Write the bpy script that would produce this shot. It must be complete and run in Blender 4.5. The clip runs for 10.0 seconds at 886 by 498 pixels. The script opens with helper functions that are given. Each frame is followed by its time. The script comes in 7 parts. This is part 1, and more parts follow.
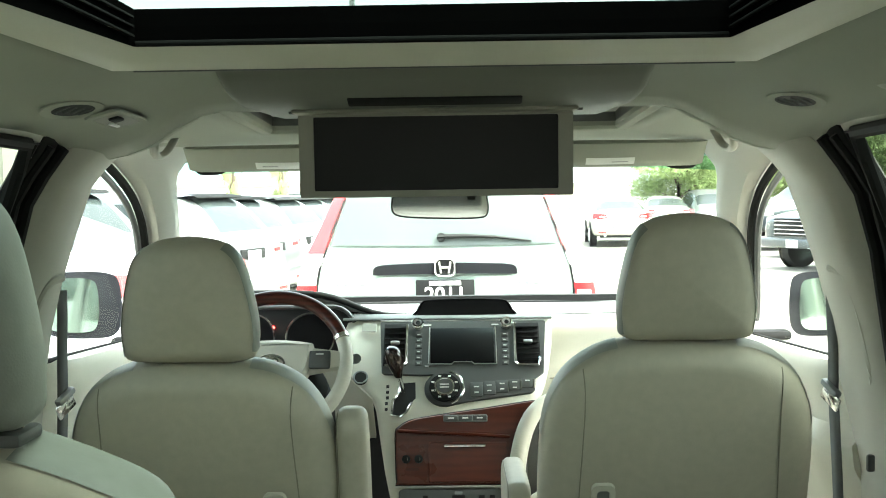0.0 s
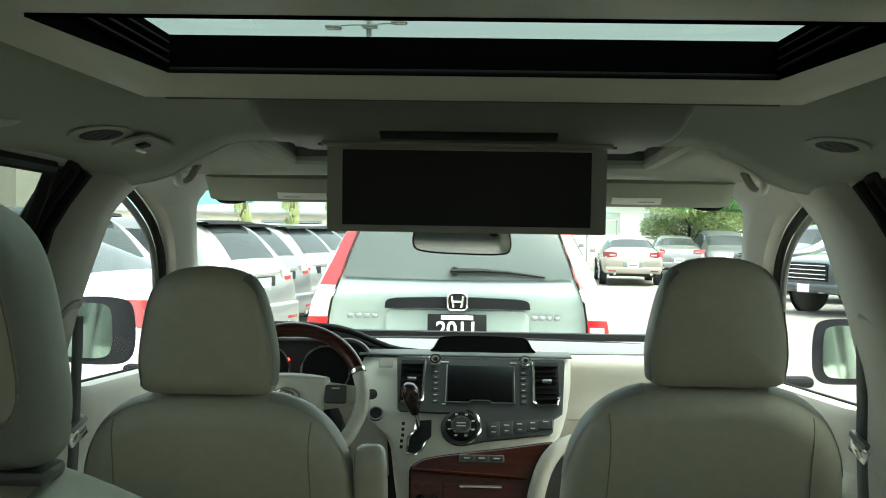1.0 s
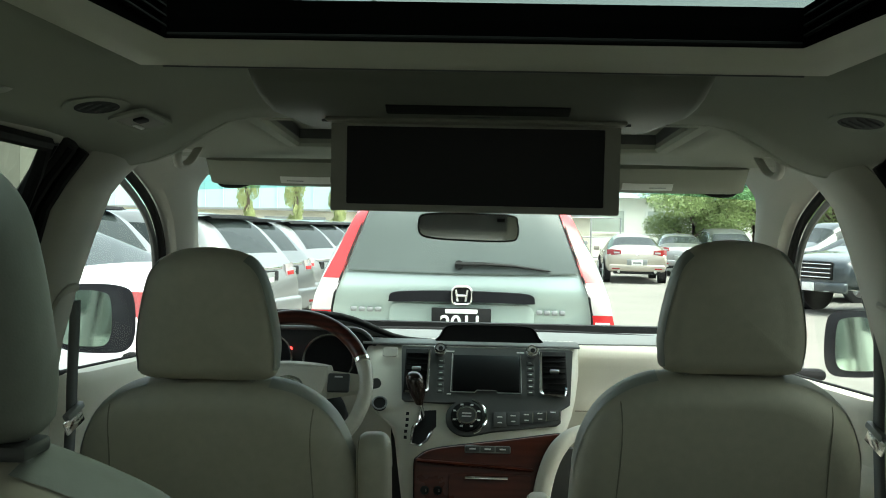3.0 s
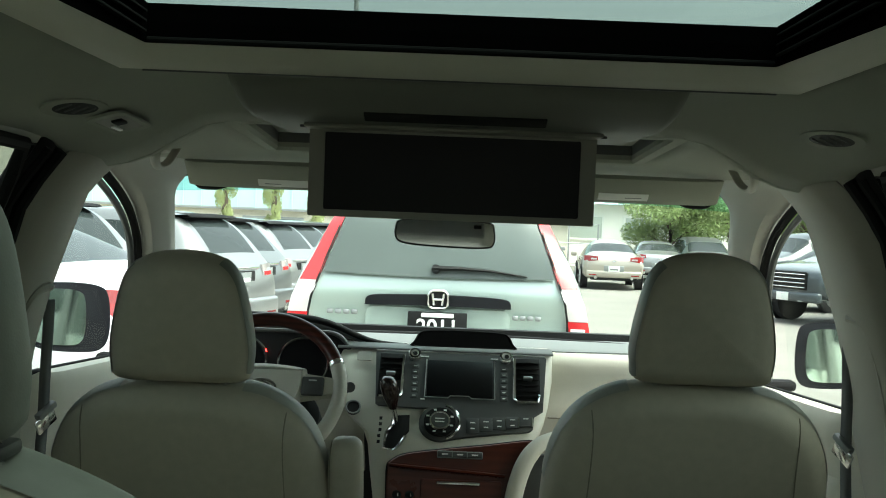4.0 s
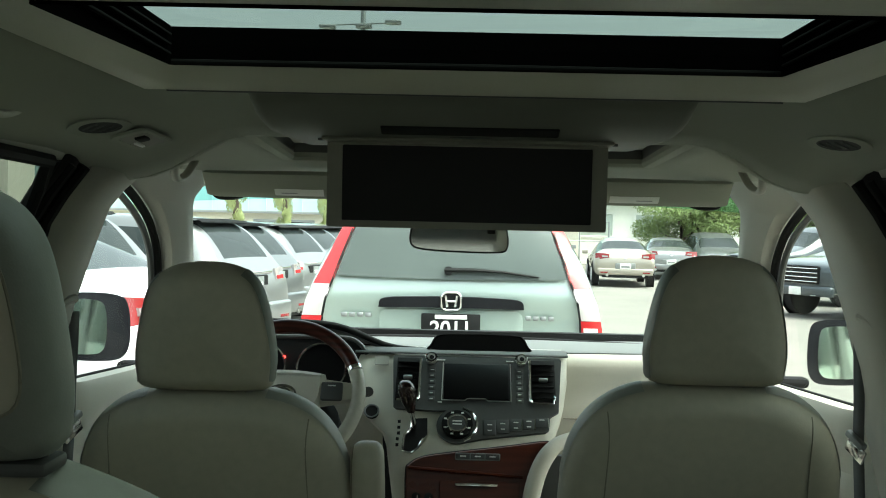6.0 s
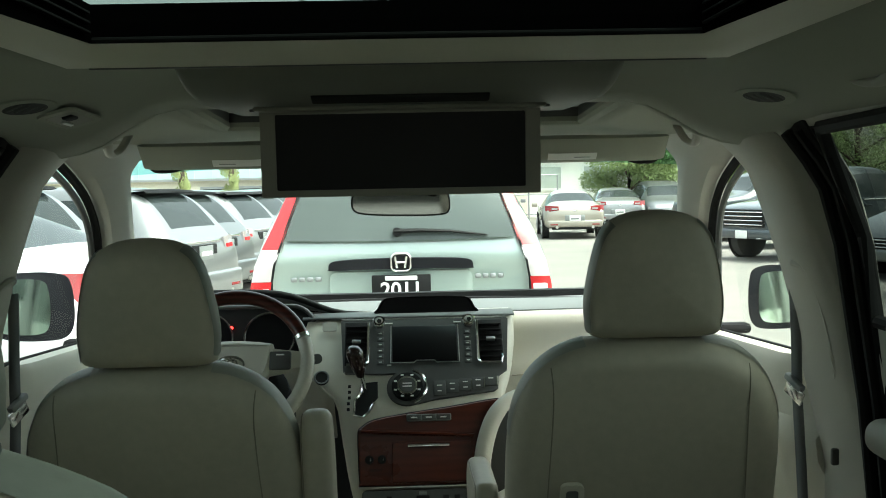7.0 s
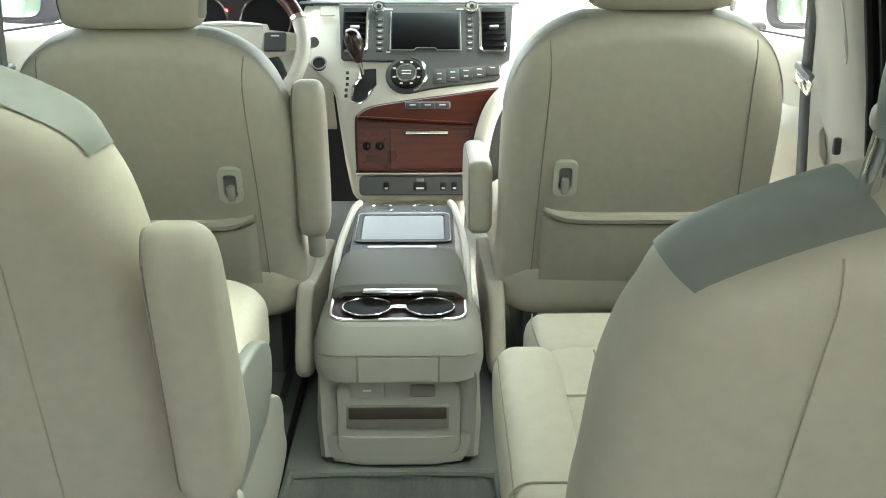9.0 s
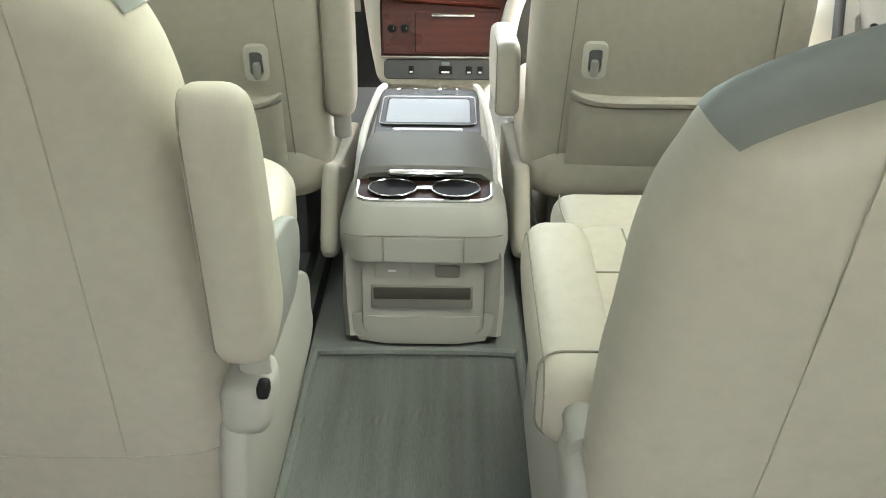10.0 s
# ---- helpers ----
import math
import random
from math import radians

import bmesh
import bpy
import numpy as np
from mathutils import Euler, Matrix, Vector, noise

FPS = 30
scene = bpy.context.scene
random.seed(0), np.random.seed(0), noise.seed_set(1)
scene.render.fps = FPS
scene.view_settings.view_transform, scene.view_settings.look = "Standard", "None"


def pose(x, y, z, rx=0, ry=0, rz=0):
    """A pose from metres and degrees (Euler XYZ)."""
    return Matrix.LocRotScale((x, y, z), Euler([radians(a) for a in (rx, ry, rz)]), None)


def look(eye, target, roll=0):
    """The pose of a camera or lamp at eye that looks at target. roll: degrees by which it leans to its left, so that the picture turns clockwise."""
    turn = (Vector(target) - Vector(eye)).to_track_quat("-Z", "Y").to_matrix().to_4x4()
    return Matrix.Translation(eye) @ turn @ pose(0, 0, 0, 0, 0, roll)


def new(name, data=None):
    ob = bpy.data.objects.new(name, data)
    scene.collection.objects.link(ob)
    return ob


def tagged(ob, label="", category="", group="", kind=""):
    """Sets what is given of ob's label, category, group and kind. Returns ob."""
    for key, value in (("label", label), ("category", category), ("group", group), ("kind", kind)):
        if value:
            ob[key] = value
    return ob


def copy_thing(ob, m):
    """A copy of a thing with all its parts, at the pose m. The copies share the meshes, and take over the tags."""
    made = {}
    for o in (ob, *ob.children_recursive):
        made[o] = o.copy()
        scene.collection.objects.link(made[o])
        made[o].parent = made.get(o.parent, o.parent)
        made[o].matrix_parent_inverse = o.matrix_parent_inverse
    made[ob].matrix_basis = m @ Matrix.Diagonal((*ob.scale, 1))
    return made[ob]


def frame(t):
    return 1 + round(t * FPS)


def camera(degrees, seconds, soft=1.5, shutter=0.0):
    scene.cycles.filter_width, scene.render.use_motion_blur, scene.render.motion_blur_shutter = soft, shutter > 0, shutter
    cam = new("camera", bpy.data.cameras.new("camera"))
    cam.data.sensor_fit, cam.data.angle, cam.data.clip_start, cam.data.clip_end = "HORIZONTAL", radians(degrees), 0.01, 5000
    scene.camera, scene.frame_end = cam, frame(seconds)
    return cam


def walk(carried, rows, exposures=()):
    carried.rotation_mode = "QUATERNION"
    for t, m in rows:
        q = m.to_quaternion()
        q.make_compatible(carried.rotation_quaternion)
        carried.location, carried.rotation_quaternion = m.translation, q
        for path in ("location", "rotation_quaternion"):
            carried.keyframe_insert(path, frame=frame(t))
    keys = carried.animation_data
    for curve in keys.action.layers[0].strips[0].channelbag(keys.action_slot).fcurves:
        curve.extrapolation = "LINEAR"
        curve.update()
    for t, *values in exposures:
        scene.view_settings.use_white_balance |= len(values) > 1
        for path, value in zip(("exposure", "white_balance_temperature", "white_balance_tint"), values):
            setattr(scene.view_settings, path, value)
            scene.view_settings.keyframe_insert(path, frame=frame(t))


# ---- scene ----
cam = camera(45.4, 10.0, 1.0)
PATH = [
    (0, (0.03, -0.04, 1.194), (0.0, 1.956, 1.084), -0.8),
    (0.5, (0.009, -0.012, 1.199), (-0.028, 1.987, 1.197), 0.3),
    (1, (-0.001, -0.006, 1.199), (-0.047, 1.992, 1.151), 0.9),
    (1.5, (-0.003, -0.001, 1.202), (-0.058, 1.998, 1.197), 1.5),
    (2, (-0.003, -0.006, 1.199), (-0.116, 1.99, 1.159), 1.0),
    (2.2, (-0.001, 0.014, 1.192), (-0.056, 2.012, 1.147), 1.2),
    (3.5, (-0.011, 0.049, 1.169), (-0.062, 2.047, 1.115), 1.2),
    (4, (-0.004, 0.036, 1.179), (-0.015, 2.035, 1.133), 2.3),
    (4.5, (-0.005, 0.031, 1.184), (-0.021, 2.031, 1.13), 1.8),
    (5, (-0.005, 0.024, 1.193), (-0.007, 2.024, 1.15), 1.3),
    (6.3, (-0.014, -0.004, 1.192), (-0.053, 1.995, 1.141), 1.2),
    (6.5, (-0.006, 0.002, 1.202), (0.01, 2.001, 1.139), -0.5),
    (7, (0.008, -0.009, 1.203), (0.068, 1.986, 1.078), -1.2),
    (7.5, (0.027, 0.0, 1.187), (0.039, 1.988, 0.968), -0.1),
    (8, (0.026, 0.018, 1.156), (0.087, 1.993, 0.85), 0.6),
    (8.5, (0.039, 0.016, 1.129), (0.055, 1.954, 0.634), 0.1),
    (9, (0.041, 0.023, 1.099), (0.068, 1.924, 0.477), -0.0),
    (9.5, (0.033, 0.019, 1.098), (0.067, 1.896, 0.408), 1.2),
    (10, (0.026, 0.015, 1.076), (0.022, 1.846, 0.271), 0.6),
]
EXPOSURES = [(0.0, 3.82, 6520, -5), (0.4, 3.1, 6450, -6), (1.0, 2.55, 6400, -7), (2.0, 2.25, 6370, -7), (3.5, 2.1, 6370, -7), (6.5, 2.1, 6370, -7), (7.5, 2.3, 6390, -6), (8.0, 2.95, 6390, -4), (8.5, 3.8, 6500, 2), (9.0, 4.45, 6650, 6), (9.5, 4.7, 6720, 11), (10.0, 4.8, 6780, 13)]
walk(cam, [(t, look(eye, aim, roll)) for t, eye, aim, roll in PATH], EXPOSURES)
SKY, SUN = 0.15, 0.5

# ---------------------------------------------------------------- light
world = bpy.data.worlds.new("overcast_sky")
scene.world = world
world.use_nodes = True
wn = world.node_tree
sky = wn.nodes.new("ShaderNodeTexSky")
sky.sky_type = "NISHITA"
sky.sun_disc = False
sky.sun_elevation, sky.sun_rotation = radians(62), radians(110)
sky.air_density, sky.dust_density, sky.ozone_density = 1.0, 6.0, 1.0
soft_sky = wn.nodes.new("ShaderNodeHueSaturation")
soft_sky.inputs["Saturation"].default_value = 0.35
wn.links.new(sky.outputs[0], soft_sky.inputs["Color"])
wn.links.new(soft_sky.outputs[0], wn.nodes["Background"].inputs[0])
wn.nodes["Background"].inputs[1].default_value = SKY
sun_data = bpy.data.lights.new("sun", "SUN")
sun_data.energy, sun_data.angle, sun_data.color = SUN, radians(60), (1.0, 0.97, 0.92)
sun = new("sun", sun_data)
sun.matrix_world = look((0, 0, 30), (-30 * math.sin(radians(110)) * 0.53, -30 * math.cos(radians(110)) * 0.53, 0))

# ---------------------------------------------------------------- materials


def mat(name, color, rough=0.5, metal=0.0, vary=0.12, scale=6.0, fine=250.0, bump=0.0, depth=0.001, coat=0.0, stretch=(1, 1, 1), spec=0.5):
    """A surface with broad stains, a fine grain and a fine relief."""
    m = bpy.data.materials.new(name)
    m.use_nodes = True
    nt = m.node_tree
    p = nt.nodes["Principled BSDF"]
    p.inputs["Roughness"].default_value = rough
    p.inputs["Metallic"].default_value = metal
    p.inputs["Coat Weight"].default_value = coat
    p.inputs["Coat Roughness"].default_value = 0.06
    p.inputs["Specular IOR Level"].default_value = spec
    co = nt.nodes.new("ShaderNodeTexCoord")
    mp = nt.nodes.new("ShaderNodeMapping")
    mp.inputs["Scale"].default_value = stretch
    nt.links.new(co.outputs["Object"], mp.inputs[0])
    broad = nt.nodes.new("ShaderNodeTexNoise")
    broad.inputs["Scale"].default_value, broad.inputs["Detail"].default_value = scale, 5
    small = nt.nodes.new("ShaderNodeTexNoise")
    small.inputs["Scale"].default_value, small.inputs["Detail"].default_value = fine, 2
    for n in (broad, small):
        nt.links.new(mp.outputs[0], n.inputs["Vector"])
    both = nt.nodes.new("ShaderNodeMix")
    both.inputs[0].default_value = 0.35
    nt.links.new(broad.outputs[0], both.inputs[2])
    nt.links.new(small.outputs[0], both.inputs[3])
    ramp = nt.nodes.new("ShaderNodeValToRGB")
    ramp.color_ramp.elements[0].position, ramp.color_ramp.elements[1].position = 0.3, 0.7
    lo = [c * (1 - vary) for c in color]
    hi = [min(1, c * (1 + vary)) for c in color]
    ramp.color_ramp.elements[0].color = (*lo, 1)
    ramp.color_ramp.elements[1].color = (*hi, 1)
    nt.links.new(both.outputs[0], ramp.inputs[0])
    nt.links.new(ramp.outputs[0], p.inputs["Base Color"])
    rr = nt.nodes.new("ShaderNodeMapRange")
    rr.inputs[3].default_value, rr.inputs[4].default_value = max(0.02, rough - 0.08), min(1, rough + 0.08)
    nt.links.new(broad.outputs[0], rr.inputs[0])
    nt.links.new(rr.outputs[0], p.inputs["Roughness"])
    if bump:
        b = nt.nodes.new("ShaderNodeBump")
        b.inputs["Strength"].default_value, b.inputs["Distance"].default_value = bump, depth
        nt.links.new(small.outputs[0], b.inputs["Height"])
        nt.links.new(b.outputs[0], p.inputs["Normal"])
    return m


def leather(name, color, rough=0.5):
    """Grained leather: pebbled cells, soft creases and slight mottling."""
    m = mat(name, color, rough, vary=0.10, scale=3.2, fine=60.0)
    nt = m.node_tree
    p = nt.nodes["Principled BSDF"]
    cell = nt.nodes.new("ShaderNodeTexVoronoi")
    cell.inputs["Scale"].default_value = 420
    crease = nt.nodes.new("ShaderNodeTexNoise")
    crease.inputs["Scale"].default_value, crease.inputs["Detail"].default_value = 14, 4
    co = nt.nodes.new("ShaderNodeTexCoord")
    for n in (cell, crease):
        nt.links.new(co.outputs["Object"], n.inputs["Vector"])
    b1 = nt.nodes.new("ShaderNodeBump")
    b1.inputs["Strength"].default_value, b1.inputs["Distance"].default_value = 0.12, 0.004
    nt.links.new(crease.outputs[0], b1.inputs["Height"])
    b2 = nt.nodes.new("ShaderNodeBump")
    b2.inputs["Strength"].default_value, b2.inputs["Distance"].default_value = 0.16, 0.0005
    nt.links.new(cell.outputs["Distance"], b2.inputs["Height"])
    nt.links.new(b1.outputs[0], b2.inputs["Normal"])
    nt.links.new(b2.outputs[0], p.inputs["Normal"])
    return m


def wood_veneer(name, dark, light):
    """Lacquered veneer with long wavy grain."""
    m = mat(name, light, 0.3, coat=0.08, spec=0.25)
    nt = m.node_tree
    p = nt.nodes["Principled BSDF"]
    co = nt.nodes.new("ShaderNodeTexCoord")
    mp = nt.nodes.new("ShaderNodeMapping")
    mp.inputs["Scale"].default_value = (6, 30, 34)
    wave = nt.nodes.new("ShaderNodeTexWave")
    wave.bands_direction = "Z"
    wave.inputs["Scale"].default_value, wave.inputs["Distortion"].default_value = 0.55, 9
    wave.inputs["Detail"].default_value, wave.inputs["Detail Scale"].default_value = 4, 1.4
    ramp = nt.nodes.new("ShaderNodeValToRGB")
    ramp.color_ramp.elements[0].color, ramp.color_ramp.elements[1].color = (*dark, 1), (*light, 1)
    nt.links.new(co.outputs["Object"], mp.inputs[0])
    nt.links.new(mp.outputs[0], wave.inputs["Vector"])
    nt.links.new(wave.outputs["Fac"], ramp.inputs[0])
    nt.links.new(ramp.outputs[0], p.inputs["Base Color"])
    return m


def pane(name, tint, gloss=0.015):
    """Window glass: lets light through, tinted, with a Fresnel sheen."""
    m = bpy.data.materials.new(name)
    m.use_nodes = True
    nt = m.node_tree
    nt.nodes.remove(nt.nodes["Principled BSDF"])
    clear = nt.nodes.new("ShaderNodeBsdfTransparent")
    clear.inputs[0].default_value = (*tint, 1)
    shine = nt.nodes.new("ShaderNodeBsdfGlossy")
    shine.inputs["Roughness"].default_value = 0.02
    fres = nt.nodes.new("ShaderNodeLayerWeight")
    fres.inputs[0].default_value = 0.5
    power = nt.nodes.new("ShaderNodeMath")
    power.operation = "POWER"
    power.inputs[1].default_value = 5
    cut = nt.nodes.new("ShaderNodeMath")
    cut.operation = "MULTIPLY_ADD"
    cut.inputs[1].default_value, cut.inputs[2].default_value = 0.12, gloss
    cut.use_clamp = True
    nt.links.new(fres.outputs["Facing"], power.inputs[0])
    mix = nt.nodes.new("ShaderNodeMixShader")
    nt.links.new(power.outputs[0], cut.inputs[0])
    nt.links.new(cut.outputs[0], mix.inputs[0])
    nt.links.new(clear.outputs[0], mix.inputs[1])
    nt.links.new(shine.outputs[0], mix.inputs[2])
    nt.links.new(mix.outputs[0], nt.nodes["Material Output"].inputs[0])
    return m


def glow(name, color, strength):
    m = mat(name, color, 0.3)
    p = m.node_tree.nodes["Principled BSDF"]
    p.inputs["Emission Color"].default_value = (*color, 1)
    p.inputs["Emission Strength"].default_value = strength
    return m


BEIGE = leather("beige_leather", (0.46, 0.425, 0.342))
GREYL = leather("slate_grey_leather", (0.225, 0.233, 0.208), 0.5)
SHOULDER = leather("pale_grey_beige_leather", (0.35, 0.345, 0.30), 0.5)
STITCH = mat("seam_thread", (0.27, 0.25, 0.20), 0.8)
FOLD = mat("shaded_seam_fold", (0.41, 0.375, 0.295), 0.7)
MIRROR_SHELL = mat("black_mirror_shell", (0.012, 0.012, 0.015), 0.5, vary=0.2, spec=0.12)
DOORMIRROR = mat("pale_green_mirror_glass", (0.52, 0.64, 0.58), 0.02, 1.0, vary=0.01)
TRIM = mat("light_grey_plastic", (0.35, 0.34, 0.295), 0.55, vary=0.05, fine=500, bump=0.15, depth=0.0004)
CREAM = mat("cream_soft_plastic", (0.56, 0.54, 0.46), 0.5, vary=0.05, fine=420, bump=0.18, depth=0.0005)
LINER = mat("woven_headliner_fabric", (0.292, 0.298, 0.25), 0.95, vary=0.07, scale=3, fine=600, bump=0.3, depth=0.0006)
CARPET = mat("grey_green_carpet", (0.14, 0.15, 0.135), 1.0, vary=0.3, scale=6, fine=420, bump=0.5, depth=0.003, stretch=(2.2, 0.5, 1))
HOODBLACK = mat("dull_black_hood", (0.006, 0.006, 0.006), 0.9, vary=0.2, spec=0.06)
WELL_BLACK = mat("black_flocked_lining", (0.0015, 0.0015, 0.0015), 0.95, vary=0.3, spec=0.0)
MATTE_BLACK = mat("matte_black_plastic", (0.008, 0.008, 0.008), 0.65, vary=0.2, fine=300, bump=0.1, spec=0.2)
DARK = mat("dark_grey_plastic", (0.06, 0.062, 0.06), 0.45, vary=0.12, fine=400, bump=0.12, depth=0.0004)
SCREEN = mat("blank_dark_screen", (0.006, 0.006, 0.0065), 0.35, vary=0.05, spec=0.12)
HOUSING = mat("warm_grey_console_plastic", (0.125, 0.127, 0.104), 0.6, vary=0.06, fine=500, bump=0.12, depth=0.0003)
BEZEL = mat("taupe_grey_plastic", (0.20, 0.19, 0.16), 0.5, vary=0.06, fine=500, bump=0.1, depth=0.0003)
GREYP = mat("mid_grey_plastic", (0.20, 0.21, 0.205), 0.4, vary=0.06, fine=400, bump=0.1, depth=0.0003)
CHROME = mat("polished_chrome", (0.82, 0.82, 0.82), 0.12, 1.0, vary=0.03)
SATIN = mat("satin_silver", (0.62, 0.62, 0.60), 0.3, 1.0, vary=0.04)
WOOD = wood_veneer("red_brown_veneer", (0.068, 0.0145, 0.0078), (0.084, 0.0185, 0.0095))
DARKWOOD = wood_veneer("dark_red_veneer", (0.030, 0.0075, 0.0055), (0.062, 0.015, 0.010))
KNOBWOOD = mat("near_black_lacquer", (0.022, 0.010, 0.008), 0.22, coat=0.4, vary=0.3, scale=30)
DASHTOP = mat("pale_grey_dash_skin", (0.145, 0.155, 0.152), 0.75, spec=0.2, vary=0.05, fine=420, bump=0.2, depth=0.0005)
TRAYWOOD = mat("dark_brown_satin_veneer", (0.035, 0.014, 0.010), 0.5, vary=0.3, scale=30, spec=0.25)
SLOT_SHADE = mat("slot_shade_brown", (0.045, 0.038, 0.028), 0.6, vary=0.1)
MATPILE = mat("ribbed_mat_pile", (0.105, 0.112, 0.10), 1.0, vary=0.35, scale=5, fine=160, bump=0.6, depth=0.004, stretch=(7, 0.35, 1))
LIDTAUPE = mat("dark_taupe_plastic", (0.15, 0.145, 0.122), 0.62, vary=0.06, fine=500, bump=0.1, depth=0.0003)
PALEGLOSS = mat("pale_silver_gloss_plastic", (0.42, 0.44, 0.45), 0.42, 0.1, vary=0.01)
WEBBING = mat("grey_belt_webbing", (0.095, 0.10, 0.10), 0.85, vary=0.1, fine=700, bump=0.4, depth=0.0006)
RUBBER = mat("black_rubber_seal", (0.009, 0.009, 0.009), 0.8, vary=0.2, spec=0.2)
WHITEMARK = mat("white_print", (0.75, 0.75, 0.72), 0.6, vary=0.03)
REDLAMP = glow("red_warning_light", (0.9, 0.02, 0.02), 3.0)
GLASS = pane("clear_window_glass", (0.93, 0.97, 0.95))
SHADE_BAND = pane("green_shade_band", (0.42, 0.66, 0.66))
# untinted instead of privacy glass, so that light fills the cabin from behind
REARGLASS = pane("clear_tailgate_fill_glass", (0.90, 0.92, 0.90))
TINTED = pane("privacy_glass", (0.15, 0.17, 0.16))
ROOFGLASS = pane("tinted_roof_glass", (0.46, 0.50, 0.475), 0.02)
MIRROR = mat("mirror_glass", (0.86, 0.9, 0.88), 0.02, 1.0, vary=0.01)
ASPHALT = mat("pale_worn_asphalt", (0.185, 0.175, 0.152), 0.92, vary=0.18, scale=0.5, fine=60, bump=0.5, depth=0.004)
TYRE = mat("tyre_rubber", (0.02, 0.02, 0.02), 0.85, vary=0.2, fine=120, bump=0.3)
ALLOY = mat("alloy_wheel", (0.5, 0.5, 0.5), 0.3, 0.9, vary=0.08)
CARGLASS = mat("dark_car_glass", (0.028, 0.034, 0.034), 0.08, vary=0.1, spec=0.16)
TAIL_DEEP = mat("deep_red_lamp_lens", (0.20, 0.010, 0.012), 0.15, coat=0.3, vary=0.1)
# opaque; reflections and light through the car are put into the grey
REARPANE = mat("grey_green_lit_glass", (0.085, 0.10, 0.095), 0.08, vary=0.15, scale=2, spec=0.16)
TAIL = mat("red_lamp_lens", (0.55, 0.025, 0.03), 0.12, coat=0.6, vary=0.08)
CLEARLENS = mat("clear_lamp_lens", (0.34, 0.30, 0.30), 0.12, coat=0.4, vary=0.06)
BRIGHTLENS = mat("silvery_clear_lamp_lens", (0.62, 0.57, 0.56), 0.12, coat=0.4, vary=0.06)


def paint(name, color, metal=0.35):
    return mat(name, color, 0.32, metal, vary=0.04, scale=2, fine=900, coat=0.9)


PAINT_GREEN = paint("pale_green_car_paint", (0.41, 0.485, 0.45), 0.3)
PAINT_WHITE = paint("white_car_paint", (0.78, 0.78, 0.78), 0.0)
PAINT_SILVER = paint("silver_car_paint", (0.23, 0.235, 0.235), 0.6)
PAINT_PALE = paint("pale_grey_car_paint", (0.14, 0.148, 0.152), 0.6)
PAINT_GOLD = paint("champagne_car_paint", (0.33, 0.30, 0.25))
PAINT_BLUE = paint("blue_grey_car_paint", (0.035, 0.045, 0.052), 0.3)
TEAL = mat("pale_teal_metal_cladding", (0.47, 0.64, 0.63), 0.6, vary=0.08, scale=1.5, fine=40)
CONCRETE = mat("pale_concrete", (0.48, 0.46, 0.42), 0.9, vary=0.1, scale=1.2, fine=80, bump=0.3, depth=0.003)
STUCCO = mat("cream_wall_render", (0.74, 0.70, 0.58), 0.9, vary=0.06, scale=1.0, fine=90, bump=0.3, depth=0.003)
# pale colour puts the overexposed glare into the house windows
WASHED_PANE = mat("pale_washed_out_pane", (0.42, 0.46, 0.42), 0.7, vary=0.08, scale=2)
WHITEWALL = mat("white_wall_render", (0.78, 0.77, 0.72), 0.9, vary=0.06, scale=1.0, fine=90, bump=0.3, depth=0.003)
TEALROOF = mat("pale_blue_roof", (0.40, 0.54, 0.58), 0.6, vary=0.1, scale=2, fine=30)
FOLIAGE = mat("yellow_green_leaves", (0.27, 0.31, 0.12), 0.6, vary=0.4, scale=1.6, fine=20)
FOLIAGE2 = mat("fresh_green_leaves", (0.22, 0.29, 0.10), 0.6, vary=0.4, scale=1.6, fine=20)
BARK = mat("grey_brown_bark", (0.12, 0.09, 0.065), 0.95, vary=0.3, scale=6, fine=60, bump=0.6, depth=0.01)
STEEL = mat("galvanised_steel", (0.35, 0.36, 0.36), 0.5, 0.8, vary=0.1)

# ---------------------------------------------------------------- mesh helpers


def thing(name, label, category, at=(0, 0, 0), group="", kind=""):
    ob = new(name)
    ob.empty_display_size = 0.05
    ob.location = at
    return tagged(ob, label, category, group, kind)


def part(name, bm, material, parent=None, label="", smooth=True):
    """Links a mesh, built in world places, as one object under a thing or a part."""
    root = parent
    while root is not None and root.parent is not None:
        root = root.parent
    if root is not None:
        bmesh.ops.translate(bm, verts=bm.verts, vec=-Vector(root.location))
    bmesh.ops.recalc_face_normals(bm, faces=bm.faces)
    me = bpy.data.meshes.new(name)
    bm.to_mesh(me)
    bm.free()
    me.materials.append(material)
    if smooth:
        me.polygons.foreach_set("use_smooth", [True] * len(me.polygons))
        me.set_sharp_from_angle(angle=radians(38))
    ob = new(name, me)
    if parent is not None:
        ob.parent = parent
    return tagged(ob, label)


def solid(name, bm, material, label, category="", kind="structure"):
    """A piece of the setting: one mesh at top level."""
    ob = part(name, bm, material)
    return tagged(ob, label, category, "", kind)


def slab(size, at=(0, 0, 0), bevel=0.0, m=None, seg=2):
    """A rounded block."""
    bm = bmesh.new()
    bmesh.ops.create_cube(bm, size=1)
    bmesh.ops.scale(bm, verts=bm.verts, vec=size)
    if bevel:
        bmesh.ops.bevel(bm, geom=list(bm.edges), offset=bevel, segments=seg, profile=0.5, affect="EDGES")
    if m is not None:
        bmesh.ops.transform(bm, matrix=m, verts=bm.verts)
    bmesh.ops.translate(bm, verts=bm.verts, vec=at)
    return bm


def join(*bms):
    """Several bmeshes become one."""
    out = bms[0]
    for b in bms[1:]:
        me = bpy.data.meshes.new("tmp")
        b.to_mesh(me)
        b.free()
        out.from_mesh(me)
        bpy.data.meshes.remove(me)
    return out


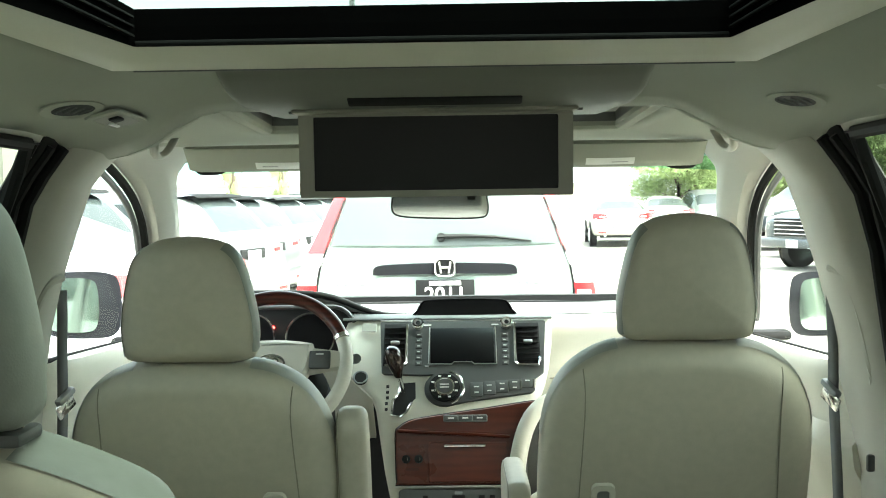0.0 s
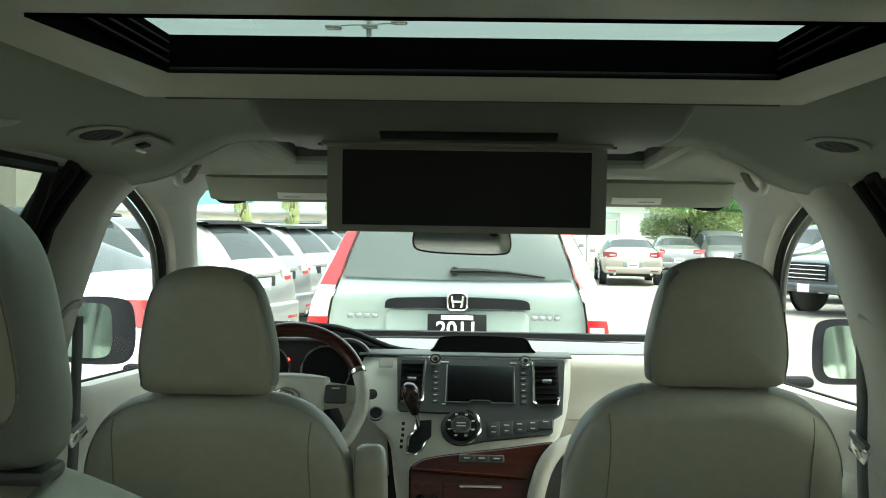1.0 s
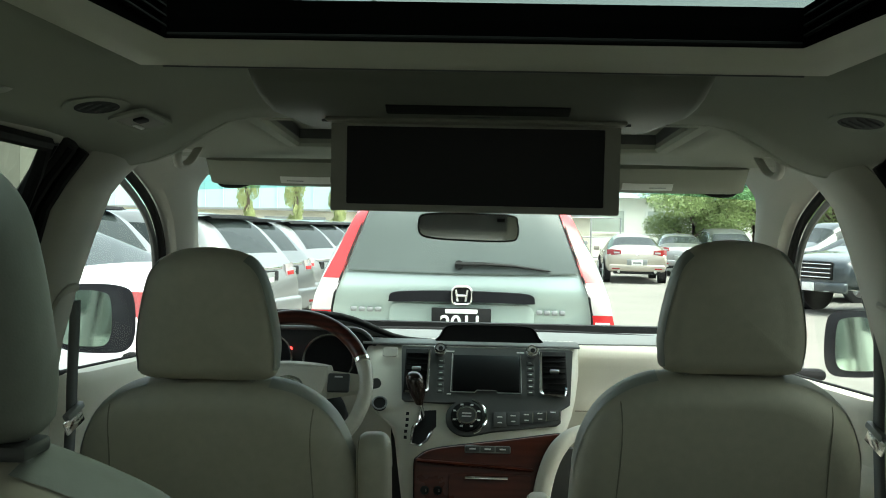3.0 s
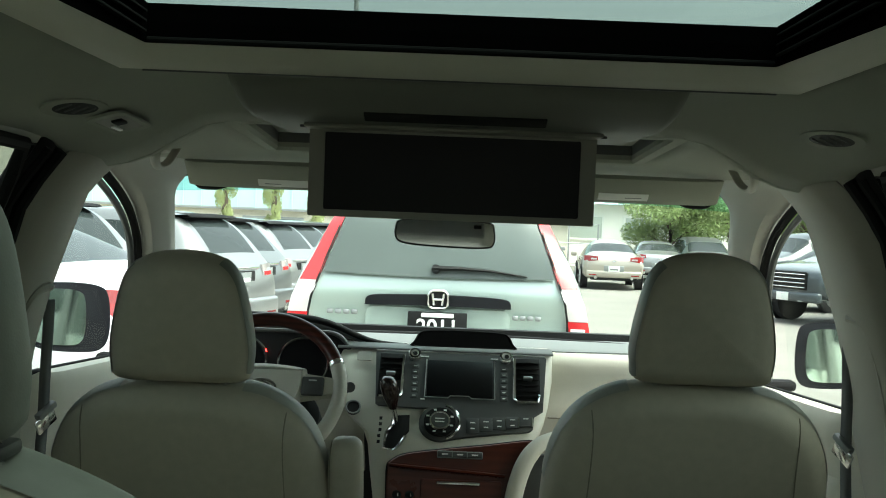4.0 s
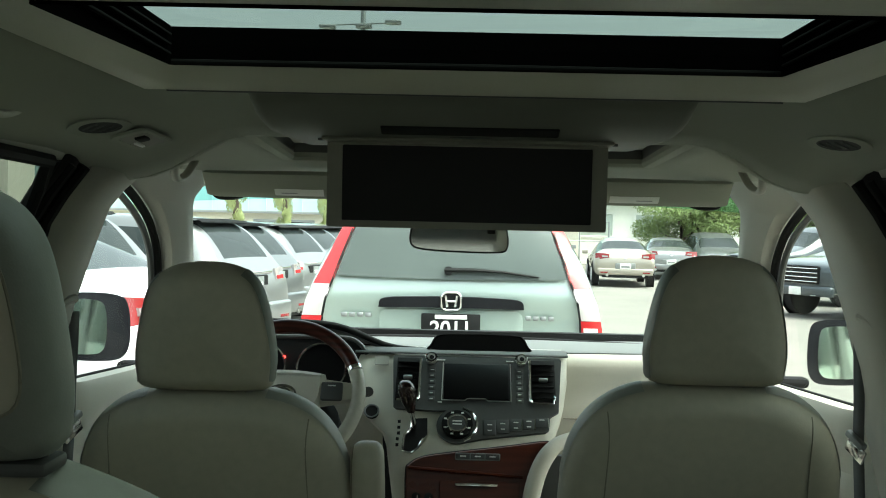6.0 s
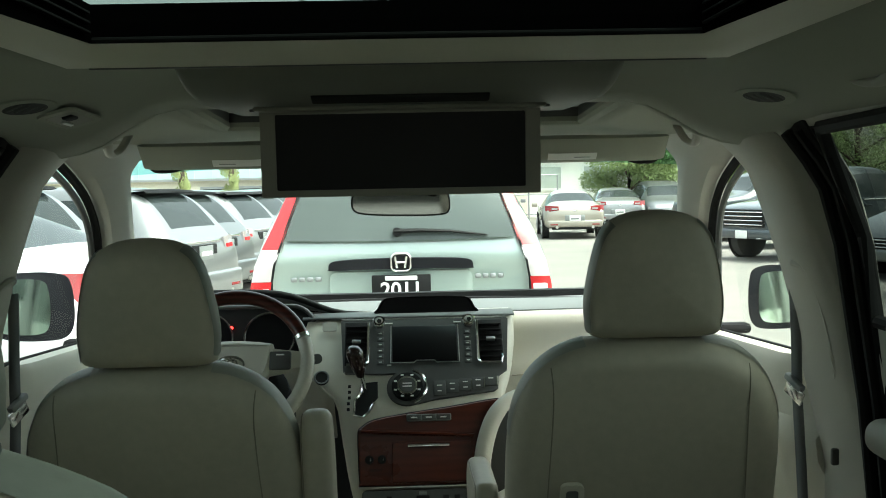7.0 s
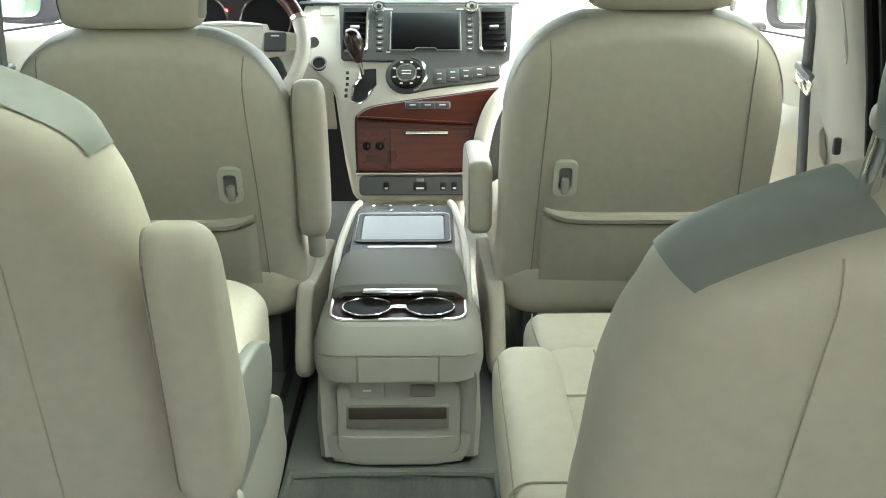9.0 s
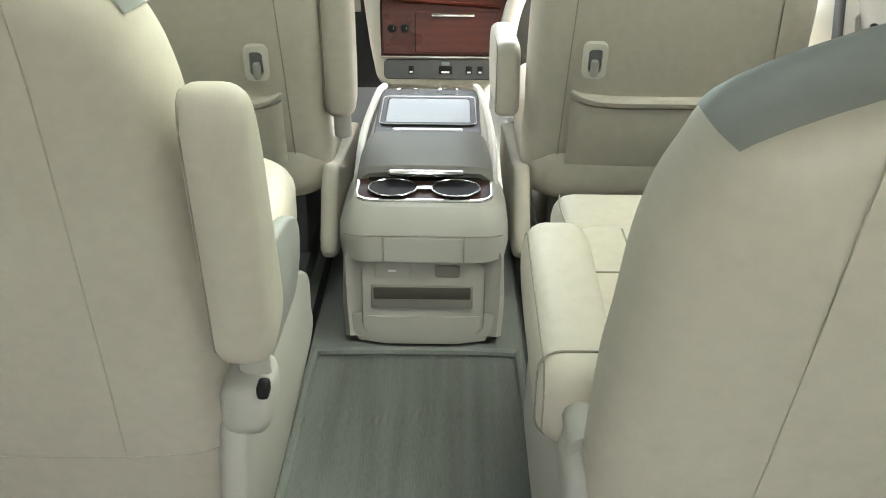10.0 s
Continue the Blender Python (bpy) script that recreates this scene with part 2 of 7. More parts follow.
def loft(rings, close=True, caps=True):
    """A skin over rings of equally many points."""
    bm = bmesh.new()
    vs = [[bm.verts.new(p) for p in r] for r in rings]
    n = len(rings[0])
    for a, b in zip(vs, vs[1:]):
        for i in range(n if close else n - 1):
            bm.faces.new((a[i], a[(i + 1) % n], b[(i + 1) % n], b[i]))
    if caps and close:
        bm.faces.new(vs[0][::-1])
        bm.faces.new(vs[-1])
    return bm


def spline(pts, n=40, closed=False):
    """Points along a smooth curve through pts."""
    P = [Vector(p) for p in pts]
    k = len(P)
    spans = k if closed else k - 1
    out = []
    for j in range(n if closed else n + 1):
        u = j * spans / n
        i = min(int(u), spans - 1)
        f = u - i
        if closed:
            a, b, c, d = P[(i - 1) % k], P[i % k], P[(i + 1) % k], P[(i + 2) % k]
        else:
            a, b, c, d = P[max(i - 1, 0)], P[i], P[min(i + 1, k - 1)], P[min(i + 2, k - 1)]
        out.append(0.5 * (2 * b + (c - a) * f + (2 * a - 5 * b + 4 * c - d) * f * f + (3 * b - a - 3 * c + d) * f ** 3))
    return out


def tube(pts, r, sides=8, closed=False, flat=1.0):
    """A round bar along points; r may be a list."""
    P = [Vector(p) for p in pts]
    rings = []
    up = Vector((0, 0, 1))
    for i, p in enumerate(P):
        a = P[i - 1] if (i or closed) else p
        b = P[(i + 1) % len(P)] if (i < len(P) - 1 or closed) else p
        d = (b - a).normalized()
        s = d.cross(up)
        s = s.normalized() if s.length > 1e-3 else Vector((1, 0, 0))
        w = s.cross(d)
        rad = r[i] if isinstance(r, (list, tuple)) else r
        rings.append([p + (s * math.cos(t) + w * math.sin(t) * flat) * rad for t in (2 * math.pi * k / sides for k in range(sides))])
    if closed:
        rings.append(rings[0])
    bm = loft(rings, True, not closed)
    if closed:
        bmesh.ops.remove_doubles(bm, verts=bm.verts, dist=1e-6)
    return bm


def disc(at, normal, r, depth, sides=28, bevel=0.0, r2=None):
    """A short round piece whose front faces along normal."""
    bm = bmesh.new()
    bmesh.ops.create_cone(bm, cap_ends=True, segments=sides, radius1=r, radius2=r if r2 is None else r2, depth=depth)
    if bevel:
        edges = [e for e in bm.edges if all(abs(v.co.z - depth / 2) < 1e-6 for v in e.verts)]
        bmesh.ops.bevel(bm, geom=edges, offset=bevel, segments=2, affect="EDGES")
    q = Vector(normal).to_track_quat("Z", "Y").to_matrix().to_4x4()
    bmesh.ops.transform(bm, matrix=Matrix.Translation(at) @ q, verts=bm.verts)
    return bm


def ring(at, normal, r, thick, sides=32, flat=1.0, sx=1.0):
    """A round bead, as a trim ring."""
    q = Vector(normal).to_track_quat("Z", "Y").to_matrix()
    pts = [Vector(at) + q @ Vector((sx * r * math.cos(t), r * math.sin(t), 0)) for t in (2 * math.pi * k / sides for k in range(sides))]
    rings = []
    for k, p in enumerate(pts):
        out = (p - Vector(at)).normalized()
        nn = q @ Vector((0, 0, 1))
        rings.append([p + (out * math.cos(a) + nn * math.sin(a) * flat) * thick for a in (2 * math.pi * j / 6 for j in range(6))])
    rings.append(rings[0])
    bm = loft(rings, True, False)
    bmesh.ops.remove_doubles(bm, verts=bm.verts, dist=1e-6)
    return bm


def rounded(w, h, r, n=6, top_r=None):
    """The outline of a rounded rectangle round the origin, anticlockwise."""
    tr = r if top_r is None else top_r
    out = []
    for cx, cy, a0, rr in ((1, 1, 0, tr), (-1, 1, 90, tr), (-1, -1, 180, r), (1, -1, 270, r)):
        for k in range(n + 1):
            a = radians(a0 + 90 * k / n)
            out.append((cx * (w / 2 - rr) + rr * math.cos(a), cy * (h / 2 - rr) + rr * math.sin(a)))
    return out


def offset_outline(pts, d):
    """The outline moved inwards by d."""
    n = len(pts)
    out = []
    for i in range(n):
        a, b, c = Vector(pts[i - 1]), Vector(pts[i]), Vector(pts[(i + 1) % n])
        t = (c - a)
        t = t.normalized() if t.length > 1e-9 else Vector((1, 0))
        out.append((b.x - t.y * d, b.y + t.x * d))
    return out


def pillow(outline, depth, round_off, bulge=0.0, bulge_front=None, m=Matrix(), steps=5):
    """An upholstered or moulded form: an outline in x and z with thickness in y, rounded edges and swelling faces. Its back faces -y."""
    front = bulge if bulge_front is None else bulge_front
    cx = sum(p[0] for p in outline) / len(outline)
    cz = sum(p[1] for p in outline) / len(outline)
    hx = max(abs(p[0] - cx) for p in outline)
    hz = max(abs(p[1] - cz) for p in outline)

    def shrink(d):
        return [(cx + (x - cx) * (1 - d / hx), cz + (z - cz) * (1 - d / hz)) for x, z in outline]

    def face(sign, swell):
        out = []
        inner = shrink(round_off)
        for s in (0.01, 0.25, 0.5, 0.7, 0.87):
            out.append([(cx + (x - cx) * s, sign * (depth / 2 + swell * (1 - s * s)), cz + (z - cz) * s) for x, z in inner])
        for k in range(steps + 1):
            a = math.pi / 2 * k / steps
            ln = shrink(round_off * (1 - math.sin(a)))
            out.append([(x, sign * (depth / 2 - round_off * (1 - math.cos(a))), z) for x, z in ln])
        return out

    rings = face(-1, bulge) + face(1, front)[::-1]
    bm = loft(rings, True, True)
    bmesh.ops.transform(bm, matrix=m, verts=bm.verts)
    return bm


def grid(f, us, vs, skip=None):
    """A sheet of quads f(u, v); skip(u0, u1, v0, v1) leaves openings."""
    bm = bmesh.new()
    V = [[bm.verts.new(f(u, v)) for v in vs] for u in us]
    for i in range(len(us) - 1):
        for j in range(len(vs) - 1):
            if skip and skip(us[i], us[i + 1], vs[j], vs[j + 1]):
                continue
            bm.faces.new((V[i][j], V[i + 1][j], V[i + 1][j + 1], V[i][j + 1]))
    return bm


def thicken(bm, d):
    """Gives a sheet thickness d along its normals."""
    bmesh.ops.recalc_face_normals(bm, faces=bm.faces)
    bmesh.ops.solidify(bm, geom=list(bm.faces), thickness=d)
    return bm


def plate(outline, thick, m, bevel=0.0):
    """A flat panel: an outline in local x and y, thickness towards local +z, placed by m."""
    bm = bmesh.new()
    lo = [bm.verts.new((x, y, 0)) for x, y in outline]
    inn = offset_outline(outline, bevel) if bevel else outline
    mid = [bm.verts.new((x, y, thick - bevel)) for x, y in outline] if bevel else None
    hi = [bm.verts.new((x, y, thick)) for x, y in inn]
    n = len(outline)
    bands = [lo, mid, hi] if bevel else [lo, hi]
    for a, b in zip(bands, bands[1:]):
        for i in range(n):
            bm.faces.new((a[i], a[(i + 1) % n], b[(i + 1) % n], b[i]))
    bm.faces.new(lo[::-1])
    bm.faces.new(hi)
    bmesh.ops.transform(bm, matrix=m, verts=bm.verts)
    return bm


def frame_ring(outer, inner, thick, m):
    """A flat frame between two outlines of equally many points."""
    n = len(outer)
    bm = bmesh.new()
    L = [[bm.verts.new((x, y, z)) for x, y in o] for o, z in ((outer, 0), (outer, thick), (inner, thick), (inner, 0))]
    for a, b in ((0, 1), (1, 2), (2, 3), (3, 0)):
        for i in range(n):
            bm.faces.new((L[a][i], L[a][(i + 1) % n], L[b][(i + 1) % n], L[b][i]))
    bmesh.ops.transform(bm, matrix=m, verts=bm.verts)
    return bm


def lerp(table, v):
    """Reads a table of (key, value) pairs."""
    if v <= table[0][0]:
        return table[0][1]
    for (a, p), (b, q) in zip(table, table[1:]):
        if v <= b:
            return p + (q - p) * (v - a) / (b - a)
    return table[-1][1]

# ---------------------------------------------------------------- the van's shell
FLOOR, GROUND = 0.19, -0.27

floor_bm = slab((1.66, 4.6, 0.04), (0, 1.0, FLOOR - 0.02))
solid("floor", floor_bm, CARPET, "grey-green carpeted cabin floor of the van", "floor")

# headliner
PROFILE_REAR = [(0, 1.36), (0.38, 1.361), (0.43, 1.350), (0.47, 1.333), (0.52, 1.317), (0.58, 1.308), (0.64, 1.303), (0.70, 1.294)]
PROFILE_EDGE = [(0, 1.335), (0.36, 1.33), (0.40, 1.322), (0.46, 1.303), (0.52, 1.280), (0.58, 1.267), (0.64, 1.262), (0.70, 1.256)]
XS = [-0.70, -0.67, -0.64, -0.61, -0.58, -0.55, -0.52, -0.49, -0.46, -0.43, -0.40, -0.36, -0.24, -0.12, 0, 0.12, 0.24, 0.36, 0.40, 0.43, 0.46, 0.49, 0.52, 0.55, 0.58, 0.61, 0.64, 0.67, 0.70]
HOLE = (0.40, 0.70, 1.30)


def edge_y(x):
    return 1.72 + max(0, abs(x) - 0.40) * 1.05


def rear_liner(x, y):
    s = max(0, min(1, (y - 1.58) / 0.14))
    z = lerp(PROFILE_REAR, abs(x)) * (1 - s) + lerp(PROFILE_EDGE, abs(x)) * s
    yy = y + max(0, (y - 1.3) / 0.42) * (edge_y(x) - 1.72)
    return (x, yy, z)


YS = [-1.3, -0.6, 0.0, 0.4, 0.7, 0.83, 0.95, 1.1, 1.236, 1.30, 1.36, 1.44, 1.52, 1.60, 1.67, 1.72]


def in_hole(u0, u1, v0, v1):
    return abs(u0) < HOLE[0] + 1e-6 and abs(u1) < HOLE[0] + 1e-6 and v0 > HOLE[1] - 1e-6 and v1 < HOLE[2] + 1e-6


def front_z(x, y):
    mid = lerp([(1.6, 1.365), (1.87, 1.345), (2.28, 1.328), (2.46, 1.316), (2.62, 1.300)], y)
    return mid - 0.035 * max(0, (abs(x) - 0.42) / 0.26) ** 2


FX = [-0.70, -0.66, -0.62, -0.58, -0.54, -0.50, -0.45, -0.40, -0.30, -0.15, 0, 0.15, 0.30, 0.40, 0.45, 0.50, 0.54, 0.58, 0.62, 0.66, 0.70]
FY = [1.62, 1.75, 1.87, 2.0, 2.14, 2.28, 2.36, 2.46, 2.56, 2.62]


def in_front_hole(u0, u1, v0, v1):
    return abs(u0) < 0.401 and abs(u1) < 0.401 and v0 > 1.869 and v1 < 2.281


back_part = grid(rear_liner, XS, YS, in_hole)
front_part = grid(lambda x, y: (x, y, front_z(x, y)), FX, FY, in_front_hole)
lip = grid(lambda x, k: (x, edge_y(x), lerp(PROFILE_EDGE, abs(x)) + k), XS, [0.0, 0.02, 0.05])
ceiling_bm = join(back_part, front_part, lip)
ceiling = solid("ceiling", ceiling_bm, LINER, "light grey-beige woven fabric headliner", "headliner")
thick = ceiling.modifiers.new("thickness", "SOLIDIFY")
thick.thickness, thick.offset = 0.012, 1

# outer roof skin, with two openings
roof_bm = grid(lambda x, y: (x, y, 1.44 - 0.12 * (abs(x) / 0.75) ** 3 - 0.06 * max(0, (y - 2.0) / 0.6) ** 2), [-0.78, -0.6, -0.56, -0.2, 0, 0.2, 0.56, 0.6, 0.78], [-1.35, -0.6, 0.2, 0.70, 1.25, 1.66, 2.2, 2.62],
               lambda u0, u1, v0, v1: abs(u0) < 0.57 and abs(u1) < 0.57 and v0 > 0.69 and v1 < 1.67)
roof = solid("roof", roof_bm, PAINT_SILVER, "painted metal roof panel of the van", "roof")
roof.modifiers.new("thickness", "SOLIDIFY").thickness = 0.01

# rear sunroof: trim round the opening, black well, glass
sunroof = thing("sunroof", "open-shade tinted glass sunroof with black frame", "sunroof", (0, 1.03, 1.36), kind="structure")
HX, HY0, HY1 = 0.357, 0.83, 1.236


def rect(x0, x1, y0, y1, z):
    return [(x0, y0, z), (x1, y0, z), (x1, y1, z), (x0, y1, z)]


well = loft([[(x, y, 1.358 + (1.371 - 1.358) * (y > 1)) for x, y, _ in rect(-HX + 0.001, HX - 0.001, HY0 + 0.001, HY1 - 0.001, 0)], rect(-HX + 0.003, HX - 0.003, HY0 + 0.003, HY1 - 0.003, 1.395), rect(-HX + 0.003, HX - 0.003, HY0 + 0.003, HY1 - 0.003, 1.4155)], True, False)
part("well", well, WELL_BLACK, sunroof, "matte black sunroof well", smooth=False)
for sx in (-1, 1):
    for z in (1.381, 1.392, 1.403):
        part("shade_rail", slab((0.005, 0.37, 0.003), (sx * (HX - 0.006), 1.03, z), 0.001), HOODBLACK, sunroof, "dark grooved shade rail")
part("glass_panel", slab((1.14, 1.00, 0.005), (0, 1.18, 1.432)), ROOFGLASS, sunroof, "grey-green tinted glass panel", smooth=False)
part("front_lip", tube([(-HX + 0.004, HY1 - 0.004, 1.3745), (0, HY1 - 0.003, 1.3755), (HX - 0.004, HY1 - 0.004, 1.3745)], 0.0032), HOODBLACK, sunroof, "dark rubber lip")
trim_o = [(-HX - 0.052, HY0 - 0.14), (HX + 0.052, HY0 - 0.14), (HX + 0.052, HY1 + 0.075), (-HX - 0.052, HY1 + 0.075)]
trim_i = [(-HX, HY0), (HX, HY0), (HX, HY1), (-HX, HY1)]


def trim_ring(scale, drop):
    """A ring of the surround; its inner front edge stands higher than its rear one."""
    out = []
    for (ox, oy), (ix, iy) in zip(trim_o, trim_i):
        z = (1.371 if iy > 1 else 1.361) * (1 - scale) + (1.350 if iy > 1 else 1.349) * scale
        out.append((ix + (ox - ix) * scale, iy + (oy - iy) * scale, z + drop))
    return out


part("surround", loft([trim_ring(0.0, 0.006), trim_ring(0.01, 0.0), trim_ring(0.5, -0.0015), trim_ring(0.95, 0.0), trim_ring(1.0, 0.002), trim_ring(1.0, 0.012)], True, False), CREAM, sunroof, "light grey moulded sunroof surround")
part("surround_joint", tube([(x * 0.93, y, z) for x, y, z in (trim_ring(1.0, 0.001)[k] for k in (3, 2))], 0.0018, 6), DARK, sunroof)

# front sunroof, shade closed
front_roof = thing("front_sunroof", "closed fabric sunshade in a recessed front sunroof opening", "sunroof", (0, 2.08, 1.34), kind="structure")
part("shade", grid(lambda x, y: (x, y, 1.392 - 0.08 * (y - 1.87)), [-0.43, 0, 0.43], [1.84, 2.1, 2.31]), LINER, front_roof, "pale fabric sunshade")
fo = [(-0.378, 1.87), (0.378, 1.87), (0.378, 2.28), (-0.378, 2.28)]
def fo_ring(kx, ky, dz, flat=None):
    return [(x * kx, 2.075 + (y - 2.075) * ky, front_z(x, y) + dz if flat is None else flat) for x, y in fo]


part("opening_trim", loft([fo_ring(1.065, 1.08, 0.004), fo_ring(1.06, 1.075, -0.004), fo_ring(1.0, 0.985, -0.005), fo_ring(0.985, 0.965, 0.002), fo_ring(0.985, 0.965, 0.012)], True, False), LINER, front_roof, "light plastic opening trim", smooth=False)
part("opening_wall", loft([fo_ring(0.992, 0.972, 0.006), fo_ring(0.985, 0.955, 0.030), fo_ring(0.985, 0.955, 0, 1.395)], True, False), DARK, front_roof, "dark inner wall of the opening", smooth=False)

# side walls: profile from floor to roof rail
SIDE = [(0.15, 0.80), (0.45, 0.835), (0.72, 0.825), (0.86, 0.80), (0.95, 0.79), (1.08, 0.772), (1.18, 0.745), (1.23, 0.715), (1.26, 0.69), (1.31, 0.66)]
ZS = [0.15, 0.30, 0.45, 0.60, 0.72, 0.86, 0.95, 1.02, 1.08, 1.14, 1.19, 1.23, 1.26, 1.286, 1.31]


def side_x(z):
    return lerp(SIDE, z)


def wall(side, y0, y1, wins, name, label):
    """One stretch of the van's inner side, with window openings (y0, y1, z0, z1)."""
    ys = sorted({y0, y1, *[w[0] for w in wins], *[w[1] for w in wins], *[y0 + (y1 - y0) * k / 6 for k in range(7)]})
    bm = grid(lambda y, z: (side * side_x(z), y, z), ys, ZS, lambda u0, u1, v0, v1: any(u0 > w[0] - 1e-6 and u1 < w[1] + 1e-6 and v0 > w[2] - 1e-6 and v1 < w[3] + 1e-6 for w in wins))
    ob = solid(name, bm, TRIM, label, "wall")
    s = ob.modifiers.new("thickness", "SOLIDIFY")
    s.thickness, s.offset = 0.014, 1
    return ob


for side, tag in ((-1, "left"), (1, "right")):
    win_end = 1.742
    rear = (0.72, win_end, 0.95, 1.286)
    wall(side, -1.35, win_end + 0.004, (rear, (-1.0, 0.5, 0.95, 1.286)), "wall_" + tag, "grey plastic sliding-door and quarter trim")
    ys = [rear[0] - 0.02, rear[1] + 0.003]
    gl = grid(lambda y, z: (side * (side_x(z) + 0.013), y, z), ys, [0.93, 1.0, 1.1, 1.23, 1.30])
    w = solid("window_3" if side < 0 else "window_4", gl, TINTED, "dark privacy glass of the sliding door", "window")
    gq = grid(lambda y, z: (side * (side_x(z) + 0.013), y, z), [-1.02, 0.52], [0.93, 1.0, 1.1, 1.23, 1.30])
    solid("window_6" if side < 0 else "window_7", gq, TINTED, "dark rear quarter privacy glass", "window")
    seal = [(side * (side_x(z) - 0.002), y, z) for y, z in ((0.74, 0.955), (win_end - 0.012, 0.955), (win_end - 0.006, 1.10), (win_end - 0.008, 1.235), (win_end - 0.045, 1.280), (1.2, 1.290), (0.74, 1.288))]
    solid("trim_seal_" + tag, tube(seal, 0.012, 8, True), RUBBER, "black rubber window seal", "seal")
    # the seal and dark reveal beside the B pillar
    slant = lambda z: win_end + 0.004 + 0.04 * (z - 1.1)
    rev = grid(lambda u, z: (side * (side_x(z) + 0.004 + 0.014 * u), slant(z) + (1.90 - slant(z)) * u, z), [0, 0.5, 1.0], [0.40, 0.60, 0.8, 0.95, 1.08, 1.18, 1.23, 1.27, 1.31])
    rv = solid("trim_reveal_" + tag, rev, RUBBER, "dark door-shut reveal beside the pillar", "door seal")
    rv.modifiers.new("thickness", "SOLIDIFY").thickness = 0.006
    gap_y = 1.868 - win_end
    for f, r in ((0.30, 0.010), (0.76, 0.012)):
        solid("trim_weatherstrip_" + tag, tube([(side * (side_x(z) - 0.004), slant(z) + gap_y * f, z) for z in (0.45, 0.55, 0.8, 0.95, 1.08, 1.18, 1.23, 1.28)], r, 8), RUBBER, "black rubber door weatherstrip", "seal")
    # dark lining of the window opening, added to blacken its brightly lit edges
    solid("trim_lining_" + tag, grid(lambda u, z: (side * (side_x(z) - 0.003 + 0.014 * u), win_end - 0.003, z), [0, 1], [0.95, 1.08, 1.19, 1.23, 1.26, 1.284]), RUBBER, "added black lining darkening the sliding-door window edge", "window lining").modifiers.new("thickness", "SOLIDIFY").thickness = 0.003
    solid("trim_lining_" + tag, grid(lambda u, y: (side * (side_x(1.283) - 0.003 + 0.014 * u), y, 1.283), [0, 1], [0.74, win_end - 0.004]), RUBBER, "added black lining darkening the sliding-door window top", "window lining").modifiers.new("thickness", "SOLIDIFY").thickness = 0.003
    # sliding door: padded armrest ledge under the window
    ledge = thing("door_3" if side < 0 else "door_4", "closed sliding door with a padded grey armrest", "door", (side * 0.80, 1.45, FLOOR), kind="structure")
    part("armrest", slab((0.088, 0.66, 0.060), (side * 0.782, 1.36, 0.776), 0.027, seg=5), TRIM, ledge, "padded grey door armrest")
    part("lower_panel", slab((0.02, 0.86, 0.30), (side * 0.812, 1.30, 0.575), 0.008), DARK, ledge, "dark grey lower door panel")

    # B pillar cover, leaning inwards at the top
    pil = thing("pillar", "light grey plastic B pillar cover", "pillar", (side * 0.8, 2.0, FLOOR), kind="structure")
    rings = []
    for z, xf, y0, y1 in ((0.19, 0.835, 1.86, 2.12), (0.62, 0.835, 1.86, 2.12), (0.83, 0.800, 1.86, 2.09), (0.93, 0.780, 1.865, 2.08), (1.02, 0.755, 1.87, 2.075), (1.12, 0.722, 1.875, 2.075), (1.17, 0.704, 1.88, 2.075), (1.21, 0.687, 1.885, 2.07), (1.245, 0.655, 1.89, 2.06), (1.29, 0.60, 1.89, 2.04)):
        if side > 0 and z > 0.7:
            xf, y1 = xf - 0.008, y1 + 0.05
        rings.append([(side * (xf + 0.055), y0 - 0.02, z), (side * (xf + 0.02), y0, z), (side * (xf + 0.002), y0 + 0.025, z), (side * xf, (y0 + y1) / 2, z),
                      (side * (xf + 0.004), y1 - 0.03, z), (side * (xf + 0.02), y1 - 0.008, z), (side * (xf + 0.06), y1, z)])
    part("cover", thicken(loft(rings, False, False), 0.006), TRIM, pil)

    # A pillar and header strip between door frame and windscreen
    a = spline([(0.665, 2.04, 1.285), (0.70, 2.13, 1.283), (0.72, 2.24, 1.272), (0.722, 2.37, 1.228), (0.724, 2.47, 1.175), (0.735, 2.56, 1.095), (0.78, 2.72, 0.93), (0.80, 2.80, 0.86)], 28)
    b = spline([(0.57, 2.42, 1.320), (0.60, 2.50, 1.298), (0.64, 2.545, 1.262), (0.662, 2.57, 1.235), (0.675, 2.61, 1.18), (0.692, 2.68, 1.10), (0.74, 2.90, 0.95), (0.77, 3.02, 0.87)], 28)
    c = [p * 0.5 + q * 0.5 + Vector((-0.035, -0.035, 0.030 * (1 - i / 28))) for i, (p, q) in enumerate(zip(a, b))]
    strip = loft([[(side * p.x, p.y, p.z), (side * (p.x * 0.72 + r.x * 0.28 - 0.012), p.y * 0.7 + r.y * 0.3 - 0.02, p.z * 0.7 + r.z * 0.3), (side * r.x, r.y, r.z),
                   (side * (q.x * 0.7 + r.x * 0.3 - 0.01), q.y * 0.72 + r.y * 0.28 - 0.016, q.z * 0.7 + r.z * 0.3), (side * q.x, q.y, q.z), (side * (q.x + 0.06), q.y + 0.03, q.z + 0.02), (side * (p.x + 0.05), p.y + 0.05, p.z + 0.02)]
                  for p, q, r in zip(a, b, c)], True, True)
    ap = thing("pillar", "light grey fabric-grained A pillar cover", "pillar", (side * 0.72, 2.6, 0.87), kind="structure")
    part("cover", strip, TRIM, ap)
    part("door_frame", tube([(side * (p.x + 0.010), p.y - 0.004, p.z - 0.008) for p in a], 0.010, 8), RUBBER, ap, "black door-frame seal")
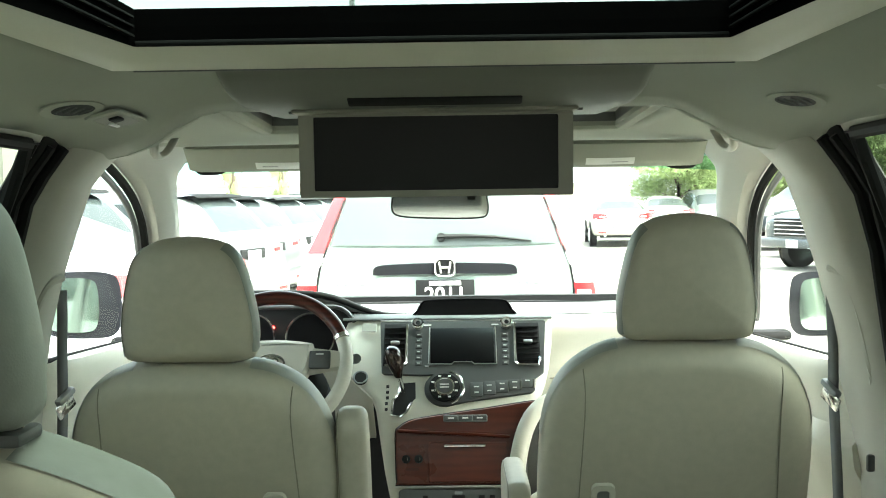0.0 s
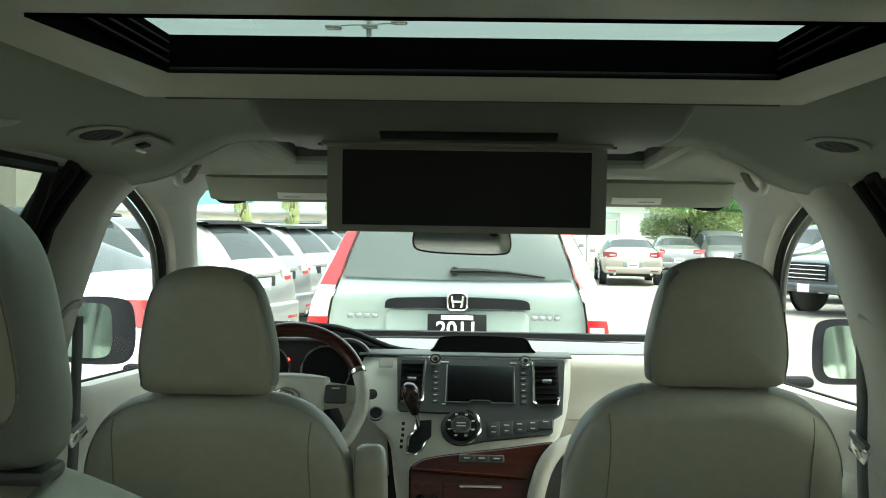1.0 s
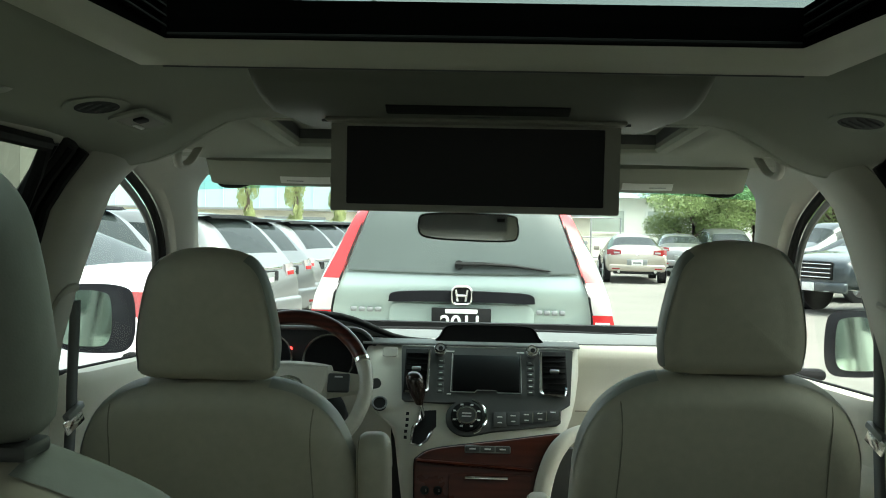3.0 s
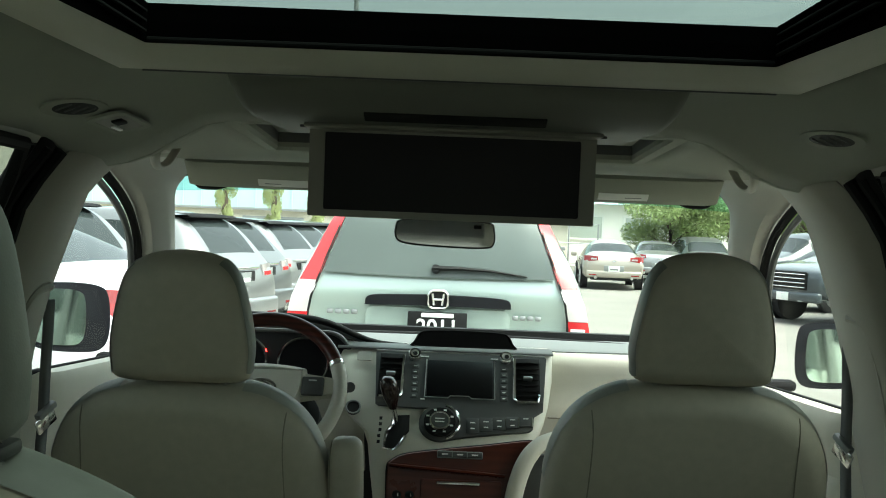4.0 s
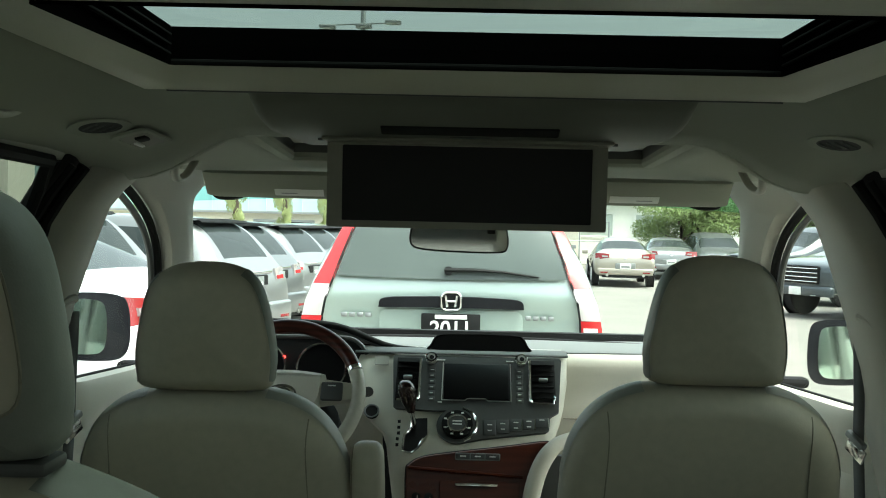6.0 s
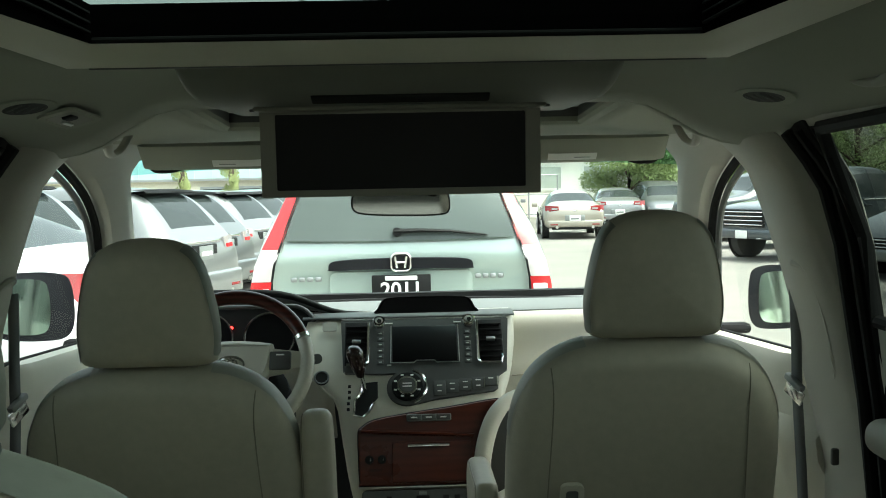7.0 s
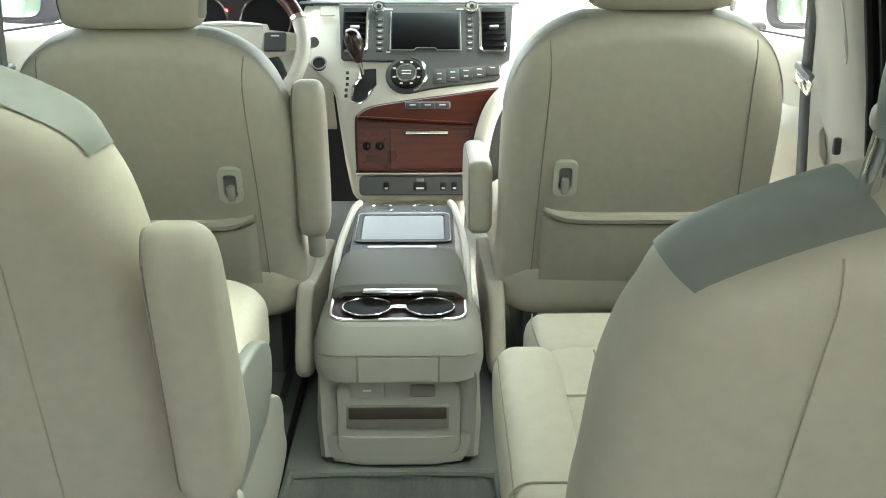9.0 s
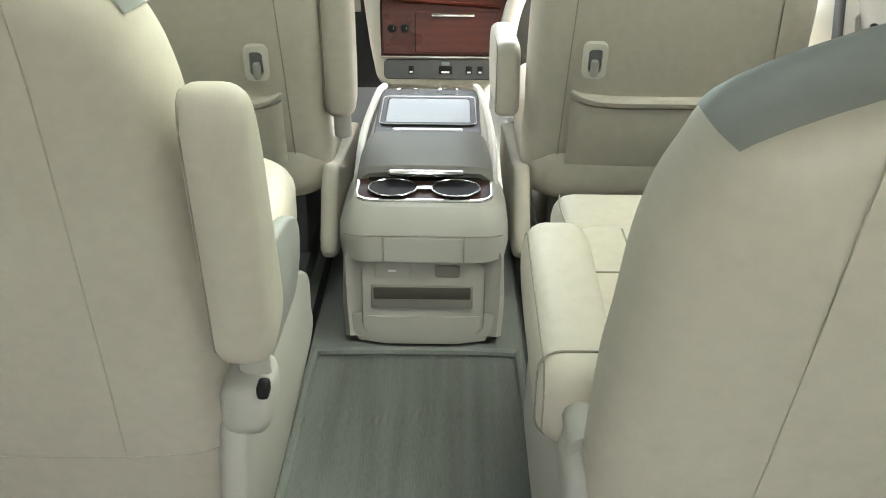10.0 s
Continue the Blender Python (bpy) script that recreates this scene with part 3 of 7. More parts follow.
    part("door_frame_edge", tube([(side * (p.x + 0.024), p.y - 0.012, p.z - 0.020) for p in a], 0.008, 8), DARK, ap, "dark painted door-frame edge")

    # front door: trim panel below the glass
    door = thing("door_1" if side < 0 else "door_2", "closed front door with pale grey trim and armrest", "door", (side * 0.83, 2.5, FLOOR), kind="structure")
    dring = []
    sill = lambda y: (0.852 if side < 0 else 0.834) - 0.06 * (y - 2.18)
    for y in (2.09, 2.115, 2.15, 2.2, 2.5, 2.8, 3.05):
        tuck = lerp([(2.09, 0.06), (2.115, 0.045), (2.15, 0.015), (2.2, 0.0)], y)
        dring.append([(side * (x + min(tuck, 0.86 - x)), yy, z) for x, yy, z in [(0.86, y, 0.30), (0.815, y, 0.33), (0.80, y, 0.55), (0.765, y, 0.62), (0.76, y, 0.665), (0.785, y, 0.70), (0.78, y, 0.77), (0.779, y, sill(y) - 0.025), (0.788, y, sill(y) - 0.004), (0.818, y, sill(y)), (0.84, y, sill(y) - 0.10), (0.86, y, sill(y) - 0.16)]])
    part("trim_panel", loft(dring), CREAM, door, "pale grey door trim panel")
    part("sill_seal", tube([(side * 0.820, y, sill(y) - 0.001) for y in (2.10, 2.5, 3.0)], 0.0055), RUBBER, door, "black window-sill seal")
    part("pull_cup", slab((0.03, 0.16, 0.035), (side * 0.775, 2.36, 0.70), 0.012), DARK, door, "dark door-pull recess")
    gl = grid(lambda y, z: (side * (0.842 - 0.16 * (z - 0.84)), y, z), [2.06, 2.35, 2.62], [0.80, 1.0, 1.15, 1.29])
    g = part("window_pane", gl, GLASS, door, "clear door glass", smooth=False)
    g.visible_shadow = False

# tailgate behind; glass left untinted and opening deepened to let in fill light
back = grid(lambda x, z: (x, -1.32, z), [-0.85, -0.66, 0, 0.66, 0.85], [0.10, 0.20, 0.76, 1.27, 1.42], lambda u0, u1, v0, v1: abs(u0) < 0.67 and abs(u1) < 0.67 and v0 > 0.75 and v1 < 1.28)
solid("wall_rear", back, TRIM, "grey plastic tailgate trim round the rear window", "wall").modifiers.new("thickness", "SOLIDIFY").thickness = 0.04
solid("window_5", grid(lambda x, z: (x, -1.345, z), [-0.68, 0, 0.68], [0.74, 1.02, 1.29]), REARGLASS, "tailgate window kept clear to light the cabin", "window")

# windscreen
def screen_pt(u, v):
    top = Vector((0.66 * u, 2.66 - 0.10 * u * u, 1.298 - 0.025 * u * u))
    low = Vector((0.80 * u, 3.45 - 0.34 * u * u, 0.845))
    p = top.lerp(low, v)
    return (p.x, p.y, p.z + 0.02 * math.sin(math.pi * v))


US = [-1 + k / 8 for k in range(17)]
ws = solid("window_1", grid(screen_pt, US, [0.10, 0.3, 0.5, 0.75, 1.0]), GLASS, "clear laminated windscreen", "window")
ws.visible_shadow = False
wb = solid("window_2", grid(screen_pt, US, [-0.05, 0.02, 0.10]), SHADE_BAND, "blue-green shade band along the windscreen top", "window")
wb.visible_shadow = False
solid("trim_header", grid(lambda x, k: (x, 2.60 + 0.055 * k, front_z(x, 2.6) - 0.002 + 0.02 * k), [-0.62, -0.3, 0, 0.3, 0.62], [0, 1]), TRIM, "light grey windscreen header trim", "trim").modifiers.new("thickness", "SOLIDIFY").thickness = 0.006
# firewall and lower front
solid("wall_front", slab((1.75, 0.04, 0.70), (0, 3.42, 0.50)), MATTE_BLACK, "dark bulkhead behind the dashboard", "wall")
cowl = grid(lambda x, y: (x, y, 0.812 - 0.05 * (y - 3.3)), [-0.9, 0, 0.9], [3.36, 3.60])
solid("trim_cowl", cowl, MATTE_BLACK, "black cowl panel below the windscreen", "trim").modifiers.new("thickness", "SOLIDIFY").thickness = 0.01

# ---------------------------------------------------------------- seats


def seat_outline(hw, h, top_r, low=0.0, dome=0.0):
    """A seat back's outline: nearly straight sides, a domed top."""
    pts = [(hw * 0.965, low), (hw * 0.995, low + 0.12), (hw, low + 0.27), (hw * 0.985, h - 0.17), (hw * 0.93, h - 0.105 - dome), (hw * 0.80, h - 0.050 - dome), (hw * 0.56, h - 0.012 - dome * 0.7), (0.25 * hw, h),
           (-0.25 * hw, h), (-hw * 0.56, h - 0.012 - dome * 0.7), (-hw * 0.80, h - 0.050 - dome), (-hw * 0.93, h - 0.105 - dome), (-hw * 0.985, h - 0.17), (-hw, low + 0.27), (-hw * 0.995, low + 0.12), (-hw * 0.965, low), (-hw * 0.5, low - 0.006), (hw * 0.5, low - 0.006)]
    if dome:
        side = [(hw * 0.985, h - 0.25), (hw * 0.962, h - 0.155), (hw * 0.895, h - 0.098), (hw * 0.77, h - 0.052)]
        pts[3:7] = side
        pts[9:13] = [(-x, z) for x, z in side[::-1]]
    return [(p.x, p.y) for p in (Vector(q) for q in spline([(x, z, 0) for x, z in pts], 90, True))]


def head_outline(wb, wt, h):
    pts = [(wb * 0.86, 0.0), (wb * 0.985, 0.026), (wb * 0.985, h * 0.35), (wt * 1.10, h * 0.70), (wt * 0.91, h * 0.875), (wt * 0.57, h * 0.968), (0, h), (-wt * 0.57, h * 0.968), (-wt * 0.91, h * 0.875), (-wt * 1.10, h * 0.70), (-wb * 0.985, h * 0.35), (-wb * 0.985, 0.026), (-wb * 0.86, 0), (0, -0.003)]
    return [(p.x, p.y) for p in spline([(x, z, 0) for x, z in pts], 64, True)]


def skin_patch(bm, keep, n, lift=0.0016):
    """A copy of some faces of a form, lifted off it: a leather panel of another colour. keep(ring, step) picks the faces."""
    c = bm.copy()
    bmesh.ops.recalc_face_normals(c, faces=c.faces)
    c.faces.ensure_lookup_table()
    gone = [f for f in c.faces if len(f.verts) > 4 or not keep(f.index // n, f.index % n)]
    bmesh.ops.delete(c, geom=gone, context="FACES")
    c.normal_update()
    for v in c.verts:
        v.co += v.normal * lift
    return c


def skin_sheet(bm, n, along, across, lift=0.0016, nb=36, na=10):
    """A leather panel laid on a form of n points a ring: along(b, a) gives the step round the outline, across(b, a) the ring, both for b and a from 0 to 1."""
    bm.verts.ensure_lookup_table()
    co = [v.co for v in bm.verts]
    rings = len(co) // n
    middle = sum(co, Vector()) / len(co)

    def at(u, r):
        r = max(0.0, min(rings - 1.001, r))
        i, j = math.floor(u), int(r)
        f, g = u - i, r - j
        p = co[j * n + i % n].lerp(co[j * n + (i + 1) % n], f)
        q = co[(j + 1) * n + i % n].lerp(co[(j + 1) * n + (i + 1) % n], f)
        return p.lerp(q, g)

    def lifted(b, a):
        u, r = along(b, a), across(b, a)
        d = (at(u + 0.6, r) - at(u - 0.6, r)).cross(at(u, r + 0.35) - at(u, r - 0.35))
        return at(u, r) + d.normalized() * (lift if d.dot(at(u, r) - middle) > 0 else -lift)

    return grid(lifted, [k / nb for k in range(nb + 1)], [k / na for k in range(na + 1)])


def on_skin(bm, pts, n, aim, lift=0.0009):
    """Lays a curve, smooth through pts, on a form along the direction aim."""
    from mathutils.bvhtree import BVHTree
    tree = BVHTree.FromBMesh(bm)
    out = []
    a = Vector(aim).normalized()
    for p in spline(pts, n):
        hit = tree.ray_cast(p - a * 0.5, a)
        if hit[0] is not None:
            out.append(hit[0] - a * lift)
    return out


def make_seat(name, label, x, y_ref, z_ref, lean, hw, h, head, head_low, front_row, drop, group, shift=0.0):
    """A bucket seat. y_ref, z_ref: a point of its back's rear face; lean: degrees of recline; h: height of the back; head: (half width below, above, height)."""
    seat = thing(name, label, "car seat", (x, y_ref + 0.3, FLOOR), group)
    thickness = 0.115
    drop = drop or 0.0
    low = z_ref - h
    # the back's own frame: origin at the foot of the rear face
    foot_y = y_ref + math.tan(radians(lean)) * (z_ref - low)
    H = (z_ref - low) / math.cos(radians(lean))
    base = Matrix.Translation((x, foot_y, low)) @ Matrix.Rotation(radians(lean), 4, "X")
    m = base @ Matrix.Translation((0, thickness / 2, 0))
    shape = pillow(seat_outline(hw, H, 0.1, dome=0.0 if front_row else 0.014), thickness, 0.050, 0.010, 0.018, m, 6)
    aim = base.to_3x3() @ Vector((0, 1, 0))

    def at(lx, lz, ly=0.0):
        return base @ Vector((lx, ly, lz))

    inner = 1 if x < 0 else -1
    seams = []
    sx = hw * 0.57
    for s in (inner, -inner):
        k0, k1 = (0.75, 0.69) if front_row else ((0.485, 0.478) if x > 0 else (0.49, 0.545))
        seams.append(on_skin(shape, [at(s * hw * k0, 0.03 if front_row else 0.085 + drop * 0.55), at(s * hw * (k0 + k1) / 2, H * 0.45), at(s * hw * k1, H * 0.80), at(s * hw * (k1 + (0.01 if front_row else -0.02)), H * (0.93 if front_row else 0.952))], 40, aim))
    if front_row:
        seams.append(on_skin(shape, [at(-hw * 0.9, 0.028), at(0, 0.022), at(hw * 0.9, 0.028)], 30, aim))
    else:
        seams.append(on_skin(shape, [at(-hw * 0.95, 0.085 + drop * 0.55), at(0, 0.08 + drop * 0.55), at(hw * 0.95, 0.085 + drop * 0.55)], 30, aim))
    lines = seat_outline(hw, H, 0.1, dome=0.0 if front_row else 0.014)
    n_out = len(lines)
    patches = []
    for s in (-1, 1):
        if front_row:
            ok = {i for i, (px, pz) in enumerate(lines) if s * px > hw * 0.42 and pz > H - 0.16}
            patches.append(skin_patch(shape, lambda r, i: 10 <= r <= 19 and i in ok, n_out))
        else:
            # the slate band runs over the top edge from the shoulder and dives under the headrest
            side = sorted((i for i, (px, pz) in enumerate(lines) if s * px > 0 and pz > H * 0.5), key=lambda i: s * lines[i][0])
            def step(f):
                i = min(side, key=lambda k: abs(s * lines[k][0] / hw - f) if lines[k][1] > H - 0.115 else 9)
                j = i + (1 if s * lines[(i + 1) % n_out][0] > s * lines[i][0] else -1)
                d = s * (lines[j % n_out][0] - lines[i][0]) / hw
                return i + (j - i) * max(-0.5, min(1.0, (f - s * lines[i][0] / hw) / d))
            u_end, u_in, u_mid, u_far = step(0.865 if x > 0 else 0.915), step(0.81 if x > 0 else 0.868), step(0.36), step(0.42)
            r_in = 9.1 if x > 0 else 9.8
            patches.append(skin_sheet(shape, n_out, lambda b, a: (u_end * (1 - b) + u_far * b) * (1 - a) + (u_in * (1 - b) + u_mid * b) * a, lambda b, a: 16.0 * (1 - a) + r_in * a))
    back = part("backrest", shape, BEIGE, seat, "beige leather backrest with rounded shoulders")
    for p in patches:
        part("shoulder_panel", p, SHOULDER if front_row else GREYL, back, "pale grey leather shoulder panel" if front_row else "slate grey leather shoulder panel")
    for s in seams:
        if len(s) > 2:
            part("seam", tube(s, 0.0011 if front_row else 0.0009, 5), STITCH if front_row else FOLD, back, "sunken stitched seam")
    # headrest
    wb, wt, hh = head
    hm = base @ Matrix.Translation(((0.009 if front_row else 0.0) * (1 if x > 0 else -1) + shift, thickness * 0.55, H + head_low)) @ Matrix.Rotation(radians(-lean * 0.55), 4, "X")
    hd = pillow(head_outline(wb, wt, hh), 0.095, 0.038, 0.012, 0.02, hm, 6)
    hl = head_outline(wb, wt, hh)
    r0 = 9 if front_row else 5
    ok = {i for i, (px, pz) in enumerate(hl) if pz > 0.012 and (not front_row or pz < hh * 0.93)}
    if front_row:
        side_bits = [skin_patch(hd, lambda r, i: r0 <= r <= 20 and i in ok, len(hl))]
    else:
        corner = lambda b: min(abs(b), abs(b - 1), abs(b - 0.80))
        side_bits = [skin_sheet(hd, len(hl), lambda b, a: b * len(hl), lambda b, a: 7.3 + 9.0 * a - 3.0 * (1 - a) * math.exp(-(corner(b) / 0.07) ** 2), 0.0016, 64, 12)]
        side_bits[0].verts.ensure_lookup_table()
        welt = [side_bits[0].verts[13 * k].co.copy() for k in range(65)]
    headrest = part("headrest", hd, BEIGE, seat, "beige leather headrest")
    for p in side_bits:
        part("side_panel", p, GREYL, headrest, "slate grey leather side panel")
    if not front_row:
        part("piping", tube(welt, 0.0014, 5), STITCH, headrest)
    gap = 0.062 if front_row else 0.088
    for s in (-1, 1):
        part("post", tube([at(s * gap, H - 0.03, 0.055), at(s * gap, H + head_low + 0.04, 0.055)], 0.0065, 10), CHROME, headrest, "chrome headrest post")
    if not front_row and x < 0:
        part("post_collar", slab((0.20, 0.05, 0.012), at(0, H + 0.002, 0.055), 0.004), DARK, headrest, "dark plastic post collar")
    # cushion and base
    cy0, cy1 = foot_y - 0.02, foot_y + 0.50
    cz = low + drop + (0.10 if front_row else 0.17)
    cm = Matrix.Translation((x, (cy0 + cy1) / 2, cz - 0.065)) @ Matrix.Rotation(radians(-86), 4, "X")
    cush = pillow([(q[0] * 1.0, q[1]) for q in rounded(hw * 2.0, cy1 - cy0, 0.07, 6)], 0.13, 0.045, 0.0, 0.02, cm)
    cseams = [on_skin(cush, [(x + s * hw * 0.55, cy0 + 0.08, 2), (x + s * hw * 0.58, cy1 - 0.05, 2)], 20, (0, 0, -1)) for s in (-1, 1)]
    cseams.append(on_skin(cush, [(x - hw * 0.8, cy1 - 0.16, 2), (x + hw * 0.8, cy1 - 0.16, 2)], 20, (0, 0, -1)))
    ch = part("cushion", cush, BEIGE, seat, "beige leather seat cushion")
    for s in cseams:
        if len(s) > 2:
            part("seam", tube(s, 0.0013, 5), STITCH, ch)
    up = 0.0 if front_row else 0.05
    for s in (-1, 1):
        shield = pillow([(p.x, p.y) for p in spline([(0, 0, 0), (0.50, 0.0, 0), (0.53, 0.06, 0), (0.50, 0.13, 0), (0.30, 0.16 + up, 0), (0.10, 0.19 + up, 0), (0.03, 0.20 + up, 0), (-0.02, 0.12, 0)], 48, True)], 0.03, 0.012, 0.004, None,
                        Matrix.Translation((x + s * (hw + (0.002 if front_row else -0.006)), foot_y - 0.05, FLOOR + (0.07 if front_row else 0.072) + (low + drop - 0.38) * 0.5)) @ Matrix.Rotation(radians(90), 4, "Z") @ Matrix.Diagonal((1, 1, 0.80 if front_row else 1.0, 1)))
        part("side_shield", shield, BEIGE if front_row else TRIM, seat, "moulded side shield")
        part("rail", slab((0.04, 0.55, 0.05), (x + s * hw * 0.72, foot_y + 0.22, FLOOR + 0.025), 0.008), DARK, seat, "dark seat rail")
        part("riser", slab((0.03, 0.36, max(0.05, cz - 0.13 - FLOOR)), (x + s * hw * 0.72, foot_y + 0.22, FLOOR + 0.04 + max(0.05, cz - 0.13 - FLOOR) / 2), 0.006), DARK, seat)
    return seat, back, base, shape_dims(foot_y, low, H)


def shape_dims(foot_y, low, H):
    return {"foot_y": foot_y, "low": low, "H": H}


def pad(size, top_r, m):
    """An armrest pad: long rounded bolster along local z, foot at the origin."""
    w, d, l = size
    o = [(q[0], q[1] + l / 2) for q in rounded(d, l, min(d, w) * 0.42, 6, top_r)]
    return pillow(o, w, w * 0.34, 0.003, None, m @ Matrix.Rotation(radians(90), 4, "Z"), 5)


def add_armrest(seat, at, tilt, size, roll=0.0, post=0.05, band=0.0, bracket=False, taper=0.0):
    """An armrest that swings on a pivot at its foot; tilt from upright towards the front, in degrees."""
    m = Matrix.Translation(at) @ Matrix.Rotation(radians(-tilt), 4, "X") @ Matrix.Rotation(radians(roll), 4, "Y")
    w, d, l = size
    p = pad(size, d * 0.46, m)
    if taper:
        # the front edge slopes back towards the tip
        back = m.inverted()
        for v in p.verts:
            q = back @ v.co
            q.y = -d / 2 + (q.y + d / 2) * (1 - taper * max(0, (q.z / l - 0.25) / 0.75) ** 1.4)
            v.co = m @ q
    p.verts.ensure_lookup_table()
    ring_n = len(rounded(d, l, 0.01, 6))
    welts = [[p.verts[r * ring_n + i].co.copy() for i in range(ring_n)] for r in (14,)]
    arm = part("armrest", p, BEIGE, seat, "padded beige leather armrest")
    for welt in welts:
        part("seam", tube(welt, 0.0012, 5, True), STITCH, arm)
    if band:
        part("seam", tube([m @ Vector((x, y, band)) for x, y in rounded(w + 0.001, d + 0.001, min(w, d) * 0.3, 5)], 0.0012, 5, True), STITCH, arm)
    if bracket:
        foot = m @ Vector((0, 0, -post * 0.7))
        part("bracket", slab((0.050, 0.085, 0.060), foot + Vector((-0.006 if at[0] < 0 else 0.006, 0, -0.030)), 0.018, seg=3), TRIM, arm, "pale moulded armrest bracket")
        # no opening here: a small black block gives the slot's shade
        part("bracket_slot", slab((0.012, 0.020, 0.016), foot + Vector((0.014, -0.036, -0.004)), 0.004), MATTE_BLACK, arm, "black block painted as the shaded slot under the armrest")
    part("pivot", tube([m @ Vector((0, 0, 0.03)), m @ Vector((0, 0.0, -post))], 0.016, 10), TRIM, arm, "grey plastic armrest pivot")
    return arm


FH = (0.1155, 0.090, 0.212)
driver_seat, d_back, d_base, _ = make_seat("front_seat", "beige leather driver's bucket seat with a raised armrest", -0.424, 1.715, 0.888, 16, 0.238, 0.48, FH, 0.005, True, None, "front seats")
mate_seat, m_back, m_base, _ = make_seat("front_seat", "beige leather front passenger bucket seat with a lowered armrest", 0.406, 1.712, 0.917, 16, 0.240, 0.507, FH, 0.005, True, None, "front seats")
add_armrest(driver_seat, (-0.163, 1.865, 0.535), -12, (0.055, 0.085, 0.285))
add_armrest(mate_seat, (0.134, 1.86, 0.592), 93, (0.045, 0.135, 0.30), 0, -0.02)


def pocket_and_hook(seat, back, base, hook_x, hook_z, hw):
    """The rear map pocket and the bag hook of a front seat."""
    lean = base.to_3x3()

    def face(x, z, out=0.0):
        # the point of the rear face at that world x and z
        lz = (z - base.translation.z) / lean[2][2]
        return base @ Vector((x - base.translation.x, -0.009 - out, lz))

    c = face(hook_x, hook_z)
    fm = Matrix.Translation(c) @ lean.to_4x4() @ Matrix.Rotation(radians(90), 4, "X")
    outer, inner = rounded(0.041, 0.066, 0.012, 5), rounded(0.023, 0.044, 0.007, 5)
    hook = part("bag_hook", frame_ring(outer, inner, 0.010, fm), CREAM, seat, "grey plastic bag hook in a rounded frame")
    # the recess's shade is put into this plate's darker grey
    part("hook_plate", plate(inner, 0.001, fm), GREYP, hook, "shaded hook recess")
    part("hook_arm", slab((0.013, 0.014, 0.030), face(hook_x, hook_z - 0.014, 0.008), 0.004, lean.to_4x4()), TRIM, hook)
    cx = base.translation.x
    x0, x1 = cx - hw * 0.69, cx + hw * 0.69
    zt = hook_z - 0.064
    sag = lambda u: 0.020 * (1 - (2 * u - 1) ** 6)
    # pocket cloth: a sheet with a sagging, padded upper hem
    bm = grid(lambda u, v: face(x0 + (x1 - x0) * u, (zt - sag(u)) * (1 - v) + (base.translation.z - 0.008) * v, 0.0035 * (1 - v) - 0.018 * max(0, (v - 0.75) / 0.25) ** 2 + 0.006 * math.sin(math.pi * min(1, v * 1.3)) * math.sin(math.pi * u)),
              [k / 16 for k in range(17)], [k / 8 for k in range(9)])
    pk = part("map_pocket", bm, BEIGE, seat, "beige leather map pocket")
    pk.modifiers.new("thickness", "SOLIDIFY").thickness = 0.0015
    hem = [face(x0 + (x1 - x0) * k / 32, zt + 0.004 - sag(k / 32), 0.0035) for k in range(33)]
    part("hem", tube(hem, [0.004 + 0.0065 * min(1, k / 4, (32 - k) / 4) for k in range(33)], 8), BEIGE, pk, "padded elastic hem")
    # dark line painted in as the shade beneath the hem
    part("hem_shadow_line", tube([p + Vector((0, 0.0005, -0.0115)) for p in hem], 0.0014, 5), STITCH, pk)


pocket_and_hook(driver_seat, d_back, d_base, -0.295, 0.647, 0.238)
pocket_and_hook(mate_seat, m_back, m_base, 0.274, 0.657, 0.240)

SH = (0.111, 0.090, 0.212)
left_chair, *_ = make_seat("captain_chair", "beige leather second-row captain chair with a raised armrest", -0.425, 0.770, 0.977, 19, 0.235, 0.70, SH, 0.010, False, 0.12, "second-row seats", -0.004)
right_chair, *_ = make_seat("captain_chair", "beige leather second-row captain chair reclined, armrest lowered", 0.380, 0.552, 0.930, 22, 0.235, 0.54, (0.113, 0.078, 0.205), -0.010, False, None, "second-row seats", 0.034)
add_armrest(left_chair, (-0.160, 0.915, 0.583), -13, (0.058, 0.10, 0.290), bracket=True, taper=0.55)
add_armrest(right_chair, (0.149, 0.83, 0.555), 84, (0.074, 0.098, 0.31), band=0.030, bracket=True)
# leg rest of the reclined chair
rest = part("leg_rest", slab((0.42, 0.15, 0.085), (0.383, 1.345, 0.512), 0.030, seg=4), BEIGE, right_chair, "folded padded leg rest")
part("seam", tube(spline([(0.200, 1.268, 0.530), (0.186, 1.275, 0.548), (0.180, 1.345, 0.556), (0.186, 1.41, 0.548)], 12), 0.0012, 5), STITCH, rest)
# slate side of the raised-armrest chair's cushion
side_o = [(p.x, p.y) for p in spline([(1.02, 0.44, 0), (1.28, 0.425, 0), (1.36, 0.44, 0), (1.39, 0.48, 0), (1.37, 0.525, 0), (1.27, 0.560, 0), (1.10, 0.575, 0), (1.02, 0.55, 0)], 48, True)]
part("cushion_side", pillow(side_o, 0.020, 0.008, 0.004, None, Matrix.Translation((-0.189, 0, 0)) @ Matrix.Rotation(radians(90), 4, "Z")), GREYL, left_chair, "slate grey leather side of the cushion")

# ---------------------------------------------------------------- floor console between the front seats
console = thing("floor_console", "light grey floor console with sliding lid and cup holders", "console", (-0.01, 1.95, FLOOR))


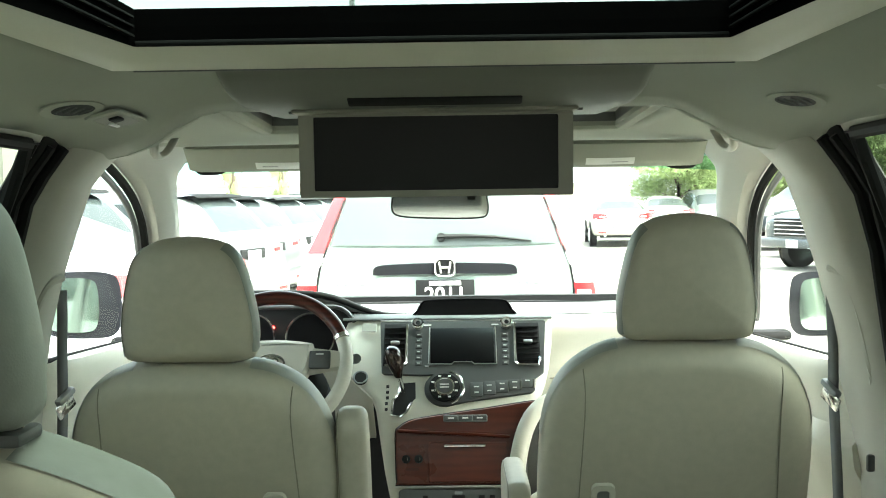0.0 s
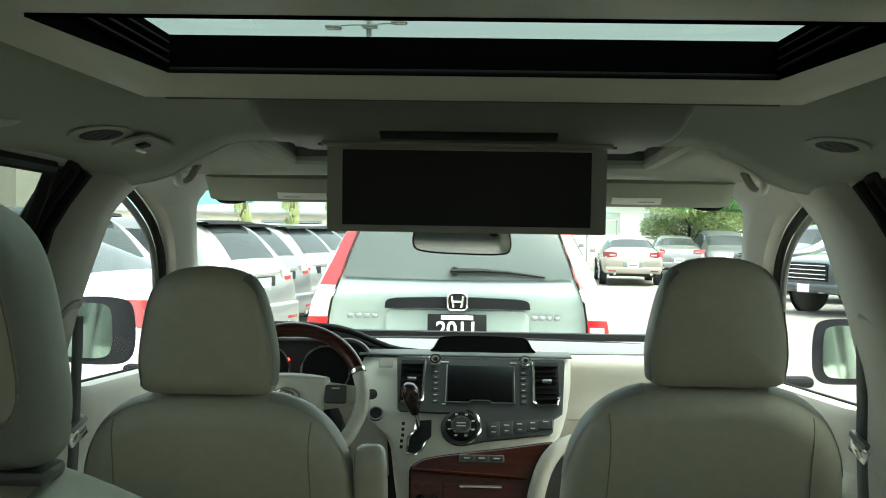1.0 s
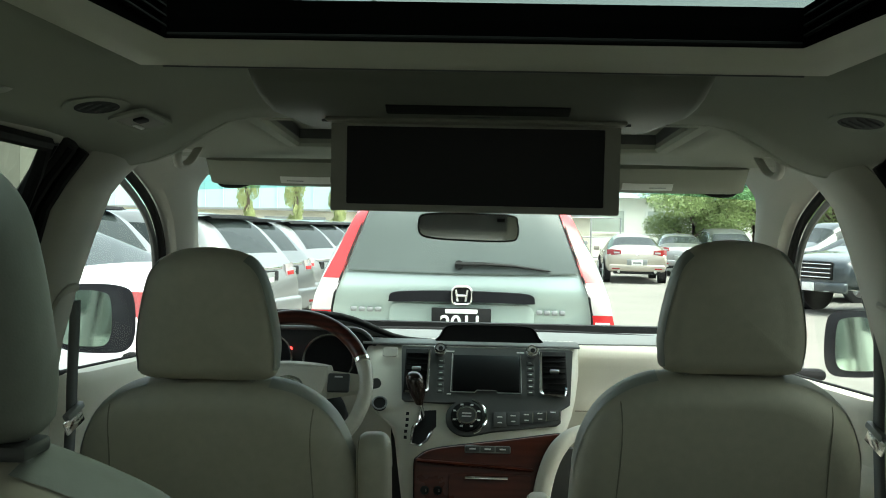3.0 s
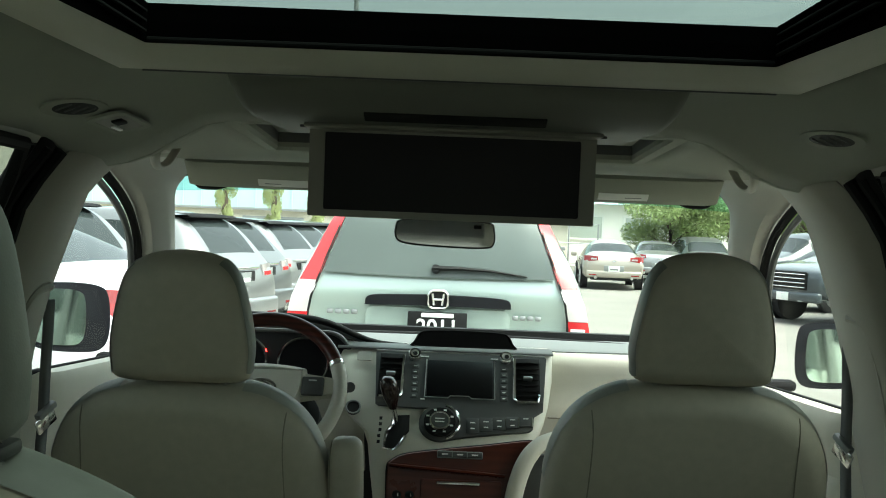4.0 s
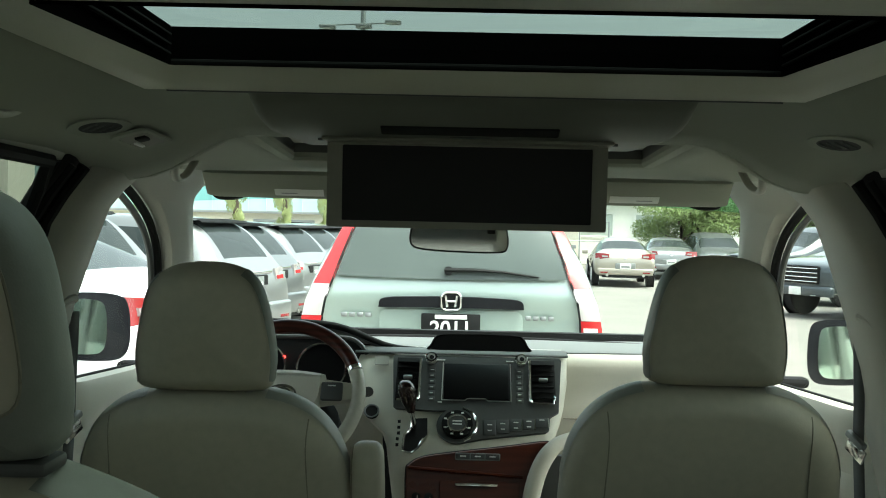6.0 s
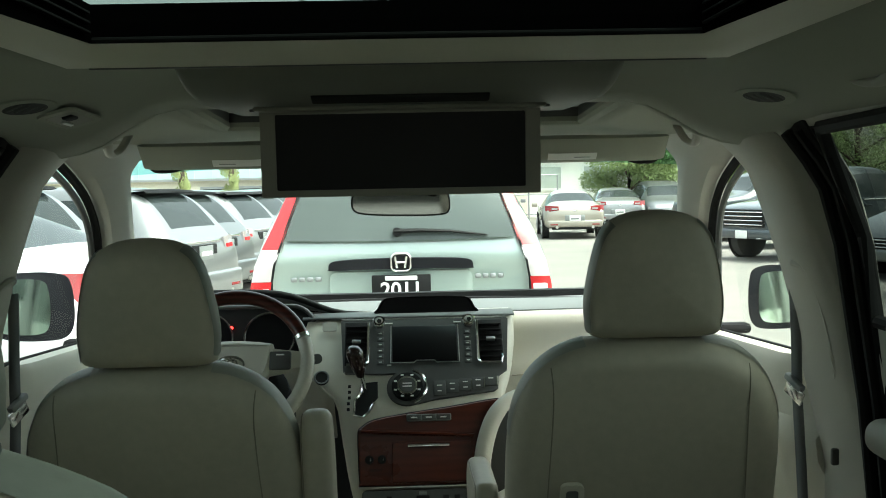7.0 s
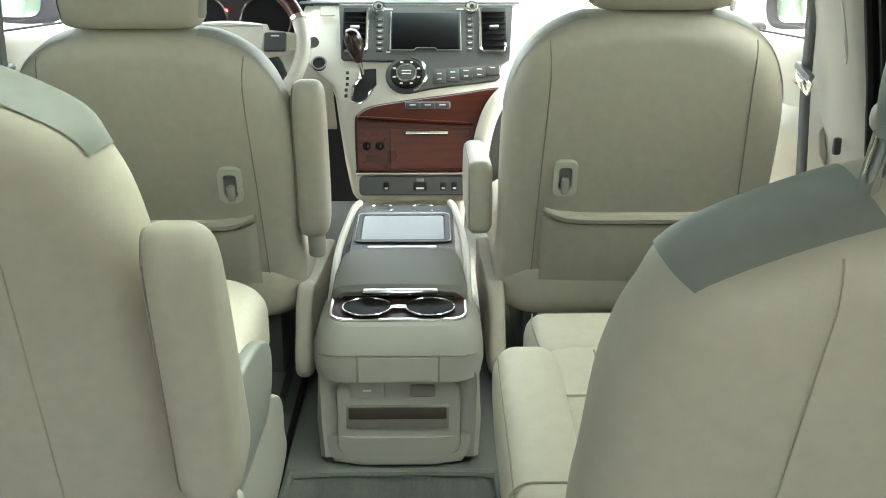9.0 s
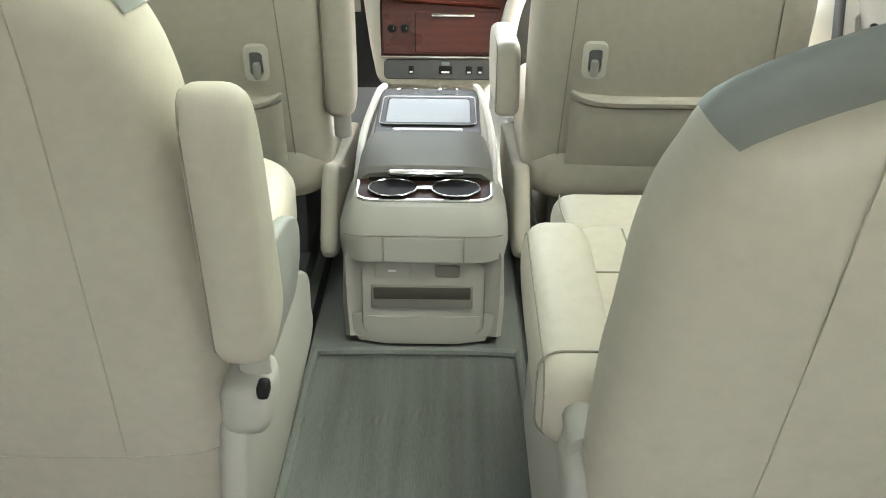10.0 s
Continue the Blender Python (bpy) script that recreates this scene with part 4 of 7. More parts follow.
def console_ring(y, z0, z1, w0, w1, r=0.02):
    """A cross-section of the console at one y."""
    cx = -0.01
    out = []
    pts = [(w0, z0), (w0 + 0.004, z0 + (z1 - z0) * 0.35), (w1, z1 - (z1 - z0) * 0.25), (w1, z1 - 0.03), (w1 - 0.006, z1 - 0.012), (w1 - 0.02, z1)]
    out = [(cx + x, y, z) for x, z in pts] + [(cx - x, y, z) for x, z in pts[::-1]]
    return out


body_rings = [console_ring(1.632, 0.205, 0.36, 0.105, 0.118), console_ring(1.622, 0.205, 0.385, 0.125, 0.130), console_ring(1.636, 0.20, 0.40, 0.134, 0.1345),
              console_ring(1.72, 0.19, 0.425, 0.136, 0.1345), console_ring(1.97, 0.19, 0.430, 0.128, 0.128), console_ring(2.25, 0.19, 0.440, 0.120, 0.118), console_ring(2.33, 0.19, 0.43, 0.112, 0.110)]
part("body", loft(body_rings), TRIM, console, "light grey plastic console body")
# rear cap with the cup holder tray
cap = []
for s, z in ((0.0, 0.350), (1.0, 0.352), (1.03, 0.375), (1.02, 0.405), (0.95, 0.432), (0.86, 0.445), (0.80, 0.446)):
    o = rounded(0.276 * (s if s else 0.9), 0.215 * (s if s else 0.9), 0.055 * max(s, 0.5), 6)
    cap.append([(-0.010 + x, 1.712 + y, z + 0.05 * max(0, y) * 0.3) for x, y in o])
rear_cap = part("rear_cap", loft(cap[1:]), TRIM, console, "light grey rounded rear cap")
cm = Matrix.Translation((-0.010, 1.700, 0.4475)) @ Matrix.Rotation(radians(3), 4, "X")
tray_o, tray_i = rounded(0.228, 0.125, 0.028, 6), rounded(0.221, 0.118, 0.026, 6)
part("cup_tray", plate(tray_o, 0.004, cm, 0.0015), TRAYWOOD, console, "dark veneer cup holder tray")
part("tray_rim", frame_ring(tray_o, tray_i, 0.0065, cm), CHROME, console, "thin chrome tray rim")
for s in (-1, 1):
    c = (-0.010 + s * 0.053, 1.683, 0.455)
    cup = part("cup_holder", disc((c[0], c[1], 0.4525), (0, 0, 1), 0.040, 0.004, 32), MATTE_BLACK, console, "black cup well with chrome ring")
    part("cup_ring", ring(c, (0, 0, 1), 0.0405, 0.0015, 36), CHROME, cup)
part("cup_bridge", slab((0.026, 0.016, 0.005), (-0.010, 1.683, 0.455), 0.002), CHROME, console)
part("tray_well", plate([(x * 0.9, y * 0.36 + 0.036) for x, y in rounded(0.214, 0.10, 0.02, 5)], 0.006, cm), MATTE_BLACK, console, "dark tray well under the lid")
# sliding lid, hump-backed
lid_rings = []
for y, z, w in ((1.735, 0.452, 0.100), (1.727, 0.464, 0.112), (1.735, 0.473, 0.1175), (1.79, 0.481, 0.1175), (1.86, 0.4855, 0.112), (1.893, 0.486, 0.107), (1.902, 0.470, 0.104)):
    lid_rings.append([(-0.010 + w, y, z - 0.022), (-0.010 + w - 0.003, y, z - 0.008), (-0.010 + w - 0.016, y, z), (-0.010 + w * 0.4, y, z + 0.003), (-0.010 - w * 0.4, y, z + 0.003), (-0.010 - w + 0.016, y, z), (-0.010 - w + 0.003, y, z - 0.008), (-0.010 - w, y, z - 0.022)])
lid = part("lid", loft(lid_rings), LIDTAUPE, console, "taupe sliding console lid")
part("lid_handle", slab((0.130, 0.016, 0.010), (-0.008, 1.720, 0.468), 0.004), CHROME, lid, "silver lid handle")
# front tray
tm = Matrix.Translation((-0.010, 2.072, 0.462)) @ Matrix.Rotation(radians(2), 4, "X")
part("front_tray", plate(rounded(0.205, 0.310, 0.02, 5), 0.010, tm, 0.003), DARK, console, "dark front tray surround")
part("tray_cover", plate(rounded(0.166, 0.150, 0.008, 4), 0.014, tm, 0.002), PALEGLOSS, console, "grey roller tray cover")
part("tray_cover_frame", frame_ring(rounded(0.186, 0.172, 0.012, 4), rounded(0.168, 0.152, 0.008, 4), 0.0145, tm), DARK, console, "dark cover frame")
part("tray_cover_edge", tube([tm @ Vector((x, y, 0.0145)) for x, y in rounded(0.188, 0.174, 0.012, 4)], 0.0012, 5, True), SATIN, console, "thin silver edge")
part("tray_handle", slab((0.131, 0.013, 0.008), (-0.009, 1.913, 0.483), 0.003), SATIN, console, "silver tray handle")
for s in (-1, 1):
    part("side_rail", tube(spline([(-0.010 + s * 0.117, 1.70, 0.43), (-0.010 + s * 0.122, 1.95, 0.462), (-0.010 + s * 0.108, 2.16, 0.482), (-0.010 + s * 0.098, 2.245, 0.478)], 20), 0.0075, 8), CREAM, console, "pale curved side rail")
for k in range(2):
    cup = part("front_cup_holder", disc((-0.058 + 0.088 * k, 2.214, 0.4725), (0, 0, 1), 0.027, 0.004, 28), MATTE_BLACK, console, "black front cup well")
    part("front_cup_ring", ring((-0.058 + 0.088 * k, 2.214, 0.475), (0, 0, 1), 0.0275, 0.0018, 28), CHROME, cup, "chrome front cup ring")
# rear face: drawer, sockets, slot
rm = Matrix.Translation((-0.010, 1.6052, 0.0)) @ Matrix.Rotation(radians(90), 4, "X")
part("ashtray", plate([(x, y + 0.376) for x, y in rounded(0.131, 0.044, 0.003, 3)], 0.006, rm, 0.0015), TRIM, console, "plain grey drop-down drawer")
for s in (-1, 1):
    part("drawer_gap", tube([(-0.010 + s * 0.067, 1.6005, 0.354), (-0.010 + s * 0.067, 1.6005, 0.399)], 0.0012, 5), STITCH, console)
part("drawer_gap", tube([(-0.140, 1.612, 0.400), (-0.12, 1.6015, 0.4005), (-0.010, 1.5995, 0.4015), (0.10, 1.6015, 0.4005), (0.12, 1.612, 0.400)], 0.0012, 5), STITCH, console)
part("lower_panel", plate([(x, y + 0.280) for x, y in rounded(0.205, 0.135, 0.02, 5)], 0.004, Matrix.Translation((-0.010, 1.6235, 0.0)) @ Matrix.Rotation(radians(90), 4, "X"), 0.001), TRIM, console, "recessed lower panel")
part("slot", slab((0.172, 0.010, 0.042), (-0.012, 1.619, 0.283), 0.003), BEZEL, console, "open storage slot")
# the slot is solid; its upper shade is this darker brown strip
part("slot_shadow", slab((0.164, 0.010, 0.022), (-0.012, 1.6176, 0.291), 0.002), SLOT_SHADE, console, "brown strip painted as shade inside the slot")
part("panel_line", tube([(x - 0.010, 1.6195, y + 0.280) for x, y in rounded(0.206, 0.136, 0.02, 5)], 0.0010, 5, True), STITCH, console)
part("rear_skirt", loft([[(-0.012 + sx * w, y, z) for sx, w, y in ((-1, w0, 1.66), (-1, w0 - 0.012, 1.625), (-1, w0 * 0.5, 1.612), (1, w0 * 0.5, 1.612), (1, w0 - 0.012, 1.625), (1, w0, 1.66))] for z, w0 in ((0.196, 0.120), (0.212, 0.128), (0.232, 0.1335), (0.246, 0.1335))], True, True), TRIM, console, "rounded skirt at the console foot")
part("power_socket_cover", slab((0.058, 0.006, 0.030), (-0.062, 1.619, 0.332), 0.003), TRIM, console)
part("power_socket_mark", slab((0.014, 0.002, 0.003), (-0.062, 1.6152, 0.332)), WHITEMARK, console)
part("audio_jack_cover", slab((0.042, 0.006, 0.022), (0.030, 1.619, 0.330), 0.004), BEZEL, console)
base = slab((0.24, 0.52, 0.03), (-0.010, 1.93, FLOOR + 0.015), 0.008)
part("foot", base, CARPET, console, "carpeted console foot")

# ---------------------------------------------------------------- floor mats and tracks
mat_bm = grid(lambda u, v: (u + 0.004 * math.sin(v * 23), v, FLOOR + 0.010 + 0.0012 * math.sin(u * 61) * math.sin(v * 37) + 0.0011 * math.sin(u * 545 + 2 * math.sin(v * 9))), [-0.192 + 0.345 * k / 60 for k in range(61)], [0.55 + 1.015 * k / 50 for k in range(51)])
fm = tagged(part("floor_mat", mat_bm, MATPILE), "grey-green ribbed carpet mat between the seats", "floor mat")
fm.modifiers.new("thickness", "SOLIDIFY").thickness = 0.009
for s, x0, x1 in ((-1, -0.222, -0.198), (1, 0.150, 0.176)):
    solid("trim_track", slab((0.012, 1.55, 0.010), (s * 0.190 - 0.017, 1.35, FLOOR + 0.006), 0.003), MATTE_BLACK, "dark seat track cover in the carpet", "seat track")
hem_pts = spline([(-0.194, 0.55, FLOOR + 0.013), (-0.193, 1.2, FLOOR + 0.013), (-0.190, 1.54, FLOOR + 0.013), (-0.172, 1.566, FLOOR + 0.013), (-0.02, 1.572, FLOOR + 0.013), (0.136, 1.566, FLOOR + 0.013), (0.152, 1.54, FLOOR + 0.013), (0.154, 1.2, FLOOR + 0.013), (0.154, 0.55, FLOOR + 0.013)], 60)
part("bound_edge", tube(hem_pts, 0.008, 8), CARPET, fm, "grey-green bound edge")

# ---------------------------------------------------------------- dashboard
dash = thing("dashboard", "cream and grey dashboard with centre stack and wood trim", "dashboard", (0, 2.8, FLOOR))


def frame_at(y, z, k):
    """A local frame on the plane y + k z: x right, y up the plane, z towards the cabin."""
    up = Vector((0, k, 1)).normalized()
    n = Vector((1, 0, 0)).cross(up)
    return Matrix(((1, up.x, n.x, 0), (0, up.y, n.y, y), (0, up.z, n.z, z), (0, 0, 0, 1)))


S1 = frame_at(2.622, 0.851, 0.85)
S2 = frame_at(2.440, 0.660, 0.40)


def on1(x, v, out=0.0):
    return S1 @ Vector((x, v, out))


def on2(x, v, out=0.0):
    return S2 @ Vector((x, v, out))


def turn1(m=S1):
    return m.to_3x3().to_4x4()


# upper pad with the instrument hood
def hood(x):
    return 0.062 * math.exp(-((x + 0.44) / 0.205) ** 4)


def pad_pt(x, v):
    y = 2.735 + 0.70 * v - 0.03 * math.exp(-((x + 0.44) / 0.2) ** 4) * (1 - v)
    z = 0.866 - 0.040 * v + hood(x) * max(0, 1 - v * 1.9)
    return (x, y + 0.05 * (x / 0.8) ** 2, z)


XD = [-0.80 + 1.60 * k / 48 for k in range(49)]
pad_bm = grid(pad_pt, XD, [0, 0.02, 0.06, 0.12, 0.2, 0.3, 0.45, 0.6, 0.8, 1.0])
top = part("upper_pad", pad_bm, DASHTOP, dash, "grey soft dash top with a raised instrument hood")
top.modifiers.new("thickness", "SOLIDIFY").thickness = 0.012


# passenger fascia
def fascia(x, v):
    prof = [(0, (2.742, 0.866)), (0.06, (2.729, 0.861)), (0.16, (2.716, 0.847)), (0.22, (2.711, 0.833)), (0.5, (2.716, 0.76)), (0.7, (2.708, 0.705)), (0.85, (2.722, 0.62)), (1.0, (2.80, 0.53))]
    y, z = lerp([(a, b[0]) for a, b in prof], v), lerp([(a, b[1]) for a, b in prof], v)
    return (x, y + 0.05 * (x / 0.8) ** 2 - 0.016 * math.exp(-((x - 0.30) / 0.07) ** 2) * 0.4, z)


VF = [0, 0.03, 0.06, 0.11, 0.16, 0.19, 0.22, 0.3, 0.4, 0.5, 0.6, 0.7, 0.78, 0.85, 0.93, 1.0]
fa = part("passenger_fascia", grid(fascia, [0.22 + 0.58 * k / 20 for k in range(21)], VF), CREAM, dash, "cream passenger fascia with glove box")
fa.modifiers.new("thickness", "SOLIDIFY").thickness = 0.01
part("glovebox_gap", tube([Vector(fascia(0.262 + 0.5 * k / 16, 0.705)) + Vector((0, -0.006, 0)) for k in range(17)], 0.0018, 5), STITCH, fa, "dark glove box gap")
part("fascia_edge", tube([Vector(fascia(0.25 + 0.5 * k / 16, 0.0)) + Vector((0, -0.003, -0.001)) for k in range(17)], 0.0022, 6), DARK, fa)
part("centre_pad", grid(lambda x, v: (x, 2.640 + 0.125 * v, 0.8695 + 0.004 * math.sin(math.pi * v)), [-0.268, -0.1, 0.1, 0.264], [0, 0.1, 0.3, 0.6, 1.0]), DASHTOP, dash, "grey pad above the centre stack").modifiers.new("thickness", "SOLIDIFY").thickness = 0.004
# driver fascia
dfa = part("driver_fascia", grid(lambda x, v: (lambda p: (p[0], p[1] - 0.02, p[2]))(fascia(x, v)), [-0.80 + 0.60 * k / 20 for k in range(21)], VF), CREAM, dash, "cream driver fascia")
dfa.modifiers.new("thickness", "SOLIDIFY").thickness = 0.01
# black band at the foot of the windscreen
part("cowl_edge", tube([(x, 3.395 + 0.05 * (x / 0.8) ** 2 - 0.30 * (x / 0.8) ** 2, 0.830) for x in XD], 0.007, 8), MATTE_BLACK, dash, "black edge at the windscreen foot")
hood_lip = [Vector(pad_pt(x, 0.0)) + Vector((0, -0.004, 0.002)) for x in XD if -0.70 < x < -0.08]
part("hood_lip", tube(hood_lip, [0.011 - 0.006 * (k / (len(hood_lip) - 1)) ** 2.2 for k in range(len(hood_lip))], 10), MATTE_BLACK, dash, "black instrument hood lip")
# instrument binnacle
bo = [(x - 0.425, y) for x, y in rounded(0.375, 0.135, 0.06, 8)]
BN = frame_at(2.655, 0.832, 0.35)
binn = part("instrument_binnacle", plate(bo, 0.012, BN, 0.003), MATTE_BLACK, dash, "black instrument binnacle")
part("binnacle_rim", tube([BN @ Vector((x, y, 0.010)) for x, y in bo], 0.006, 8, True), DARK, binn)
for gx, gr in ((-0.352, 0.062), (-0.505, 0.062)):
    part("gauge_ring", ring(BN @ Vector((gx, -0.012, 0.016)), BN.to_3x3() @ Vector((0, 0, 1)), gr, 0.0035, 36), CHROME, binn, "chrome gauge ring")
    part("gauge_face", disc(BN @ Vector((gx, -0.012, 0.013)), BN.to_3x3() @ Vector((0, 0, 1)), gr - 0.003, 0.004, 36), SCREEN, binn, "unlit black gauge face")
part("warning_light", disc(BN @ Vector((-0.447, 0.014, 0.0165)), BN.to_3x3() @ Vector((0, 0, 1)), 0.0042, 0.003, 12), REDLAMP, binn, "small red lit warning lamp")

# centre stack body
rings = []
for z, xl, xr, yf in ((0.866, -0.262, 0.262, 2.668), (0.860, -0.270, 0.266, 2.645), (0.80, -0.268, 0.262, 2.588), (0.745, -0.258, 0.250, 2.538), (0.715, -0.225, 0.240, 2.511), (0.69, -0.190, 0.228, 2.487), (0.66, -0.176, 0.212, 2.458),
                      (0.60, -0.166, 0.172, 2.430), (0.52, -0.152, 0.152, 2.397), (0.462, -0.138, 0.144, 2.372), (0.448, -0.130, 0.136, 2.372), (0.438, -0.122, 0.128, 2.392), (0.30, -0.12, 0.125, 2.43), (0.19, -0.12, 0.125, 2.43)):
    r = 0.022
    rings.append([(xr, 2.80, z), (xr, yf + 0.05, z), (xr - 0.004, yf + 0.022, z), (xr - 0.014, yf + 0.008, z), (xr - 0.034, yf, z), ((xl + xr) / 2, yf, z), (xl + 0.034, yf, z), (xl + 0.014, yf + 0.008, z), (xl + 0.004, yf + 0.022, z), (xl, yf + 0.05, z), (xl, 2.80, z)])
stack = part("centre_console_moulding", loft(rings), CREAM, dash, "cream moulded centre stack")
# dark face plate
arc = [(-0.009 + 0.049 * math.cos(a), -0.183 + 0.047 * math.sin(a)) for a in (radians(290 - 12 * k) for k in range(15))]
fp = [(0.245, 0.006), (0.238, 0.012), (-0.165, 0.014), (-0.171, 0.006), (-0.163, -0.134), (-0.156, -0.140), (-0.066, -0.144)]
fp += arc[::-1] + [(0.05, -0.217), (0.200, -0.196), (0.209, -0.188), (0.212, -0.155), (0.233, -0.140)]
face = part("face_plate", plate(fp, 0.008, S1, 0.0), DARK, stack, "dark grey audio and climate face plate")
part("stack_top_edge", tube([on1(-0.17, 0.013, 0.006), on1(0.242, 0.012, 0.006)], 0.003, 6), SATIN, stack)


def slab1(size, x, v, out, material, name, label="", bevel=0.0015, parent=None):
    return part(name, slab(size, on1(x, v, out), bevel, turn1()), material, parent or dash, label)


radio = slab1((0.158, 0.100, 0.006), 0.0355, -0.062, 0.009, SCREEN, "display", "blank navigation display")
part("display_frame", tube([on1(x, v, 0.0115) for x, v in ((-0.046, -0.010), (-0.048, -0.116), (0.008, -0.117), (0.014, -0.111), (0.058, -0.111), (0.064, -0.117), (0.119, -0.117), (0.118, -0.010))], 0.0016, 6), SATIN, radio, "silver frame line")
for kx in (-0.076, 0.146):
    kn = part("volume_knob", disc(on1(kx, -0.002, 0.016), S1.to_3x3() @ Vector((0, 0, 1)), 0.0125, 0.018, 28, 0.002), SATIN, dash, "round audio knob with chrome ring")
    part("knob_ring", ring(on1(kx, -0.002, 0.022), S1.to_3x3() @ Vector((0, 0, 1)), 0.0118, 0.0036, 28), CHROME, kn)
    part("knob_cap", disc(on1(kx + 0.001, -0.004, 0.0255), S1.to_3x3() @ Vector((0, 0, 1)), 0.0055, 0.002, 20), MATTE_BLACK, kn)
    for k in range(6):
        b = slab1((0.016, 0.0130, 0.002), kx + (0.003 if kx < 0 else -0.005), -0.030 - 0.0165 * k, 0.0088, DARK, "audio_button", "", 0.0007)
        slab1((0.008, 0.0018, 0.001), kx + (0.003 if kx < 0 else -0.005), -0.030 - 0.0165 * k, 0.0098, WHITEMARK, "button_mark", "", 0, b)
for x0, x1, sgn in ((-0.160, -0.103, 1), (0.168, 0.228, 1)):
    cx, w = (x0 + x1) / 2, x1 - x0
    vent = slab1((w, 0.122, 0.004), cx, -0.058, 0.0085, MATTE_BLACK, "air_vent", "dark slatted air vent with silver frame")
    for k in range(7):
        part("slat", slab((w - 0.006, 0.003, 0.009), on1(cx, -0.012 - 0.0155 * k, 0.0125), 0.0008, turn1() @ Matrix.Rotation(radians(28), 4, "X")), MATTE_BLACK, vent)
    part("vent_frame", tube([on1(x1 + 0.001, 0.000, 0.012), on1(x1 - 0.001, -0.112, 0.012), on1(x1 - 0.006, -0.119, 0.012), on1(x0 + 0.004, -0.119, 0.012)] if x0 < 0 else [on1(x0 - 0.001, 0.000, 0.012), on1(x0 - 0.002, -0.112, 0.012), on1(x0 + 0.004, -0.121, 0.012), on1(x1 - 0.006, -0.121, 0.012), on1(x1 - 0.003, -0.10, 0.012)], 0.0040, 6), CHROME, vent, "silver vent frame")
    part("vent_tab", slab((0.022, 0.008, 0.010), on1(cx, -0.058, 0.017), 0.002, turn1()), SATIN, vent, "silver vent tab")
# small printed words become bars
for x, v, w in ((-0.052, -0.001, 0.020), (0.118, -0.001, 0.018), (-0.052, -0.121, 0.010)):
    slab1((w, 0.003, 0.001), x, v, 0.0088, WHITEMARK, "print_bar", "", 0, face)
# upper display in its hood
IH = Matrix.Translation((0.043, 2.690, 0.8915)) @ Matrix.Rotation(radians(90 - 14), 4, "X")
ih = [(p.x, p.y) for p in spline([(0.128, -0.020, 0), (0.122, -0.006, 0), (0.112, 0.012, 0), (0.098, 0.019, 0), (0.05, 0.0215, 0), (0, 0.022, 0), (-0.05, 0.0215, 0), (-0.098, 0.019, 0), (-0.112, 0.012, 0), (-0.122, -0.006, 0), (-0.128, -0.020, 0), (-0.06, -0.0225, 0), (0.06, -0.0225, 0)], 78, True)]
mi = part("info_display_hood", loft([[IH @ Vector((x * k, y * k + dy, z)) for x, y in ih] for k, dy, z in ((0.96, 0.0, 0.0), (1.0, 0, 0.004), (1.02, 0.001, -0.004), (1.01, 0.0, -0.06), (0.90, -0.006, -0.15))], True, True), HOODBLACK, dash, "black hooded information display")
part("info_display", plate([(x * 0.955, y * 0.90) for x, y in ih], 0.003, IH), SCREEN, mi, "unlit display strip")

# climate controls
nrm1 = S1.to_3x3() @ Vector((0, 0, 1))
dial = part("climate_dial", disc(on1(-0.009, -0.183, 0.012), nrm1, 0.037, 0.012, 36, 0.003), MATTE_BLACK, dash, "round climate control with chrome ring")
part("dial_ring", ring(on1(-0.009, -0.183, 0.019), nrm1, 0.022, 0.0034, 32), CHROME, dial)
part("dial_cap", disc(on1(-0.009, -0.183, 0.018), nrm1, 0.019, 0.006, 28, 0.001), DARK, dial)
for k in range(8):
    a = radians(45 * k + 22)
    part("dial_mark", slab((0.007, 0.004, 0.001), on1(-0.009 + 0.0305 * math.cos(a), -0.183 + 0.0305 * math.sin(a), 0.0185), 0, turn1()), WHITEMARK, dial)
for v in (-0.179, -0.187):
    part("dial_mark", slab((0.022, 0.0025, 0.001), on1(-0.009, v, 0.0215), 0, turn1()), WHITEMARK, dial)
part("dial_edge", tube([on1(-0.009 + 0.046 * math.cos(radians(a)), -0.183 + 0.046 * math.sin(radians(a)), 0.014) for a in range(-70, 75, 8)], 0.0034, 6), CHROME, dial)
for k in range(5):
    x = 0.068 + 0.031 * k
    v = -0.188 + 0.004 * k
    b = slab1((0.0295, 0.040 - 0.0035 * k, 0.003), x, v, 0.0092, DARK, "climate_button", "dark climate button", 0.001)
    slab1((0.012, 0.0024, 0.001), x, v + 0.007, 0.0110, WHITEMARK, "button_mark", "", 0, b)
    if k < 4:
        slab1((0.010, 0.0024, 0.001), x, v - 0.008, 0.0110, WHITEMARK, "button_mark", "", 0, b)
    if k in (2, 3, 4):
        part("button_edge", tube([on1(x + 0.0142, v - 0.014, 0.0105), on1(x + 0.0150, v + 0.012, 0.0105)], 0.0022, 6), CHROME, b)

# gear selector
gate = part("selector_gate", plate([(-0.080, -0.163), (-0.118, -0.166), (-0.122, -0.195), (-0.132, -0.212), (-0.135, -0.250), (-0.118, -0.256), (-0.104, -0.248), (-0.092, -0.222), (-0.079, -0.205)], 0.004, S1), MATTE_BLACK, dash, "black stepped selector gate with chrome edge")
part("gate_edge", tube([on1(x, v, 0.005) for x, v in ((-0.118, -0.172), (-0.121, -0.195), (-0.133, -0.212), (-0.136, -0.252), (-0.116, -0.258), (-0.101, -0.246), (-0.088, -0.220))], 0.0036, 6), CHROME, gate)
